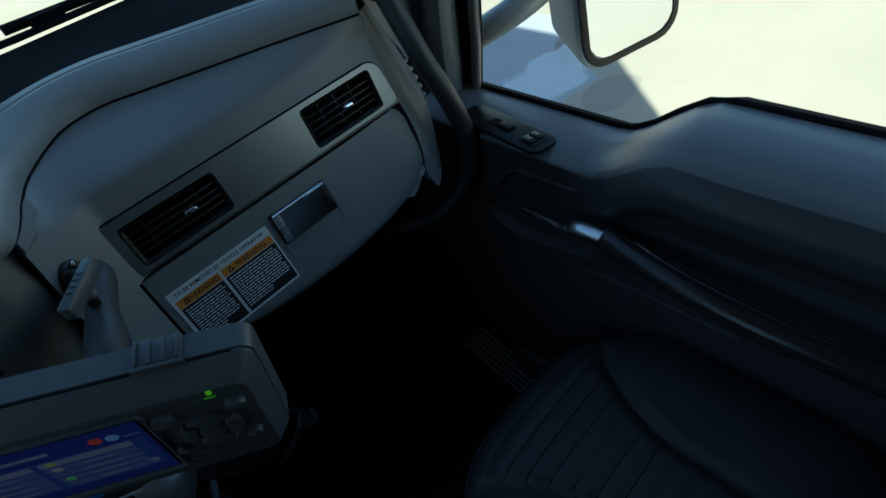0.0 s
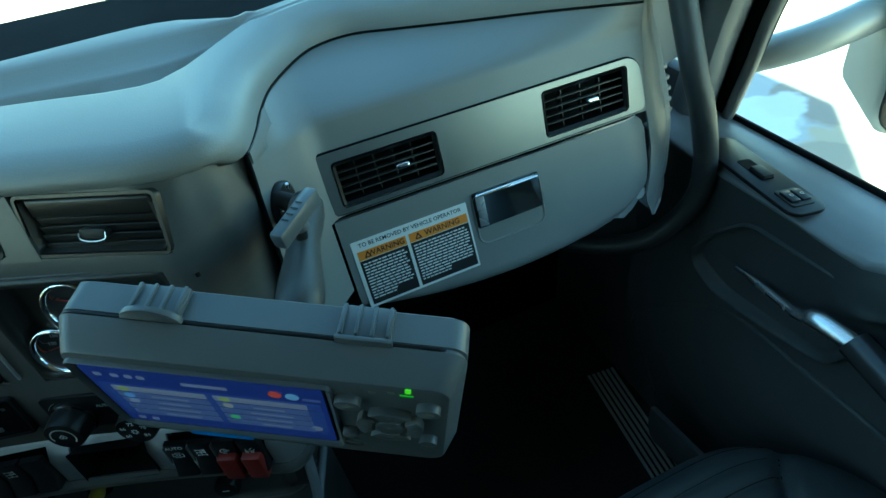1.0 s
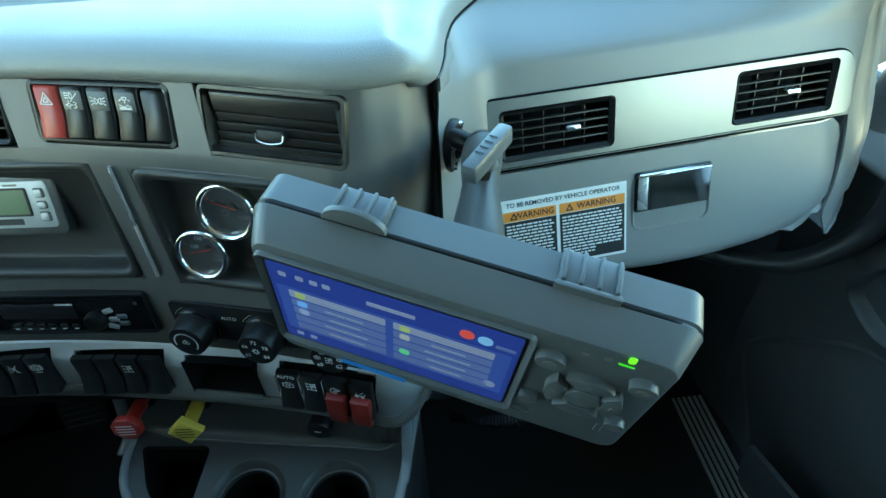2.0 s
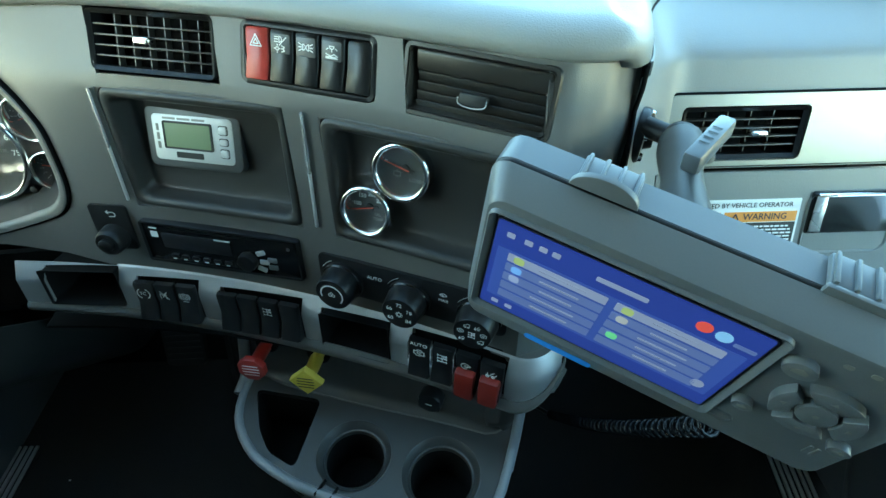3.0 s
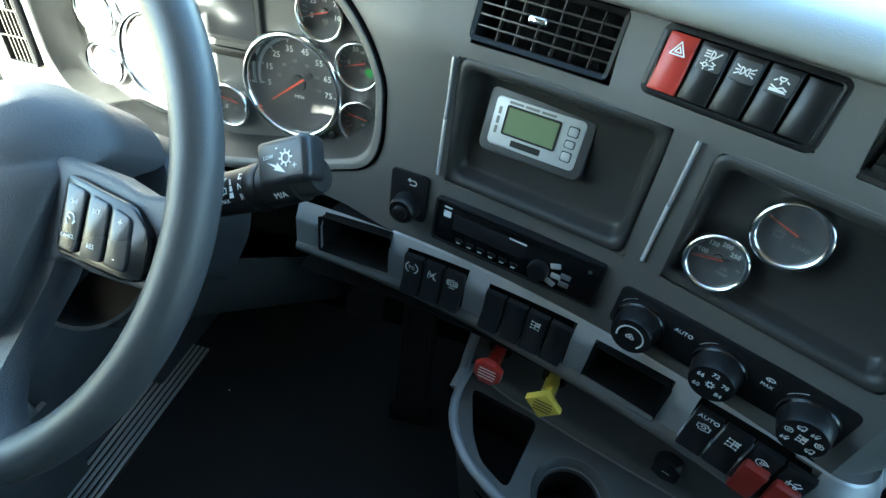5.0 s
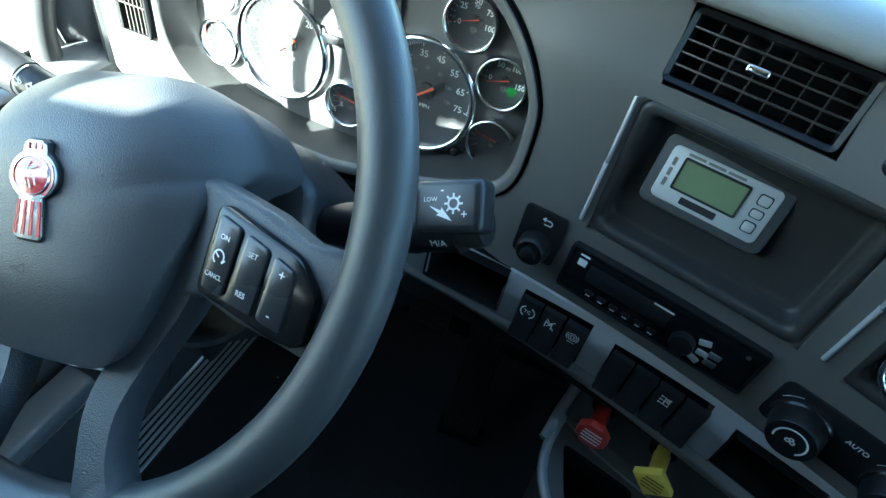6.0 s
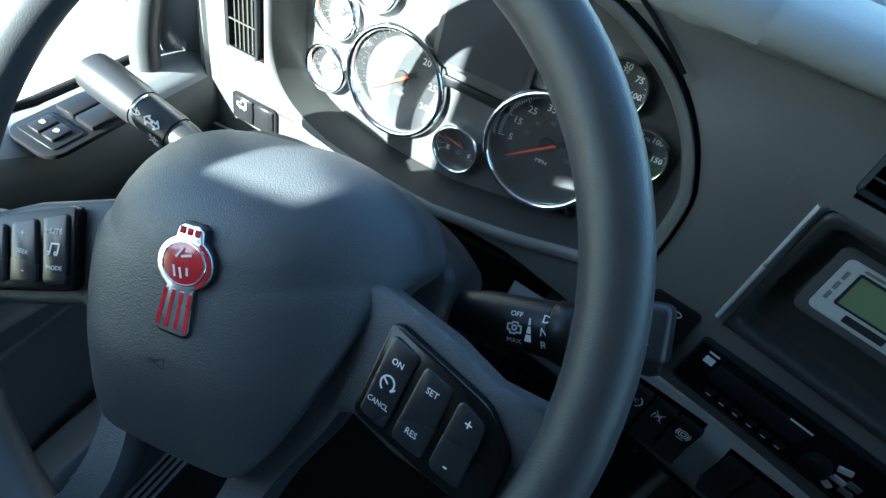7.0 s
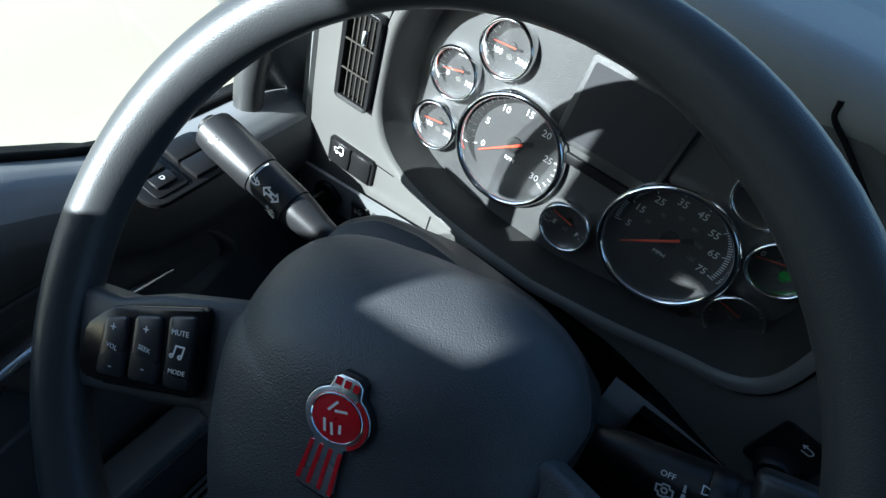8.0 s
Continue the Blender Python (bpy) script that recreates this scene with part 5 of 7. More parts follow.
# ---------------------------------------------------------------- switches
ICONS = {
    "hazard": [[(-0.5, -0.35), (0, 0.5), (0.5, -0.35), (-0.5, -0.35)], [(-0.22, -0.18), (0, 0.18), (0.22, -0.18), (-0.22, -0.18)]],
    "lamps": [[(-0.1, 0.55), (-0.1, 0.1)], arc(-0.1, 0.33, 0.22, 90, -90, 6), [(-0.2, 0.5), (-0.5, 0.5)], [(-0.2, 0.33), (-0.5, 0.33)], [(-0.2, 0.15), (-0.5, 0.15)], [(-0.1, -0.1), (0.5, 0.5)], arc(-0.28, -0.35, 0.13, 0, 360, 10), [(-0.28, -0.12), (-0.28, -0.04)], [(-0.28, -0.58), (-0.28, -0.66)], [(-0.55, -0.35), (-0.47, -0.35)], [(-0.1, -0.35), (-0.02, -0.35)], arc(0.42, -0.35, 0.16, 110, 250, 6), [(0.3, -0.2), (0.1, -0.12)], [(0.3, -0.35), (0.1, -0.35)], [(0.3, -0.5), (0.1, -0.58)]],
    "park": [arc(-0.25, 0, 0.22, 90, -90, 6) + [(-0.25, 0.22)], arc(0.25, 0, 0.22, 90, 270, 6) + [(0.25, 0.22)], [(-0.35, 0.15), (-0.6, 0.28)], [(-0.35, 0.0), (-0.6, 0.0)], [(-0.35, -0.15), (-0.6, -0.28)], [(0.35, 0.15), (0.6, 0.28)], [(0.35, 0.0), (0.6, 0.0)], [(0.35, -0.15), (0.6, -0.28)]],
    "dome": [arc(0, 0.35, 0.2, 180, 360, 6) + [(-0.2, 0.35)], [(-0.3, 0.2), (-0.45, 0.1)], [(0.3, 0.2), (0.45, 0.1)], [(0, 0.08), (0, -0.05)], [(-0.5, -0.2), (-0.1, -0.35), (0.2, -0.2), (0.5, -0.35)], [(-0.5, -0.5), (0.5, -0.5)], [(-0.5, -0.4), (0.4, -0.42)]],
    "tc": [arc(0, 0, 0.5, 120, 240, 8), arc(0, 0, 0.5, 60, -60, 8)],
    "cross": [[(-0.35, 0.5), (0.45, -0.5)], [(-0.4, -0.45), (-0.4, 0.2), (-0.1, 0.0), (0.2, 0.3), (0.2, -0.45)], [(-0.2, -0.3), (0.4, 0.5)]],
    "ring": [arc(0, 0.1, 0.4, 0, 360, 14), arc(0, 0.1, 0.2, 0, 360, 10), arc(0, 0.1, 0.56, 140, 220, 5), arc(0, 0.1, 0.56, 40, -40, 5), [(-0.3, -0.55), (0.3, -0.55)]],
    "axles": [[(-0.4, 0.4), (0.4, 0.4)], [(-0.4, 0.0), (0.4, 0.0)], [(-0.4, -0.4), (0.4, -0.4)], [(0, 0.4), (0, -0.4)], [(-0.4, 0.5), (-0.4, 0.3)], [(0.4, 0.5), (0.4, 0.3)], [(-0.4, 0.1), (-0.4, -0.1)], [(0.4, 0.1), (0.4, -0.1)], [(-0.4, -0.3), (-0.4, -0.5)], [(0.4, -0.3), (0.4, -0.5)], arc(0.25, 0.2, 0.12, 0, 360, 8)],
    "engine": [[(-0.45, -0.2), (-0.45, 0.2), (-0.2, 0.2), (-0.1, 0.35), (0.25, 0.35), (0.3, 0.15), (0.5, 0.15), (0.5, -0.3), (0.2, -0.3), (0.1, -0.4), (-0.25, -0.4), (-0.3, -0.2), (-0.45, -0.2)], arc(0.02, -0.02, 0.16, 0, 360, 10)],
    "bag": [arc(-0.1, 0, 0.35, 60, 300, 8), [(0.1, 0.3), (0.4, 0.1), (0.1, -0.05)], [(-0.15, 0.1), (0.15, 0.1)], [(-0.15, -0.1), (0.1, -0.1)]],
    "hook": [[(-0.45, -0.1), (0.35, -0.1), (0.5, 0.15)], arc(-0.3, -0.28, 0.12, 0, 360, 8), arc(0.2, -0.28, 0.12, 0, 360, 8), [(0.0, 0.1), (0.3, 0.35)], [(-0.3, 0.0), (-0.3, 0.2)]],
    "van": [[(-0.5, -0.25), (-0.5, 0.1), (-0.15, 0.15), (0.0, 0.4), (0.4, 0.4), (0.4, -0.25), (-0.5, -0.25)], arc(-0.25, -0.3, 0.12, 0, 360, 8), arc(0.2, -0.3, 0.12, 0, 360, 8)],
    "lock": [[(-0.3, -0.4), (-0.3, 0.1), (0.3, 0.1), (0.3, -0.4), (-0.3, -0.4)], arc(0, 0.1, 0.2, 0, 180, 6)],
    "back": [[(0.4, -0.25), (-0.2, -0.25)], arc(0.25, 0.0, 0.25, -90, 90, 6), [(0.25, 0.25), (-0.4, 0.25)], [(-0.2, 0.42), (-0.42, 0.25), (-0.2, 0.08)]],
    "gear": [arc(0, 0, 0.3, 0, 360, 12)] + [[(0.34 * math.cos(a), 0.34 * math.sin(a)), (0.5 * math.cos(a), 0.5 * math.sin(a))] for a in [k * math.pi / 4 for k in range(8)]],
    "cruise": [arc(0, 0, 0.45, -50, 230, 14), [(0, 0), (-0.25, 0.25)], [(0.55, -0.2), (0.35, -0.35)]],
    "horn": [[(-0.5, 0.0), (-0.1, 0.0), (0.5, 0.3), (0.5, -0.3), (-0.1, -0.12), (-0.5, -0.12)]],
    "wiper": [arc(0, -0.3, 0.5, 30, 150, 8) + arc(0, -0.3, 0.22, 150, 30, 6) + [(0.43, -0.05)], [(0, -0.3), (-0.2, 0.15)]],
    "arrows": [[(-0.6, 0), (-0.3, 0.3), (-0.3, 0.12), (-0.05, 0.12), (-0.05, -0.12), (-0.3, -0.12), (-0.3, -0.3), (-0.6, 0)], [(0.6, 0), (0.3, 0.3), (0.3, 0.12), (0.05, 0.12), (0.05, -0.12), (0.3, -0.12), (0.3, -0.3), (0.6, 0)]],
    "fan": [arc(0.18, 0, 0.16, 0, 360, 8), arc(-0.18, 0, 0.16, 0, 360, 8), arc(0, 0.22, 0.14, 0, 360, 8)],
    "note": [[(-0.25, -0.3), (-0.25, 0.35), (0.3, 0.45), (0.3, -0.2)], arc(-0.36, -0.3, 0.1, 0, 360, 8), arc(0.19, -0.2, 0.1, 0, 360, 8)],
}


def icon(kind, size, parent, m, mat=None, wide=0.11):
    bm = strokes([[(x * size, y * size) for x, y in ln] for ln in ICONS[kind]], wide * size)
    return part("symbol", bm, mat or WHITE, parent, "white symbol", m, 0)


ICONGREY = material("icon_patch", (0.05, 0.052, 0.054), 0.4)


def rocker(m, w, h, mark=None, colour=None, words=None, lean=0.0075, label="", proud=0.003, plate=False):
    """A rocker key: two slopes meeting at its middle, rounded edges."""
    col = colour or KEYBLACK
    s = thing("rocker_switch", label or ("black rocker switch with a white symbol" if mark or words else "blank black rocker switch"), "switch", m, group="dashboard rocker switches")
    bm = bmesh.new()
    prof = [(-h / 2, -0.004), (-h / 2, proud + lean * 0.7), (-h / 2 + 0.002, proud + lean), (-h * 0.05, proud + 0.0005), (h / 2 - 0.003, proud + 0.0015), (h / 2, proud), (h / 2, -0.004)]
    xs = [(-w / 2, -0.0012), (-w / 2 + 0.0012, 0), (w / 2 - 0.0012, 0), (w / 2, -0.0012)]
    g = [[bm.verts.new((x, y, z + dz if z > 0 else z)) for y, z in prof] for x, dz in xs]
    for a, b in zip(g, g[1:]):
        for k in range(len(prof) - 1):
            bm.faces.new((a[k], b[k], b[k + 1], a[k + 1]))
    bm.faces.new(g[0][::-1])
    bm.faces.new(g[-1])
    part("key", bm, col, s, "", None, 50)
    ang = math.degrees(math.atan2(0.001, h * 0.5))
    top = Matrix.Translation((0, h * 0.24, proud + 0.0016)) @ Matrix.Rotation(radians(ang), 4, "X")
    if mark:
        if plate:
            part("icon_plate", slab(w * 0.84, h * 0.36, 0.0006, 0.002, 0.0002, 0.0), ICONGREY, s, "grey backlit patch", top @ lift(0, 0, -0.0003))
        icon(mark, w * (0.66 if mark == "tc" else 0.5), s, top @ lift(0, -0.002 if words else 0, 0.0004), wide=0.085)
    if words:
        text(words, w * 0.29, WHITE, s, top @ lift(0, w * 0.42 if mark else 0, 0.0004))
    return s


# upper row: red warning key and four black ones in a dark well
m, w, h = at_panel(-0.094, 0.023, 0.981, 1.028)
well = part("switch_well", slab(w, h, 0.002, 0.006, 0, -0.012), MATT, dash, "black switch well", dash_inv @ m)
part("well_frame", frame_ring(w + 0.009, h + 0.008, 0.008, 0.0045, -0.004, 0.0022), BLACK, dash, "black frame round the switches", dash_inv @ m, 50)
for i, (mark, col) in enumerate((("hazard", RED), ("lamps", None), ("park", None), ("dome", None), (None, None))):
    x = -0.094 + 0.117 * (i + 0.5) / 5
    rocker(on_panel(x, 1.0045, -0.006), w / 5 - 0.0024, (h - 0.003) * (1 if i < 4 else 0.95), mark, col, label="red hazard warning rocker switch" if col else "", lean=0.003, proud=0.006, plate=bool(mark) and not col)
# lower rows in the silver strip


def on_strip(x, z, out=0.0):
    return on_panel(x, z, 0.019 + out)


for x0, x1, z0, z1, marks in ((-0.291, -0.212, 0.679, 0.736, (("tc", None, "TC"), ("cross", None, None), ("ring", None, None))), (-0.186, -0.083, 0.676, 0.732, ((None, None, None), (None, None, None), ("axles", None, None), (None, None, None))), (0.046, 0.15, 0.671, 0.728, (("engine", None, "AUTO"), ("axles", None, None), ("bag", RED, None), ("hook", RED, None)))):
    n = len(marks)
    for i, (mark, col, words) in enumerate(marks):
        x = x0 + (x1 - x0) * (i + 0.5) / n
        w = chord(x0, x1, 0.72) / n - 0.003
        if col:
            s = rocker(on_strip(x, (z0 + z1) / 2, 0.0), w, z1 - z0 - 0.004, mark, BLACK, words, label="guarded rocker switch with a red lower flap")
            part("guard", box(w * 0.89, (z1 - z0) * 0.74, 0.014, 0.003, (0, -(z1 - z0) * 0.25, 0.0065)), GUARD, s, "red flip guard")
        elif words == "AUTO" or (words is None and x > 0 and mark):
            s = rocker(on_strip(x, (z0 + z1) / 2, 0.0), w, z1 - z0 - 0.004, mark, None, words, label="black rocker switch with bright edges")
            for e in (-1, 1):
                part("bright_edge", box(0.0009, (z1 - z0) * 0.8, 0.006, 0.0, (e * (w / 2 + 0.0006), 0, 0.002)), BRIGHT, s, "thin bright edge")
        elif words == "TC":
            rocker(on_strip(x, (z0 + z1) / 2, 0.0), w, z1 - z0 - 0.004, mark, None, None)
            text("TC", w * 0.27, WHITE, dash, dash_inv @ on_strip(x, (z0 + z1) / 2 + 0.0131, 0.0058), "switch_lettering")
        else:
            rocker(on_strip(x, (z0 + z1) / 2, 0.0), w, z1 - z0 - 0.004, mark, None, words, label="black rocker switch with a white engine symbol" if words else "")
    part("switch_well", slab((x1 - x0) * 1.07, z1 - z0, 0.002, 0.004, 0, -0.02), MATT, dash, "", dash_inv @ on_strip((x0 + x1) / 2, (z0 + z1) / 2))
# open cubbies
for x0, x1, z0, z1 in ((-0.405, -0.313, 0.693, 0.745), (-0.06, 0.022, 0.669, 0.727)):
    mm = on_strip((x0 + x1) / 2, (z0 + z1) / 2)
    w, h = (x1 - x0) / math.cos(math.atan(0.3)), z1 - z0
    bm = bmesh.new()
    rings = [[bm.verts.new((*p, z)) for p in outline_rect(w - k, h - k, 0.003, 3)] for k, z in ((0, 0.001), (0.004, -0.004), (0.008, -0.06))]
    for a, b in zip(rings, rings[1:]):
        for i in range(len(a)):
            bm.faces.new((a[i], a[(i + 1) % len(a)], b[(i + 1) % len(a)], b[i]))
    bm.faces.new(rings[-1])
    part("cubby", bm, MATT, dash, "small black open cubby", dash_inv @ mm)

# ---------------------------------------------------------------- radio
m, w, h = at_panel(-0.263, -0.076, 0.758, 0.812, 0.0)
radio = thing("car_radio", "black single-slot car radio with a round dial", "radio", m)
part("body", slab(w - 0.002, h - 0.002, 0.02, 0.003, 0.0015, -0.012), GLOSSY, radio, "gloss black face")
part("frame", frame_ring(w + 0.002, h + 0.002, 0.004, 0.003, -0.01, 0.0095), BLACK, radio)
part("display", slab(0.085, 0.02, 0.0006, 0.002, 0.0002, 0.008, (-0.03, 0.004)), INK, radio, "dark unlit display")
part("slot", slab(0.11, 0.0025, 0.0006, 0.001, 0, 0.008, (-0.008, 0.0215)), MATT, radio)
part("dial_knob", lathe([(0.0115, 0.008), (0.0115, 0.013), (0.0105, 0.0165), (0.009, 0.0172), (0.004, 0.0168)], 32), BLACK, radio, "round control dial", lift(0.033, -0.008), 40)
for i in range(6):
    part("button", slab(0.009, 0.0042, 0.0016, 0.0015, 0.0005, 0.008, (-0.062 + 0.0135 * i, -0.0165)), BLACK, radio)
    part("print", slab(0.0048, 0.001, 0.0002, 0.0004, 0, 0.0098, (-0.062 + 0.0135 * i, -0.0195)), WHITE, radio)
for i, (x, y, t) in enumerate(((0.049, 0.004, 20), (0.052, -0.008, 0), (0.048, -0.018, -20), (0.062, -0.004, 0), (0.062, -0.014, 0))):
    part("button", slab(0.011, 0.006, 0.0016, 0.001, 0.0005, 0.008), UNIT if i < 3 else STEEL, radio, "silver button", lift(x, y, 0, t))
part("maker_mark", slab(0.02, 0.002, 0.0002, 0.0005, 0, 0.0088, (0.004, 0.014)), PAPER, radio, "white printed bar")
part("maker_mark", slab(0.009, 0.008, 0.0002, 0.001, 0, 0.0082, (-0.081, 0.011)), PAPER, radio, "white printed mark")
part("maker_mark", slab(0.01, 0.002, 0.0002, 0.001, 0, 0.0082, (-0.081, 0.0195)), PAPER, radio)
part("socket", slab(0.004, 0.004, 0.0004, 0.0015, 0, 0.008, (0.083, 0.014)), STEEL, radio)

# ---------------------------------------------------------------- brake display unit in the pocket
DX = basis((-0.176, 0.9665, 0.9055), (1, -0.24, 0.014), (-0.05, 0.394, 1)) @ Matrix.Scale(1.045, 4)
unit = thing("display_unit", "small silver framed display with a green screen and three keys", "display unit", DX)
part("back_shell", slab(0.104, 0.061, 0.016, 0.008, 0.002, -0.014), LIPGREY, unit, "dark grey rounded back")
part("face", slab(0.088, 0.046, 0.005, 0.005, 0.0012, -0.002), UNIT, unit, "silver face")
part("screen_rim", frame_ring(0.054, 0.028, 0.002, 0.002, 0.002, 0.0042, (-0.005, 0.003)), DARK, unit)
part("screen", slab(0.05, 0.024, 0.001, 0.001, 0.0, 0.0025, (-0.005, 0.003)), LCD, unit, "green liquid crystal screen")
for i, y in enumerate((0.0115, 0.0, -0.0115)):
    part("key", slab(0.0085, 0.0078 if i != 1 else 0.006, 0.002, 0.002, 0.0008, 0.003, (0.034, y)), UNIT, unit, "silver key")
    part("key_gap", slab(0.0102, 0.0095 if i != 1 else 0.0076, 0.0002, 0.002, 0, 0.003, (0.034, y)), DARK, unit)
for x in (-0.024, -0.008, 0.008):
    part("maker_mark", slab(0.014, 0.0022, 0.0003, 0.0005, 0, 0.003, (x, 0.0195)), KEYCAP, unit, "grey printed bar")
for y in (0.01, 0.001, -0.008):
    part("maker_mark", slab(0.003, 0.007, 0.0003, 0.0005, 0, 0.003, (-0.038, y)), KEYCAP, unit)
part("maker_mark", slab(0.03, 0.006, 0.0003, 0.001, 0, 0.003, (-0.005, -0.0165)), DARK, unit, "dark printed bar")

# ---------------------------------------------------------------- control knob by the radio
m, w, h = at_panel(-0.32, -0.277, 0.77, 0.829, 0.001)
ctl = thing("control_knob", "black menu control knob with a back key", "control knob", m)
part("plate", slab(0.046, h, 0.003, 0.005, 0.001), BLACK, ctl, "", None)
icon("back", 0.011, ctl, lift(0.003, 0.018, 0.0032))
part("knob", lathe([(0.017, 0.003), (0.0165, 0.012), (0.0155, 0.019), (0.0135, 0.0215), (0.006, 0.0208)], 36), BLACK, ctl, "ribbed round knob", lift(0, -0.012), 35)
part("joy_cap", lathe([(0.0085, 0.02), (0.008, 0.026), (0.006, 0.0275)], 24), BLACK, ctl, "", lift(0, -0.012), 40)

# ---------------------------------------------------------------- heating controls
m, w, h = at_panel(-0.056, 0.145, 0.750, 0.802, 0.001)
hvac = thing("heater_controls", "black heater control panel with three round knobs", "heater controls", m)
part("plate", slab(w, h, 0.004, 0.008, 0.0012), BLACK, hvac, "black plate")
for i, x in enumerate((-0.079, 0.0, 0.079)):
    k = part("knob", lathe([(0.0245, 0.004), (0.0245, 0.008), (0.0225, 0.010), (0.0205, 0.028), (0.0195, 0.030), (0.017, 0.0302)], 44), BLACK, hvac, "black round knob", lift(x, -0.006), 35)
    part("grip_ring", lathe([(0.0235, 0.0065), (0.0242, 0.0085), (0.0232, 0.0100)], 44, False), GLOSSY, k)
    if i == 0:
        part("symbol", strokes([arc(0, 0, 0.013, 200, -40, 20)], 0.0016), WHITE, k, "", lift(0, 0, 0.0306), 0)
        icon("fan", 0.011, k, lift(0, 0, 0.0306))
    elif i == 1:
        for j, tx in enumerate(("60", "66", "72", "78", "84")):
            a = radians(215 - 62.5 * j)
            text(tx, 0.0068, WHITE, k, lift(0.0125 * math.cos(a), 0.0125 * math.sin(a), 0.0308))
        icon("gear", 0.008, k, lift(0, 0, 0.0306))
    else:
        for j in range(6):
            a = radians(215 - 50 * j)
            icon(("hook", "engine", "van")[j % 3], 0.0065, k, lift(0.0125 * math.cos(a), 0.0125 * math.sin(a), 0.0306))
        icon("axles", 0.008, k, lift(0, 0, 0.0306))
    part("symbol", strokes([arc(0, -0.006, 0.0275, 150, 115, 6)], 0.0006), WHITE, hvac, "", lift(x, 0, 0.0045), 0)
text("AUTO", 0.0064, WHITE, hvac, lift(-0.04, 0.009, 0.0046))
icon("wiper", 0.009, hvac, lift(0.039, 0.012, 0.0044))
text("MAX", 0.005, WHITE, hvac, lift(0.039, 0.004, 0.0046))


# ---------------------------------------------------------------- gauges
def gauge(m, r, numbers, needle, label, size=0.2, minor=0, rim=None, mark="", dials=None, deep=0.006, sub="", captions=()):
    """Chrome-rimmed dial: bezel, face, ticks, figures, needle, lens."""
    g = thing("gauge", label, "gauge", m, group="dashboard gauges")
    rw = rim or (0.085 if r < 0.032 else 0.065)
    fr_ = 1 - 2 * rw
    part("bezel", lathe([(r, -0.004), (r, 0.002)] + [(r * (1 - rw + rw * math.cos(radians(a))), 0.003 + 0.0065 * math.sin(radians(a))) for a in range(15, 166, 15)] + [(r * fr_, 0.001), (r * fr_, -deep)], 56, False), CHROME, g, "chrome rim", None, 60)
    part("face", lathe([(0.0005, -deep), (r * (fr_ + 0.01), -deep)], 48, False), DIAL, g, "black dial face")
    lines = []
    angs = [a for _, a in numbers]
    if len(angs) > 1:
        n = (len(angs) - 1) * max(1, minor)
        for i in range(n + 1):
            a = radians(angs[0] + (angs[-1] - angs[0]) * i / n)
            big = i % max(1, minor) == 0
            r1, r0 = r * (fr_ - 0.03), r * (fr_ - (0.13 if big else 0.085))
            lines.append([(r0 * math.cos(a), r0 * math.sin(a)), (r1 * math.cos(a), r1 * math.sin(a))])
    part("ticks", strokes(lines, r * 0.016, 0.0003), WHITE, g, "white tick marks", lift(0, 0, -deep), 0)
    for tx, a in numbers:
        if tx:
            text(tx, r * size, WHITE, g, lift(r * (fr_ - 0.25) * math.cos(radians(a)), r * (fr_ - 0.25) * math.sin(radians(a)), -deep + 0.0004), "figures", 0.00012 if r < 0.032 else 0.0)
    for tx, a in (dials or ()):
        text(tx, r * size * 0.55, KEYCAP, g, lift(r * 0.40 * math.cos(radians(a)), r * 0.40 * math.sin(radians(a)), -deep + 0.0004), "figures")
    if mark:
        text(mark, r * (0.10 if r > 0.05 else 0.15), WHITE, g, lift(0, (-r * 0.28 if r > 0.05 else r * 0.42), -deep + 0.0004), "figures")
    if sub:
        icon(sub, r * 0.2, g, lift(0, -r * 0.34, -deep + 0.0003), KEYCAP)
    for tx, px, py in captions:
        text(tx, r * 0.17, KEYCAP, g, lift(r * px, r * py, -deep + 0.0004), "figures", 0.0001)
    a = radians(needle)
    part("needle", moved(prism([(-r * 0.16, -r * 0.022), (r * 0.7, -r * 0.008), (r * 0.72, 0), (r * 0.7, r * 0.008), (-r * 0.16, r * 0.022)], 0, 0.0012), Matrix.Rotation(a, 4, "Z")), NEEDLE, g, "red needle", lift(0, 0, -deep + 0.002), 0)
    part("counterweight", moved(box(r * 0.3, r * 0.1, 0.001, 0.0, (-r * 0.2, 0, 0)), Matrix.Rotation(a, 4, "Z")), BLACK, g, "", lift(0, 0, -deep + 0.002), 0)
    part("hub", lathe([(r * 0.15, -0.001), (r * 0.14, 0.0012), (r * 0.09, 0.0016)], 20), DARK, g, "", lift(0, 0, -deep + 0.001))
    lens = part("lens", lathe([(0.0005, 0.0035), (r * 0.5, 0.0032), (r * 0.9, 0.002)], 40, False), LENS, g, "clear lens")
    lens.visible_shadow = False
    return g


# two round gauges in the pocket
G1 = basis((0.0433, 0.890, 0.9114), (1, -0.41, 0), (-0.03, 0.28, 1))
load_gauge = gauge(G1, 0.0305, [("", 165), ("50", 112), ("100", 58), ("", 2)], 166, "round chrome-rimmed load pressure gauge", 0.28, 1, 0.125, captions=(("LOAD", 0.38, -0.34), ("PSI", 0.12, 0.34)))
part("symbol", strokes([[(-0.0115, -0.004), (-0.0045, -0.004), (-0.0045, -0.0085), (-0.0115, -0.0085), (-0.0115, -0.004)], [(-0.008, -0.004), (-0.008, -0.002)], [(-0.008, -0.0085), (-0.008, -0.0105)]], 0.0006), KEYCAP, load_gauge, "grey square symbol", lift(0, 0, -0.0056), 0)
G2 = basis((0.005, 0.894, 0.863), (1, -0.38, 0), (-0.03, 0.28, 1))
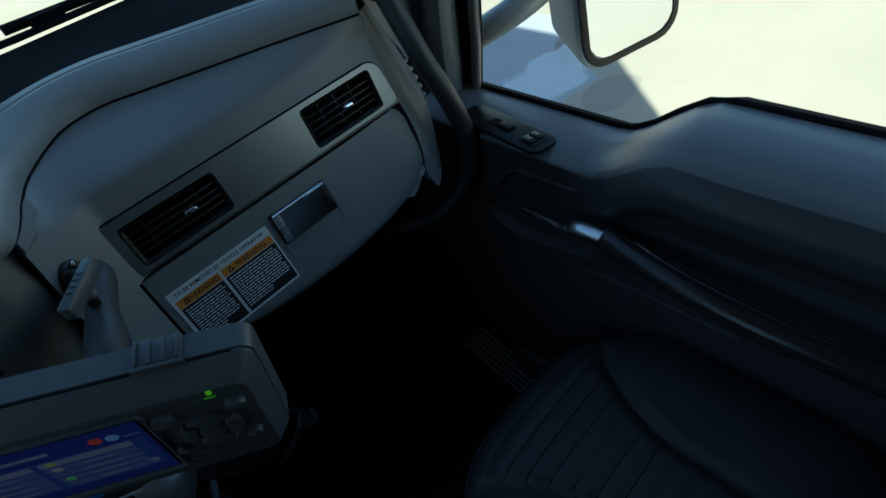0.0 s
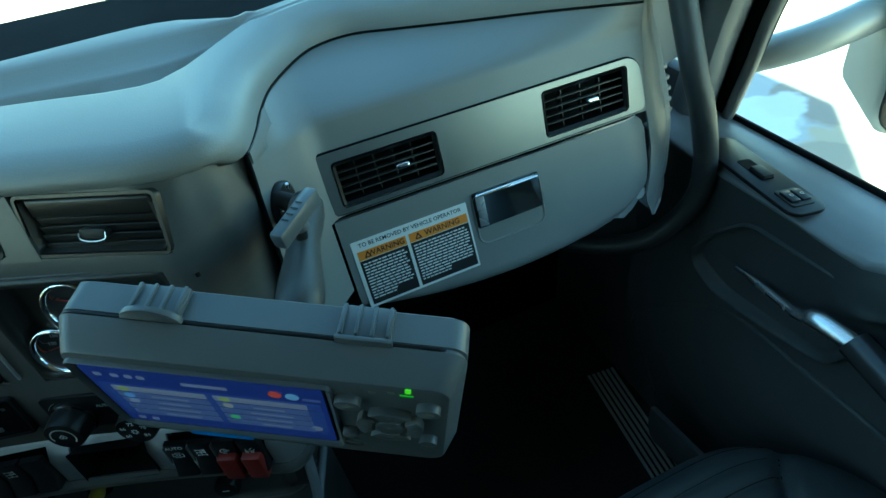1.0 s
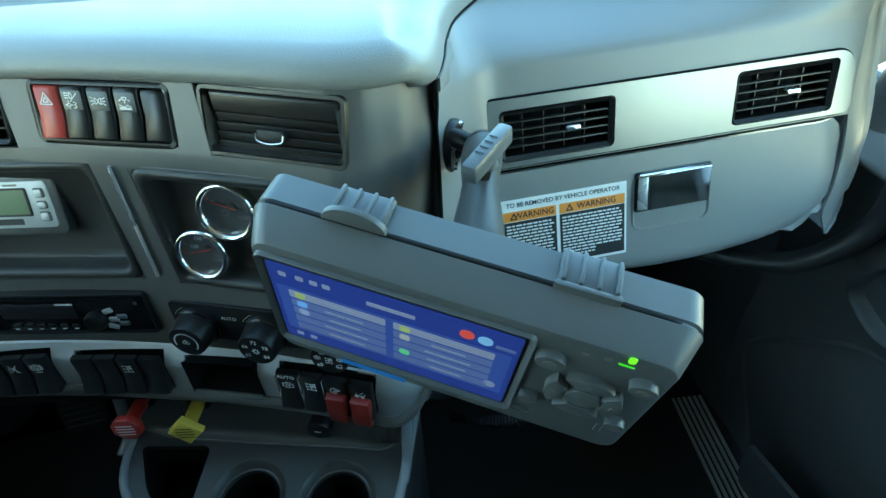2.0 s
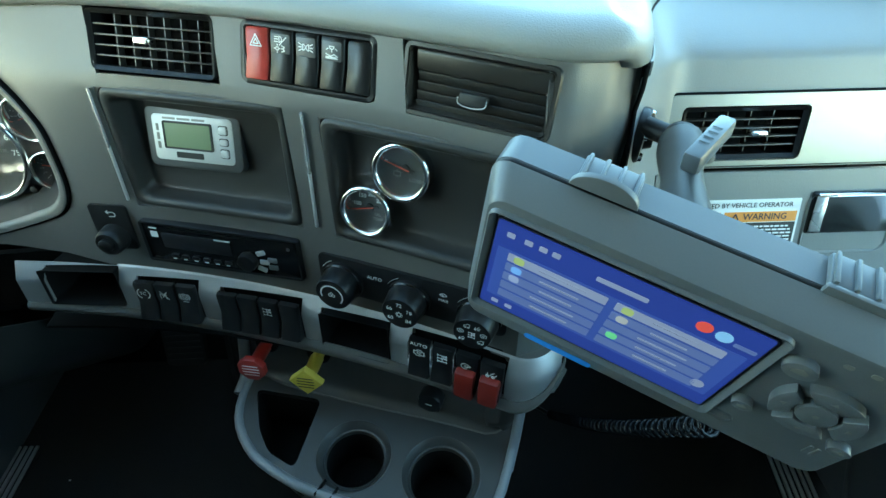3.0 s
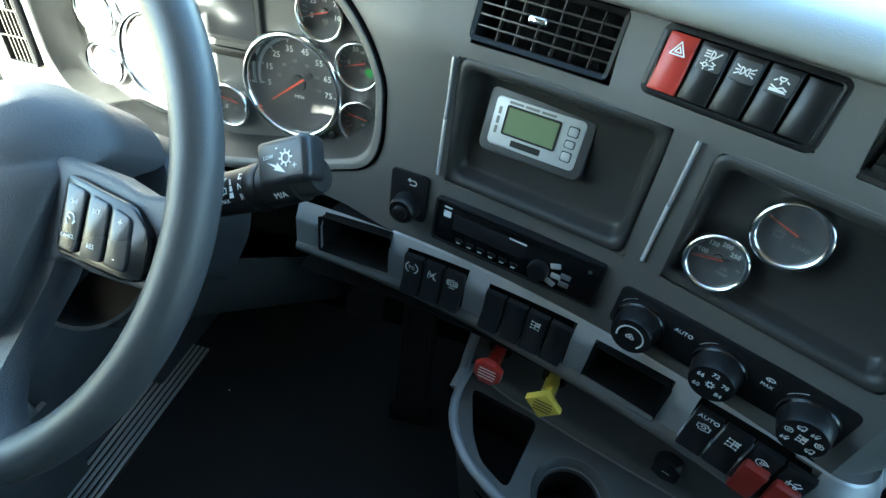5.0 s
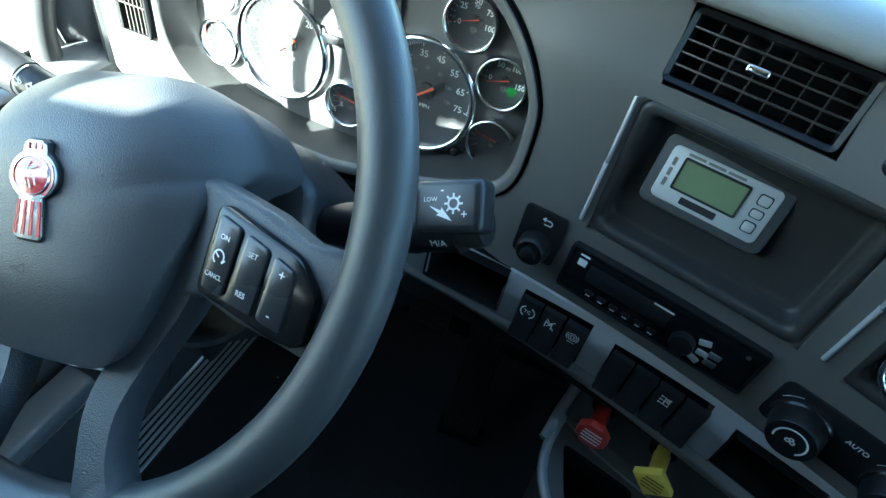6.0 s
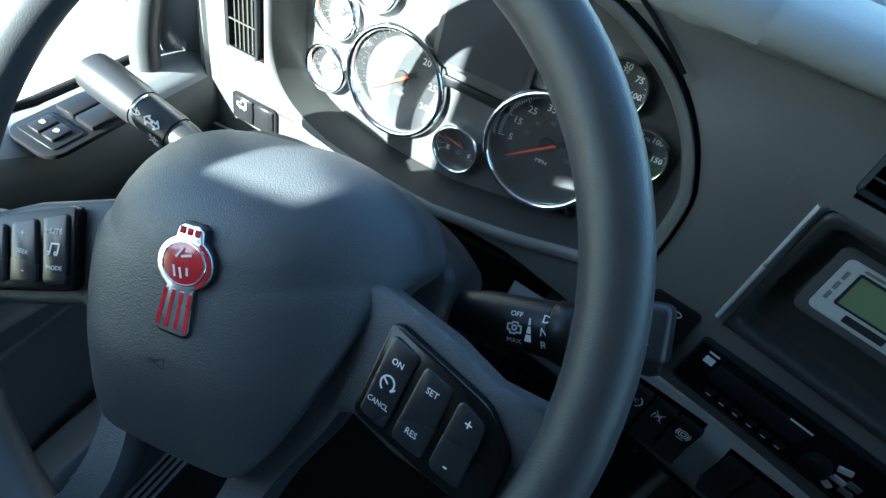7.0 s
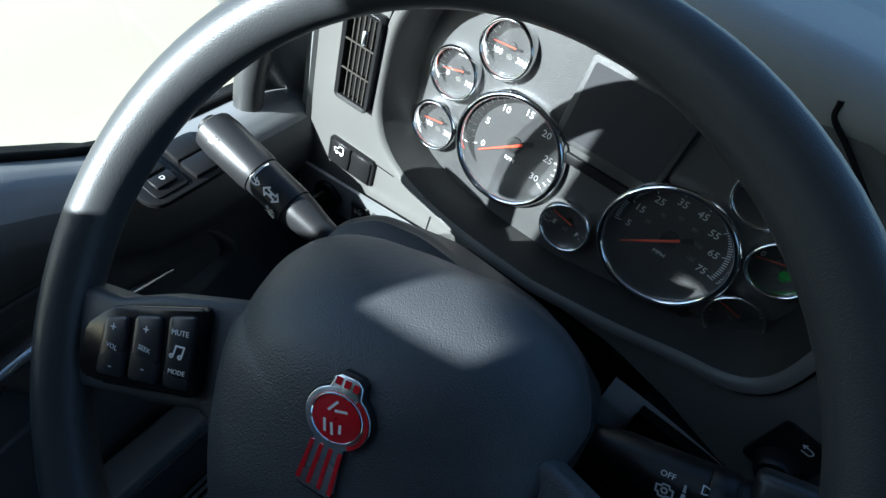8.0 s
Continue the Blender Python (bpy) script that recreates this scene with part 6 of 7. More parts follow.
gauge(G2, 0.0285, [("100", 172), ("150", 127), ("200", 82), ("250", 37), ("", -8)], 194, "round chrome-rimmed oil temperature gauge", 0.21, 1, 0.125, captions=(("OIL", 0.3, -0.24), ("TEMP", 0.3, -0.42)))
# instrument cluster
gauge(on_cluster(-0.655, 0.853, 0.003), 0.0625, [(str(v), 208 - 8 * v) for v in range(0, 31, 5)], 216, "large chrome-rimmed engine speed gauge", 0.17, 5, mark="RPM", deep=0.012)
gauge(on_cluster(-0.476, 0.854, 0.003), 0.0655, [(str(v), 205 - 2.9 * v) for v in range(5, 76, 10)], 217, "large chrome-rimmed road speed gauge", 0.16, 10, mark="MPH", dials=[(str(v), 205 - 2.9 * v / 1.609) for v in range(20, 121, 20)], deep=0.012)
SMALL = (
    (-0.566, 0.813, 0.0285, "fuel level gauge", 170, "van", (("E", 215), ("", 150), ("", 90), ("", 30), ("F", -35)), ""),
    (-0.744, 0.832, 0.0285, "water temperature gauge", 190, "engine", (("100", 215), ("", 150), ("", 90), ("", 30), ("250", -35)), ""),
    (-0.739, 0.896, 0.0285, "oil pressure gauge", 195, "engine", (("0", 215), ("", 150), ("50", 90), ("", 30), ("100", -35)), ""),
    (-0.695, 0.943, 0.0295, "oil temperature gauge", 185, "engine", (("100", 215), ("", 150), ("", 90), ("", 30), ("300", -35)), ""),
    (-0.388, 0.828, 0.0285, "boost pressure gauge", 170, "lamps", (("", 215), ("", 150), ("", 90), ("", 30), ("", -35)), ""),
    (-0.391, 0.895, 0.0285, "air pressure gauge", 197, "ring", (("0", 185), ("50", 120), ("100", 55), ("150", -10)), "PSI"),
    (-0.436, 0.943, 0.0295, "second air pressure gauge", 197, "ring", (("0", 200), ("25", 145), ("50", 90), ("75", 35), ("100", -15)), "PSI"),
)
for x, z, r, lab, nd, sub, nums, mark in SMALL:
    gauge(on_cluster(x, z, 0.003), r, list(nums), nd, "small chrome-rimmed " + lab, 0.27, 4, sub=sub, deep=0.008, mark=mark)
_air = next(o for o in scene.objects if o.get("label") == "small chrome-rimmed air pressure gauge")
icon("ring", 0.0085, _air, lift(0.0095, -0.0095, -0.0074), glow("green_lamp", (0.05, 0.5, 0.05), 0.02))
# message display between the large dials
disp = thing("message_display", "dark unlit message display between the dials", "display", on_cluster(-0.566, 0.935, 0.002))
part("frame", slab(0.108, 0.086, 0.004, 0.006, 0.0015), bpy.data.materials["instrument_panel"], disp, "grey frame")
part("screen", slab(0.096, 0.074, 0.001, 0.003, 0.0, 0.0036), material("unlit_screen", (0.05, 0.05, 0.052), 0.12, spec=0.6, vary=0.02, rough_vary=0.02), disp, "grey glossy unlit screen")
part("lower_bar", slab(0.085, 0.01, 0.004, 0.003, 0.001, 0.0, (0, -0.056)), BLACK, disp)
part("button", lathe([(0.005, 0.0), (0.0045, 0.006), (0.003, 0.007)], 20), BLACK, disp, "trip reset button", on_cluster(-0.566, 0.935, 0.002).inverted() @ on_cluster(-0.425, 0.803, 0.002))


# ---------------------------------------------------------------- left lower dash: switches and key
for i, mark in enumerate(("van", None)):
    rocker(on_left(-0.831 + 0.031 * i, 0.7585, 0.002), 0.029, 0.030, mark, None, None, 0.002, "black rocker switch beside the key" if mark else "blank black rocker switch beside the key")
part("switch_frame", frame_ring(0.068, 0.036, 0.005, 0.003, 0, 0.004), BLACK, dash, "", dash_inv @ on_left(-0.8155, 0.7585))
KEYM = basis((-0.838, 0.9745, 0.692), (1, 0, 0), (0, 0.1, 1))
key = thing("ignition_switch", "black round ignition switch with a key in it", "ignition switch", KEYM)
part("collar", lathe([(0.021, 0), (0.0205, 0.006), (0.018, 0.008), (0.008, 0.0078)], 32), BLACK, key, "black collar with worn print")
part("key", join(box(0.006, 0.024, 0.022, 0.002, (0, 0, 0.022)), box(0.003, 0.01, 0.02, 0.0005, (0, 0, 0.008))), BLACK, key, "black key grip")
part("ring", tube([(0.0, 0.008 * math.cos(a) , 0.035 + 0.008 * math.sin(a)) for a in [k * math.pi / 8 for k in range(16)]], 0.0008, 6, True), STEEL, key)
for i in range(3):
    x = -0.785 + 0.033 * i
    rocker(basis((x, 0.9735, 0.698 + 0.1 * 0.033 * i * 1.0), (1, 0, 0.1), (0, 0, 1)), 0.026, 0.03, "hook" if i == 0 else None, None, None, 0.002, "small black rocker switch in the silver strip")

# ---------------------------------------------------------------- warning label and glovebox latch
LAB = on_face(0.388, 0.8075, 0.0036)
lab = thing("warning_label", "white and orange warning label stuck on the glovebox", "label", LAB)
part("sheet", slab(0.152, 0.0885, 0.0005, 0.001, 0), PAPER, lab, "white paper")
text("TO BE REMOVED BY VEHICLE OPERATOR", 0.0073, INK, lab, lift(0, 0.0375, 0.0008), bold=0.00006)
for x, w, z in ((-0.0405, 0.062, -0.006), (0.034, 0.079, -0.006)):
    part("orange_bar", slab(w, 0.0115, 0.0003, 0.0005, 0, 0.0005, (x, 0.0245)), ORANGE, lab, "orange heading bar")
    text("WARNING", 0.0098, INK, lab, lift(x + 0.005, 0.0245, 0.001), bold=0.0001)
    part("symbol", strokes([[(-0.0035, -0.003), (0, 0.0035), (0.0035, -0.003), (-0.0035, -0.003)]], 0.0014), INK, lab, "", lift(x - w / 2 + 0.012, 0.0245, 0.0009), 0)
    part("ink_block", slab(w, 0.059, 0.0003, 0.0005, 0, 0.0005, (x, -0.0115)), INK, lab, "black text block")
    random.seed(7)
    bm = bmesh.new()
    for j in range(13):
        y = 0.0135 - 0.0039 * j
        left = x - w / 2 + 0.003
        while left < x + w / 2 - 0.006:
            ln = random.uniform(0.003, 0.009)
            right = min(left + ln, x + w / 2 - 0.003)
            if j < 11 or left < x:
                bm.faces.new([bm.verts.new(p) for p in ((left, y - 0.0009, 0.001), (right, y - 0.0009, 0.001), (right, y + 0.0009, 0.001), (left, y + 0.0009, 0.001))])
            left = right + 0.0012
    part("small_print", bm, PAPER, lab, "lines of small white print", None, 0)
LAT = on_face(0.5205, 0.8335, 0.004)
latch = thing("glovebox_latch", "polished chrome glovebox latch in a recess", "latch", LAT)
part("plate", sheet(lambda u, v: (0.045 * u, 0.0215 * v, 0.0065 + 0.0006 * v - 0.002 * abs(u) ** 6), steps(-1, 1, 10), steps(-1, 1, 8), (), -0.005), CHROME, latch, "mirror-bright pull plate", None, 40)
part("top_edge", moved(box(0.088, 0.0042, 0.0016, 0.0005), Matrix.Translation((0, 0.0210, 0.0066)) @ Matrix.Rotation(radians(-42), 4, "X")), CHROME, latch, "bright bevelled top edge")
part("side_edge", moved(box(0.011, 0.040, 0.0016, 0.0005), Matrix.Translation((-0.0395, 0, 0.0056)) @ Matrix.Rotation(radians(-14), 4, "Y")), BRIGHT, latch, "bevelled side edge")
part("gap", slab(0.095, 0.0475, 0.0012, 0.003, 0, 0.0), BLACK, latch, "dark gap round the plate")
part("recess", frame_ring(0.099, 0.072, 0.014, 0.006, -0.004, 0.0015, (0, -0.012), 0.004), GREY, latch, "", None, 60)

# ---------------------------------------------------------------- brake valves, plug
for x, z, mat, side, lab_ in ((-0.158, 0.620, KNOBRED, 8, "red eight-sided air valve knob, pulled out"), (-0.086, 0.618, YELLOW, 4, "yellow square air valve knob, pulled out")):
    y = 0.920 if side == 8 else 0.900
    vm = basis((x, y, z - 0.003), (0.98, -0.18, 0), (0.02, 0.14, 0.98))
    v = thing("air_valve_knob", lab_, "valve knob", vm, group="air valve knobs")
    part("stem", lathe([(0.0075, -0.02), (0.0075, 0.004), (0.009, 0.006), (0.0085, 0.034), (0.011, 0.040)], 20), mat, v, "", None, 40)
    n = side
    rr = 0.019 if n == 8 else 0.022
    pts = [(rr * math.cos(2 * math.pi * (k + 0.5) / n + (0 if n == 8 else math.pi / 4)), rr * math.sin(2 * math.pi * (k + 0.5) / n + (0 if n == 8 else math.pi / 4))) for k in range(n)]
    part("head", prism(pts, 0.040, 0.049, 0.002), mat, v, "", None, 30)
    bm = bmesh.new()
    for j in range(4):
        w = 0.012 - 0.0012 * abs(j - 1.5)
        yy = 0.0075 - 0.005 * j
        bm.faces.new([bm.verts.new(p) for p in ((-w, yy - 0.0009, 0), (w, yy - 0.0009, 0), (w, yy + 0.0009, 0), (-w, yy + 0.0009, 0))])
    part("print", bm, WHITE if n == 8 else INK, v, "lines of small print", lift(0, 0, 0.0493), 0)
    part("bezel", lathe([(0.0155, -0.008), (0.0155, 0.0005), (0.014, 0.0022), (0.0115, 0.0018), (0.0105, -0.004)], 28), MATT, v, "black bezel")
plug = thing("power_socket", "black capped power socket", "power socket", basis((0.063, 0.849, 0.585), (0.93, -0.36, 0), (0.05, 0.15, 1)))
part("cap", lathe([(0.0165, -0.004), (0.0165, 0.008), (0.0145, 0.012), (0.006, 0.0125)], 28), BLACK, plug, "", None, 40)
part("tab", slab(0.03, 0.022, 0.01, 0.004, 0.0015, 0.002, (0, -0.002)), BLACK, plug)
part("print", slab(0.009, 0.001, 0.0003, 0.0003, 0, 0.0128, (0, -0.001)), PAPER, plug)

# ---------------------------------------------------------------- wheel emblem, keys and print
emb = thing("wheel_emblem", "red and chrome emblem on the wheel hub", "emblem", WHEEL @ lift(0.002, -0.0165, 0.0195) @ Matrix.Rotation(radians(2), 4, "X") @ Matrix.Diagonal((1.03, 0.84, 1, 1)))


def emblem_outline(k=1.0):
    return [(x * k, y * k) for x, y in [(-0.0075, 0.032), (-0.0045, 0.0345), (0.0045, 0.0345), (0.0075, 0.032), (0.0085, 0.0255)] + arc(0, 0.010, 0.0175, 60, -62, 10) + [(0.0085, -0.012), (0.0102, -0.031), (0.0095, -0.0335), (0.0075, -0.0348), (-0.0075, -0.0348), (-0.0095, -0.0335), (-0.0102, -0.031), (-0.0085, -0.012)] + arc(0, 0.010, 0.0175, 242, 120, 10) + [(-0.0085, 0.0255)]]


part("dark_edge", prism(emblem_outline(1.055), -0.004, 0.0006, 0.0004), BLACK, emb)
part("chrome_base", prism(emblem_outline(), 0, 0.002, 0.0006), LEVER, emb, "chrome base", None, 40)
part("red_disc", lathe([(0.0005, 0.0026), (0.013, 0.0026), (0.0145, 0.0022)], 40, False), EMBLEM, emb, "red enamel disc", lift(0, 0.010))
part("inner_ring", tube([(0.0135 * math.cos(2 * math.pi * k / 40), 0.010 + 0.0135 * math.sin(2 * math.pi * k / 40), 0.0026) for k in range(40)], 0.0006, 6, True), CHROME, emb)
part("side_band", strokes([arc(0, 0.010, 0.016, 60, -50, 10)], 0.002), EMBLEM, emb, "", lift(0, 0, 0.002), 0)
for k in range(4):
    x = -0.0078 + 0.0052 * k
    part("red_stripe", prism([(x - 0.0010, -0.0075), (x + 0.0010, -0.0075), (x * 1.15 + 0.0012, -0.0322), (x * 1.15 - 0.0012, -0.0322)], 0.0016, 0.0024), EMBLEM, emb, "red stripe")
for k in range(3):
    part("red_stripe", slab(0.003, 0.0045, 0.0006, 0.0004, 0, 0.002, (-0.0048 + 0.0048 * k, 0.0305)), EMBLEM, emb)
for pts in ([(-0.0045, 0.0135), (-0.0015, 0.0195)], [(-0.001, 0.0145), (0.0045, 0.0165)], [(-0.005, 0.0075), (-0.003, 0.0015)], [(-0.001, 0.007), (0.001, 0.0015)], [(0.0035, 0.008), (0.0045, 0.004)]):
    part("bar", strokes([pts], 0.0014), WHITE, emb, "plain white bar", lift(0, 0, 0.0031), 0)
part("horn_mark", strokes([[(x * 0.011, y * 0.011) for x, y in ln] for ln in ICONS["horn"]], 0.0007), INK, wheel, "embossed horn symbol", lift(-0.004, -0.064, 0.0186) @ Matrix.Rotation(radians(5), 4, "X"), 0)

KEYFACE = material("wheel_key", (0.02, 0.021, 0.024), 0.28, grain=900, relief=0.1)
SURROUND = [(0.1135, -0.006), (0.174, -0.029), (0.1895, -0.048), (0.184, -0.0765), (0.170, -0.0775), (0.1020, -0.0595)]
WHEELKEY = [[(0.117, -0.0125), (0.1345, -0.0195), (0.1245, -0.0605), (0.1075, -0.0565)], [(0.1385, -0.0212), (0.156, -0.0282), (0.148, -0.0662), (0.1285, -0.0615)], [(0.160, -0.0300), (0.1755, -0.0375), (0.170, -0.0715), (0.1515, -0.0670)]]
for s in (-1, 1):
    base = Matrix.Translation((s * 0.144 + (0.004 if s < 0 else 0.0), -0.047 + (0.005 if s < 0 else 0.0), -0.0015)) @ Matrix.Rotation(radians(s * -8.5), 4, "Y")

    def flat(pts, r=0.004):
        return soften([(s * x - s * 0.144, y + 0.047) for x, y in pts], r, 6)

    clus = part("key_surround", prism(flat(SURROUND, 0.0068), -0.004, 0.003, 0.0018), GLOSSY, wheel, "gloss black key surround", base, 40)
    labels = (("", "MUTE", "MODE"), ("SEEK", "+", "-"), ("VOL", "+", "-")) if s < 0 else (("cruise", "ON", "CANCL"), ("", "SET", "RES"), ("", "+", "-"))
    for i in range(3):
        q = WHEELKEY[i]
        kk = part("key", prism(flat(q), 0.001, 0.0052, 0.0014), KEYFACE, clus, "grey backlit key", None, 40)
        cx, cy = sum(s * x - s * 0.144 for x, _ in q) / 4, sum(y + 0.047 for _, y in q) / 4
        lean = -s * 14
        hh = 0.040
        mid, up, down = labels[i]
        off = s * 0.0028
        text(up, 0.0046 if len(up) > 1 else 0.008, PAPER, kk, lift(cx + off, cy + hh * 0.28, 0.0055, lean * 0.8))
        text(down, 0.0040 if len(down) > 3 else (0.0046 if len(down) > 1 else 0.008), PAPER, kk, lift(cx - off, cy - hh * 0.28, 0.0055, lean * 0.8))
        if mid == "cruise":
            icon("cruise", 0.009, kk, lift(cx, cy, 0.0054), PAPER)
        elif mid:
            text(mid, 0.0042, PAPER, kk, lift(cx, cy, 0.0055))
        elif s < 0:
            icon("note", 0.010, kk, lift(cx, cy, 0.0054), PAPER)


# ---------------------------------------------------------------- stalks
STALK = material("stalk_plastic", (0.02, 0.02, 0.021), 0.36, grain=900, relief=0.15, spec=0.45)
def stalk_pose(a, b):
    a, b = Vector(a), Vector(b)
    d = (b - a).normalized()
    back = Vector((0.0, -0.75, 0.66))
    return basis(a, d, (back.cross(d))), (b - a).length


sm, ln_ = stalk_pose((-0.665, 0.815, 0.853), (-0.826, 0.815, 0.889))
st = thing("turn_signal_stalk", "black turn signal and wiper stalk with white symbols", "stalk", sm)
part("arm", moved(lathe([(0.011, 0), (0.0125, 0.04), (0.0155, 0.062), (0.0155, 0.068)], 28), Matrix.Rotation(radians(90), 4, "Y")), STALK, st, "", None, 40)
part("collar", moved(lathe([(0.0165, 0.0685), (0.0165, 0.105)], 28), Matrix.Rotation(radians(90), 4, "Y")), STALK, st, "", None, 40)
part("grip", moved(lathe([(0.0172, 0.106), (0.018, 0.112), (0.0185, 0.15), (0.0175, ln_ - 0.004), (0.012, ln_)], 28), Matrix.Rotation(radians(90), 4, "Y")), STALK, st, "twist grip", None, 40)
part("end_button", moved(lathe([(0.009, ln_ - 0.001), (0.009, ln_ + 0.004), (0.006, ln_ + 0.005)], 20), Matrix.Rotation(radians(90), 4, "Y")), DARK, st)
icon("arrows", 0.013, st, Matrix.Translation((0.083, 0, 0.0168)))
icon("wiper", 0.011, st, Matrix.Translation((0.100, 0.001, 0.0168)))
icon("lamps", 0.010, st, Matrix.Rotation(radians(-48), 4, "X") @ Matrix.Translation((0.078, 0, 0.0168)))
for j in range(4):
    part("print", slab(0.0012, 0.003 + 0.001 * j, 0.0003, 0.0002, 0, 0.0168), WHITE, st, "", Matrix.Rotation(radians(10 + 12 * j), 4, "X") @ Matrix.Translation((0.103, 0, 0)))
icon("van", 0.007, st, Matrix.Translation((0.145, 0, 0.0187)))

sm, ln_ = stalk_pose((-0.475, 0.811, 0.846), (-0.325, 0.812, 0.922))
sh = thing("gear_stalk", "black gear selector stalk with white letters", "stalk", sm)
part("arm", moved(lathe([(0.010, 0), (0.014, 0.02), (0.0185, 0.05), (0.0195, 0.100), (0.0190, 0.1005), (0.0190, 0.116), (0.0195, 0.1165), (0.0185, 0.150)], 28), Matrix.Rotation(radians(90), 4, "Y")), BLACK, sh, "", None, 40)
part("selector_ring", moved(lathe([(0.0195, 0.1005), (0.0205, 0.102), (0.0205, 0.113), (0.0195, 0.115)], 28), Matrix.Rotation(radians(90), 4, "Y")), BLACK, sh, "", None, 40)
part("paddle", moved(box(0.053, 0.037, 0.024, 0.006, (0.147, 0.012, 0.0095), 3), Matrix.Rotation(radians(-4), 4, "X")), STALK, sh, "wide selector paddle on the stalk", None, 60)
part("end_knob", moved(lathe([(0.0155, 0.150), (0.0155, 0.163), (0.0135, 0.168), (0.008, 0.1685)], 28), Matrix.Rotation(radians(90), 4, "Y")), DARK, sh, "round end knob", None, 40)
text("OFF", 0.005, WHITE, sh, Matrix.Rotation(radians(-26), 4, "X") @ Matrix.Translation((0.079, 0.0, 0.0197)))
icon("engine", 0.010, sh, Matrix.Translation((0.079, 0.0, 0.0195)))
text("MAX", 0.005, WHITE, sh, Matrix.Rotation(radians(28), 4, "X") @ Matrix.Translation((0.079, 0.0, 0.0197)))
part("scale", join(prism([(-0.0006, 0.008), (0.0006, 0.008), (0.0009, 0.0035), (-0.0009, 0.0035)], 0, 0.0003), prism([(-0.001, 0.0025), (0.001, 0.0025), (0.0016, -0.002), (-0.0016, -0.002)], 0, 0.0003), prism([(-0.0017, -0.003), (0.0017, -0.003), (0.0024, -0.0075), (-0.0024, -0.0075)], 0, 0.0003)), WHITE, sh, "", Matrix.Translation((0.0895, 0, 0.0196)), 0)
for j, tx in enumerate("DNR"):
    text(tx, 0.0078, WHITE, sh, Matrix.Rotation(radians(-26 + 25 * j), 4, "X") @ Matrix.Translation((0.100, 0, 0.0199)))
    part("print", slab(0.006, 0.0016, 0.0003, 0.0004, 0, 0.0206), WHITE, sh, "", Matrix.Rotation(radians(-26 + 25 * j), 4, "X") @ Matrix.Translation((0.108, 0, -0.0006)))
PAD_TOP = Matrix.Rotation(radians(-4), 4, "X")
icon("gear", 0.013, sh, PAD_TOP @ Matrix.Translation((0.153, 0.013, 0.0218)))
text("LOW", 0.0045, WHITE, sh, PAD_TOP @ Matrix.Translation((0.135, 0.016, 0.0218)))
text("+", 0.009, WHITE, sh, PAD_TOP @ Matrix.Translation((0.161, 0.0055, 0.0218)))
text("-", 0.009, WHITE, sh, PAD_TOP @ Matrix.Translation((0.144, 0.0225, 0.0218)))
part("symbol", prism([(0.134, 0.012), (0.142, 0.0065), (0.140, 0.0055), (0.152, 0.0015), (0.144, 0.0105), (0.1435, 0.0085)], 0, 0.0003), WHITE, sh, "white wedge mark", PAD_TOP @ Matrix.Translation((0, 0, 0.0218)), 0)
text("M/A", 0.0075, WHITE, sh, Matrix.Rotation(radians(40), 4, "X") @ Matrix.Translation((0.158 - 0.02, 0.0, 0.0193)))

# ---------------------------------------------------------------- terminal: screen, keys, clips, light
SCREEN = glow("screen_blue", (0.035, 0.06, 0.36), 0.0155)
SCREEN2 = glow("screen_light_blue", (0.17, 0.23, 0.56), 0.0115)
SCREEN3 = glow("screen_pale", (0.42, 0.46, 0.72), 0.0105)
part("screen", slab(0.155, 0.088, 0.0012, 0.002, 0, 0.0032, (0.077, -0.044)), SCREEN, terminal, "lit blue screen")


def tile(x, y, w, h, mat, name="screen_tile", z=0.0046):
    part(name, slab(w, h, 0.0002, 0.001, 0, z, (x, y)), mat, terminal)


part("screen_panel", slab(0.148, 0.052, 0.0002, 0.001, 0, 0.0044, (0.077, -0.049)), glow("screen_mid_blue", (0.06, 0.105, 0.46), 0.0145), terminal)
for i in range(2):
    for j in range(5):
        x, y = 0.042 + 0.068 * i, -0.029 - 0.0098 * j
        tile(x, y, 0.063, 0.0078, SCREEN3 if j == 0 else SCREEN2, z=0.0047)
        tile(x + 0.004, y, 0.03 - 0.004 * ((i + j) % 3), 0.0016, SCREEN3, "screen_print", 0.00495)
for x, y, c in ((0.018, -0.029, (0.38, 0.46, 0.2)), (0.086, -0.029, (0.38, 0.46, 0.2)), (0.018, -0.039, (0.2, 0.4, 0.9)), (0.086, -0.039, (0.4, 0.4, 0.45)), (0.086, -0.0585, (0.2, 0.6, 0.3)), (0.018, -0.048, (0.3, 0.35, 0.6))):
    part("screen_icon", slab(0.007, 0.0065, 0.0002, 0.0025, 0, 0.00505, (x, y)), glow("screen_icon", c, 0.02), terminal)
part("screen_print", slab(0.03, 0.004, 0.0002, 0.001, 0, 0.0046, (0.077, -0.013)), SCREEN3, terminal, "pale heading bar")
for x in (0.009, 0.02, 0.029, 0.037):
    part("screen_icon", slab(0.005, 0.0045, 0.0002, 0.001, 0, 0.0046, (x, -0.0095)), SCREEN3, terminal)
part("screen_icon", lathe([(0.0045, 0.0046), (0.0045, 0.0049)], 20), glow("screen_red", (0.62, 0.08, 0.07), 0.022), terminal, "", lift(0.123, -0.013))
part("screen_icon", lathe([(0.0045, 0.0046), (0.0045, 0.0049)], 20), glow("screen_cyan", (0.24, 0.45, 0.8), 0.022), terminal, "", lift(0.134, -0.014))
part("screen_icon", lathe([(0.004, 0.0046), (0.004, 0.0049)], 20), SCREEN3, terminal, "", lift(0.143, -0.066))
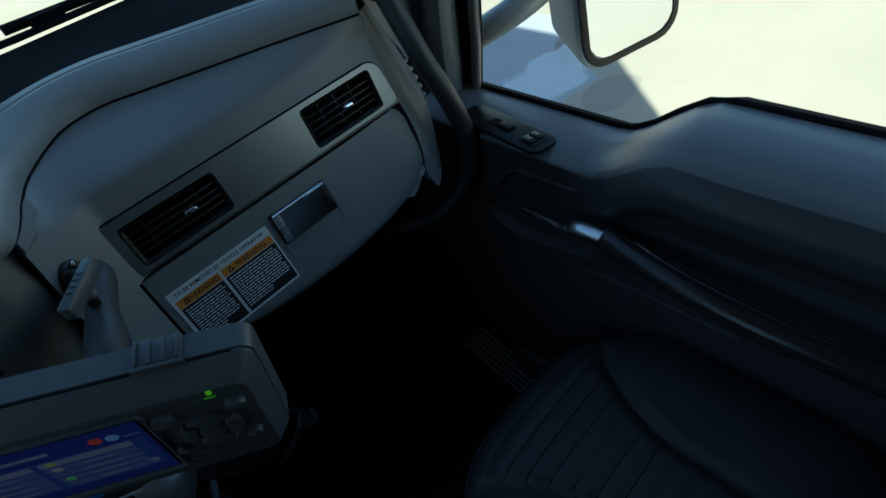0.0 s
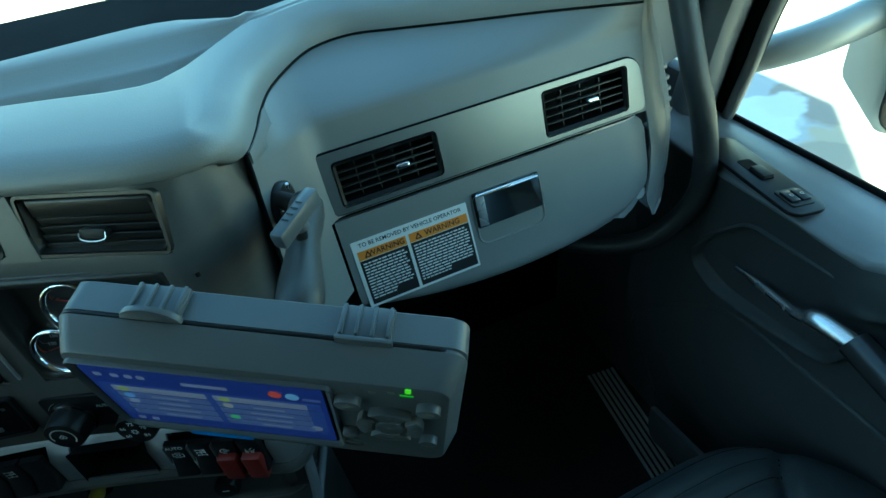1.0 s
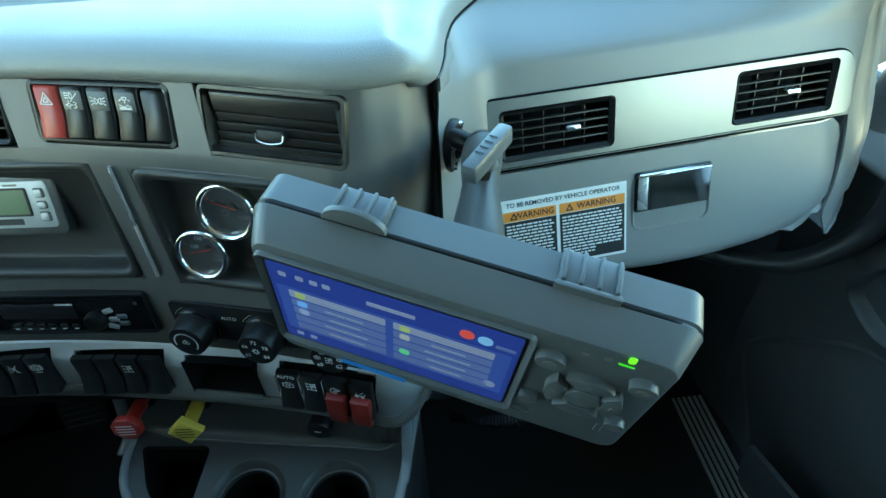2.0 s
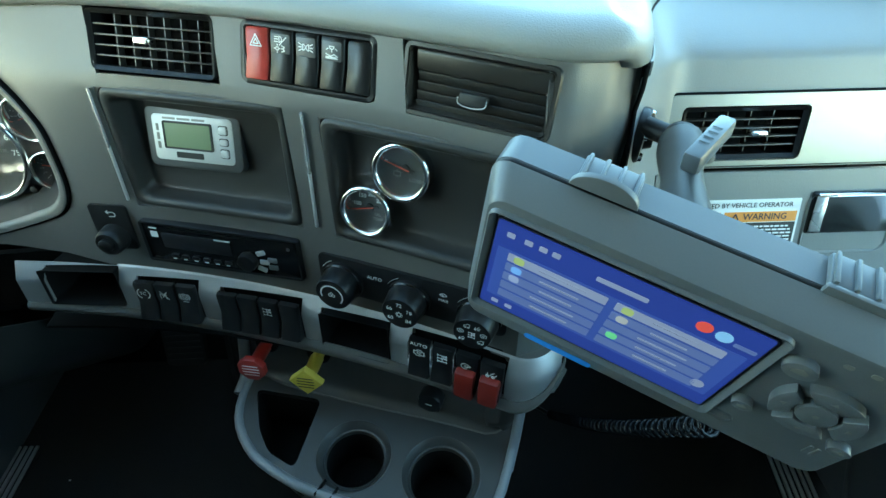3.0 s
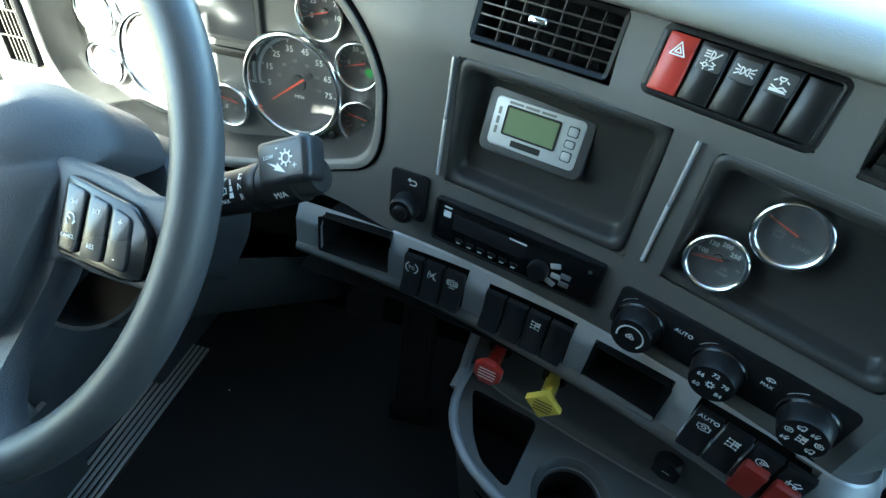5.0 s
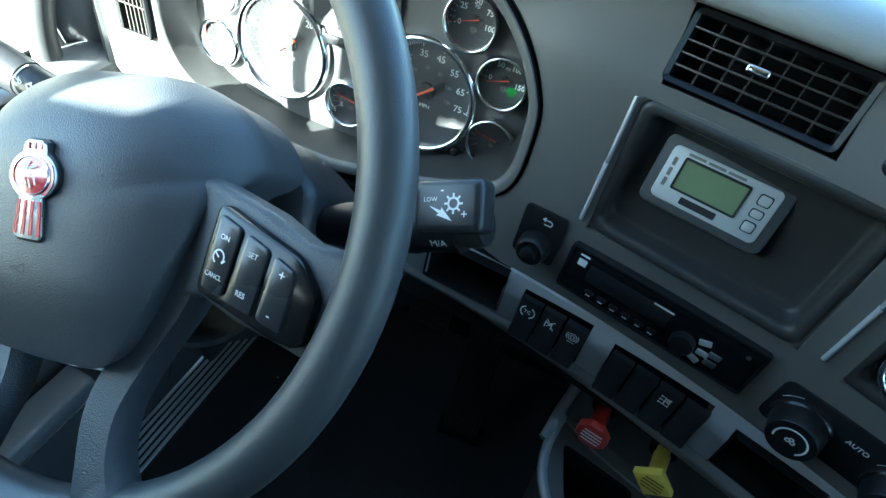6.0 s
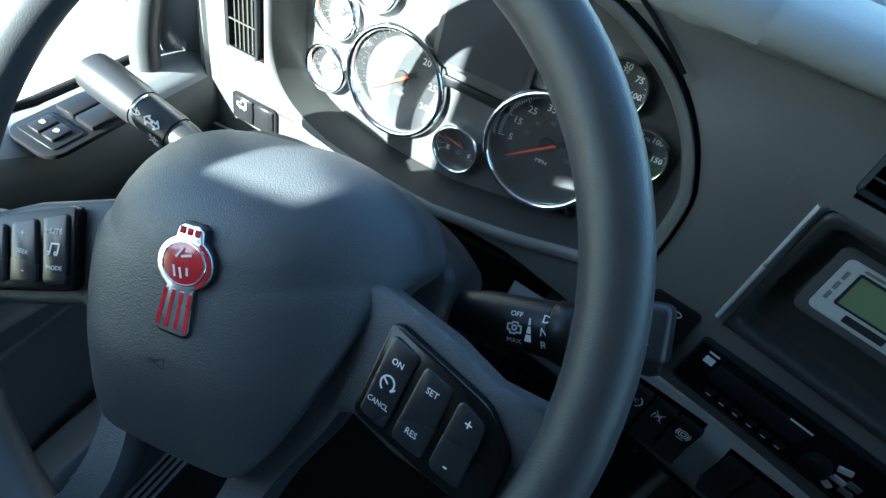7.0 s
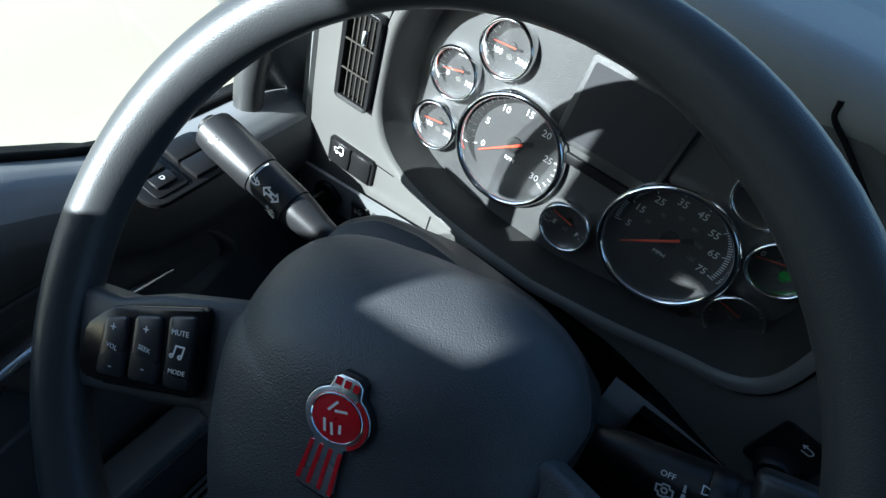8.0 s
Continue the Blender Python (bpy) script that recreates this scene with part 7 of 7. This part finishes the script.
for x in (0.01, 0.02):
    part("screen_icon", slab(0.005, 0.004, 0.0002, 0.001, 0, 0.0046, (x, -0.081)), SCREEN3, terminal)
part("blue_sticker", slab(0.05, 0.006, 0.0004, 0.003, 0, 0.0032, (0.062, -0.1075)), material("blue_sticker", (0.05, 0.25, 0.75), 0.35), terminal, "blue printed strip")
part("status_light", slab(0.0038, 0.0056, 0.0008, 0.0012, 0.0003, 0.0032, (0.2085, 0.0105)), glow("green_light", (0.2, 0.7, 0.02), 0.055), terminal, "green status light")
part("status_light", slab(0.0085, 0.0012, 0.0005, 0.0005, 0, 0.0032, (0.2075, 0.0035)), glow("green_dim", (0.1, 0.5, 0.02), 0.04), terminal, "green mark")


def key(name, outline, x, y, label, mark=()):
    """A key that stands proud: flat face, upright flanks, a pale mark."""
    k = part(name, prism(outline, 0.0022, 0.0088, 0.0006), TABLET, terminal, label, lift(x, y), 30)
    if mark:
        part("print", prism(mark, 0.0088, 0.009), KEYCAP, k, "", None, 0)


for x, y, r in ((0.1705, -0.0095, 0.0085), (0.2215, -0.010, 0.0078), (0.168, -0.0615, 0.0058), (0.2225, -0.0625, 0.0062)):
    key("key", [(a, b * 0.8) for a, b in arc(0, 0, r, 0, 345, 24)], x, y, "grey oval key", [(-0.45 * r, -0.2 * r), (0.45 * r, -0.2 * r), (0.45 * r, 0.1 * r), (0.0, 0.42 * r), (-0.45 * r, 0.1 * r)])
for a in (0, 90, 180, 270):
    o_ = arc(0, 0, 0.0225, a - 38, a + 38, 10) + arc(0, 0, 0.0118, a + 32, a - 32, 8)
    ca, sa = math.cos(radians(a)), math.sin(radians(a))
    key("arrow_key", o_, 0.1965, -0.0395, "grey curved arrow key", [(0.0172 * ca + p * ca - q * sa, 0.0172 * sa + p * sa + q * ca) for p, q in ((0.0016, 0.0), (-0.0012, 0.0018), (-0.0012, -0.0018))])
key("centre_key", arc(0, 0, 0.0098, 0, 345, 24), 0.1965, -0.0395, "round centre key", arc(0, 0, 0.0016, 0, 330, 10))
part("key_well", lathe([(0.0255, 0.0024), (0.0255, 0.0028), (0.001, 0.0028)], 40), DARK, terminal, "dark well round the arrow keys", lift(0.1965, -0.0395), 30)
part("socket_cover", frame_ring(0.017, 0.010, 0.0049, 0.0014, 0.0015, 0.0042), TABLET, terminal, "oval socket cover", lift(0.167, -0.0895, 0), 40)
for x in (0.2165, 0.2205):
    part("speaker_slot", slab(0.0022, 0.0105, 0.0012, 0.0009, 0.0002, 0.0028, (x, -0.081)), TABLET, terminal)
for x, y in ((0.186, 0.0028), (0.198, 0.0042)):
    part("print", slab(0.0048, 0.0034, 0.0003, 0.0014, 0, 0.003, (x, y)), KEYCAP, terminal, "dim grey lamp")
part("bezel_groove", tube([(0.1595, -0.080, 0.0028), (0.160, 0.004, 0.0028)], 0.0006, 6), BLACK, terminal)
part("screen_print", slab(0.012, 0.0032, 0.0002, 0.001, 0, 0.0046, (0.1462, -0.0165)), SCREEN2, terminal)
for x in (0.046, 0.178):
    c = thing("holder_clip", "grey ribbed plastic clip over the terminal's edge", "clip", TAB @ lift(x, 0.0212, -0.033), group="terminal clips")
    part("saddle", box(0.034, 0.0045, 0.022, 0.0012, (0, 0.0022, 0.0)), TABLET, c)
    for j in range(4):
        part("rib", box(0.0024, 0.003, 0.0215, 0.0008, (-0.0145 + 0.0097 * j, 0.0052, 0.0)), TABLET, c)
    if x < 0.1:
        part("lip", prism([(a, 0.0016 + b * 0.62) for a, b in arc(0, 0.0, 0.0195, 0, 180, 18)], 0.0105, 0.0145, 0.001), TABLET, c, "half-round lip")
    else:
        part("lip", box(0.036, 0.007, 0.0035, 0.001, (0, 0.0015, 0.0125)), TABLET, c, "straight lip")

# mount: plate on the dash, ball, arm, wing screw, ball on the case
mount = thing("ball_mount", "dark grey ball-and-socket mount arm with wing screw", "mount", pose(0.262, 0.905, 0.95))
mi = mount.matrix_world.inverted()
pm = basis((0.2605, 0.883, 0.947), (0.46, 0.89, 0.0), (0.02, 0.0, 1))
part("base_plate", lathe([(0.025, -0.006), (0.025, 0.0), (0.0235, 0.0022), (0.012, 0.003), (0.009, 0.010)], 36), BLACK, mount, "round black base plate", mi @ pm, 40)
for a in (60, 150, 240, 330):
    part("screw", lathe([(0.0045, 0.002), (0.004, 0.005), (0.002, 0.0055)], 14), CHROME, mount, "bright screw head", mi @ pm @ lift(0.019 * math.cos(radians(a)), 0.019 * math.sin(radians(a))), 40)
b0, b1 = Vector((0.277, 0.848, 0.963)), Vector((0.240, 0.728, 0.950))
part("stud", tube([(0.256, 0.872, 0.963), b0], 0.009, 14), BLACK, mount, "", mi)
arm_pts = [b0 + (b1 - b0) * k / 8 for k in range(9)]
part("socket_arm", tube([b0 + (b0 - b1) * 0.11] + arm_pts + [b1 + (b1 - b0) * 0.06], [0.009, 0.0175, 0.019, 0.0175, 0.0155, 0.0165, 0.0185, 0.0205, 0.0215, 0.0205, 0.014], 22, flat=0.9), LIPGREY, mount, "two-piece socket arm", mi, 60)
part("seam", tube([b0 + (b1 - b0) * 0.15 + Vector((0, 0, -0.0165)), b0 + (b1 - b0) * 0.9 + Vector((0, 0, -0.019))], 0.0015, 6), BLACK, mount, "", mi)
part("ball", lathe([(0.0005, -0.0155)] + [(0.0155 * math.cos(radians(a)), 0.0155 * math.sin(radians(a))) for a in range(-75, 76, 15)] + [(0.0005, 0.0155)], 24, False), BLACK, mount, "", mi @ Matrix.Translation(b0), 60)
part("case_stud", tube([b1, TAB @ Vector((0.118, -0.05, -0.02))], 0.012, 14), BLACK, mount, "", mi)
wm = basis((0.265, 0.787, 0.992), (0.70, 0.70, 0.10), (-0.5, 0.5, 0.0))
part("wing_screw", join(box(0.058, 0.013, 0.016, 0.003, (0, 0, 0.006)), lathe([(0.0075, -0.006), (0.0065, 0.0)], 14)), TABLET, mount, "grey wing screw", mi @ wm, 40)
part("screw_stem", tube([(0.265, 0.787, 0.996), (0.262, 0.798, 0.955)], 0.0055, 12), DARK, mount, "", mi, 60)
part("maker_mark", strokes([[(-0.012, -0.003), (-0.012, 0.003)], [(-0.005, -0.003), (-0.005, 0.003)], [(0.002, -0.003), (0.002, 0.003)], [(0.009, -0.003), (0.009, 0.003)]], 0.0018), DARK, mount, "plain bars", mi @ wm @ lift(0, 0, 0.0142), 0)

# coiled cord under the dash
cord = thing("coiled_cord", "black coiled handset cord under the dashboard", "cord", pose(0.25, 0.90, 0.44))
ci = cord.matrix_world.inverted()
pts = []
A, B = Vector((0.245, 0.90, 0.44)), Vector((0.344, 0.732, 0.703))
ax = (B - A).normalized()
e1 = ax.orthogonal().normalized()
e2 = ax.cross(e1)
for k in range(34 * 10 + 1):
    t = k / 340
    a = 2 * math.pi * k / 10
    r = 0.0042 + 0.0062 * t
    pts.append(A + (B - A) * t + Vector((0, 0, -0.02 * math.sin(math.pi * t))) + r * (math.cos(a) * e1 + math.sin(a) * e2))
part("coil", tube(pts, 0.0026, 8), GLOSSY, cord, "", ci, 60)
part("lead", tube(smooth_path([B, (0.342, 0.715, 0.74), (0.31, 0.70, 0.80), TAB @ Vector((0.16, -0.11, -0.03))], 6), 0.003, 8), BLACK, cord, "", ci, 60)
part("lead_end", tube(smooth_path([A, (0.22, 0.97, 0.38), (0.20, 1.06, 0.36)], 4), 0.003, 8), BLACK, cord, "", ci, 60)

# ---------------------------------------------------------------- window switch panels on the doors
for k, dd, inv in ((1, door_r, inv_r), (-1, door_l, inv_l)):
    mm = basis((0.857, 0.815, 0.7985), (0.10, 1.0, 0.02), (-1.0, 0.1, 0.12)) if k > 0 else basis((-0.886, 0.812, 0.802), (0.05, -1.0, 0.02), (1.0, 0.05, -0.12))
    base = part("switch_panel", slab(0.185 if k > 0 else 0.098, 0.060, 0.005, 0.016, 0.002, -0.001), BLACK, dd, "black window switch panel", inv @ mm)
    if k > 0:
        part("well", slab(0.05, 0.022, 0.0006, 0.004, 0, 0.004, (0.006, 0)), MATT, base)
        part("window_switch", box(0.026, 0.018, 0.006, 0.002, (-0.004, 0, 0.007)), DARK, base, "window switch")
    else:
        for i in range(2):
            part("window_switch", box(0.033, 0.023, 0.007, 0.002, (-0.019, -0.0125 + 0.025 * i, 0.0055)), KEYBLACK, base, "window switch")
    lx = -0.062 if k > 0 else 0.022
    part("lock_plate", slab(0.034, 0.036 if k > 0 else 0.046, 0.002, 0.004, 0.0008, 0.004, (lx, 0)), BLACK if k < 0 else DARK, base)
    for j in (-1, 1):
        lk = part("lock_key", box(0.022, 0.014, 0.004, 0.0015, (lx, 0.0085 * j, 0.0075)), KEYBLACK, base, "lock key")
        icon("lock", 0.006, lk, lift(lx, 0.0085 * j, 0.0097))

# stitched seam along the arm rest
for k, dd, inv in ((1, door_r, inv_r),):
    bm = bmesh.new()
    for j in range(90):
        y = 0.54 - 0.0052 * j
        b_ = tube([(0.8215 - 0.012 * max(0, 1 - abs(y - 0.45) / 0.3), y, rise_r(y) - 0.004), (0.8215 - 0.012 * max(0, 1 - abs(y - 0.45) / 0.3), y - 0.0034, rise_r(y) - 0.004)], 0.0006, 4)
        bm = join(bm, b_)
    part("stitching", bm, KEYCAP, dd, "pale stitching", inv, 0, "stuff")

# ---------------------------------------------------------------- pedals
brake = thing("brake_pedal", "black ribbed brake pedal with chrome lines", "pedal", basis((-0.472, 1.21, 0.265), (1, 0.0, 0.05), (0, 0.45, 0.9)))
part("pad", slab(0.088, 0.11, 0.014, 0.012, 0.003), BLACK, brake)
for j in range(6):
    part("rib", box(0.074, 0.004, 0.003, 0.001, (0, -0.04 + 0.014 * j, 0.015)), DARK, brake)
part("arm", tube([(0, 0.04, -0.002), (0, 0.2, -0.06), (0, 0.42, -0.05)], 0.011, 10), MATT, brake)
acc = thing("accelerator_pedal", "long black ribbed accelerator pedal", "pedal", basis((-0.335, 1.16, 0.20), (1, 0.05, 0.05), (0, 0.45, 0.9)))
part("pad", slab(0.075, 0.33, 0.014, 0.01, 0.003), BLACK, acc)
for j in range(7):
    part("rib", box(0.0035, 0.31, 0.003, 0.001, (-0.027 + 0.009 * j, 0, 0.015)), DARK, acc)
part("heel_plate", box(0.1, 0.04, 0.02, 0.004, (0, -0.17, -0.006)), MATT, acc)
lint = thing("lint_scrap", "tiny white scrap lying on the floor mat", "scrap", pose(-0.763, 1.031, 0.0))
part("scrap", box(0.004, 0.003, 0.002, 0.0005, (0, 0, 0.001)), PAPER, lint)

# ---------------------------------------------------------------- outside mirror, wipers
mir = thing("door_mirror", "large silver truck mirror on a tubular arm", "mirror", pose(1.27, 0.85, 0.95))
mv = mir.matrix_world.inverted()
part("arm", tube(smooth_path([(0.98, 1.10, 0.80), (1.04, 0.95, 0.885), (1.12, 0.905, 0.925), (1.20, 0.895, 0.95)], 5), 0.026, 14), UNIT, mir, "silver tubular arm", mv, 60)
MH = basis((1.158, 0.841, 0.985), (1.0, -0.35, 0.05), (0.0, 0.10, 1))
hs = prism(outline_rect(0.23, 0.46, 0.05, 6), -0.12, 0.004, 0.012, 3)
for v_ in hs.verts:
    if v_.co.z < -0.05:
        v_.co.x *= 0.78
        v_.co.y *= 0.86
part("housing", hs, UNIT, mir, "silver mirror housing", mv @ MH @ lift(0.06, 0, 0), 40)
part("glass", slab(0.195, 0.42, 0.002, 0.045, 0.0, 0.0045), MIRROR, mir, "mirror glass", mv @ MH @ lift(0.06, 0, 0), 40)
part("seal", frame_ring(0.22, 0.45, 0.05, 0.014, 0.002, 0.008), BLACK, mir, "black edge seal", mv @ MH @ lift(0.06, 0, 0))
for x0, x1 in ((0.75, 0.05), (-0.05, -0.75)):
    wp = thing("wiper", "black windscreen wiper lying at the foot of the glass", "wiper", pose(x0, 1.47, 1.05), group="windscreen wipers")
    wi = wp.matrix_world.inverted()
    part("blade", tube([(x0, 1.45, 1.045), ((x0 + x1) / 2, 1.485, 1.04), (x1, 1.475, 1.055)], 0.007, 8, flat=0.5), MATT, wp, "", wi, 60)
    part("arm", tube([(x0 - 0.02, 1.53, 0.99), (x0 - 0.1, 1.515, 1.045), ((x0 + x1) / 2, 1.5, 1.055)], 0.009, 8), MATT, wp, "", wi, 60)
    for j in range(4):
        part("bracket", box(0.06, 0.012, 0.02, 0.004, (x0 + (x1 - x0) * (0.2 + 0.2 * j), 1.49, 1.05)), MATT, wp, "", wi)
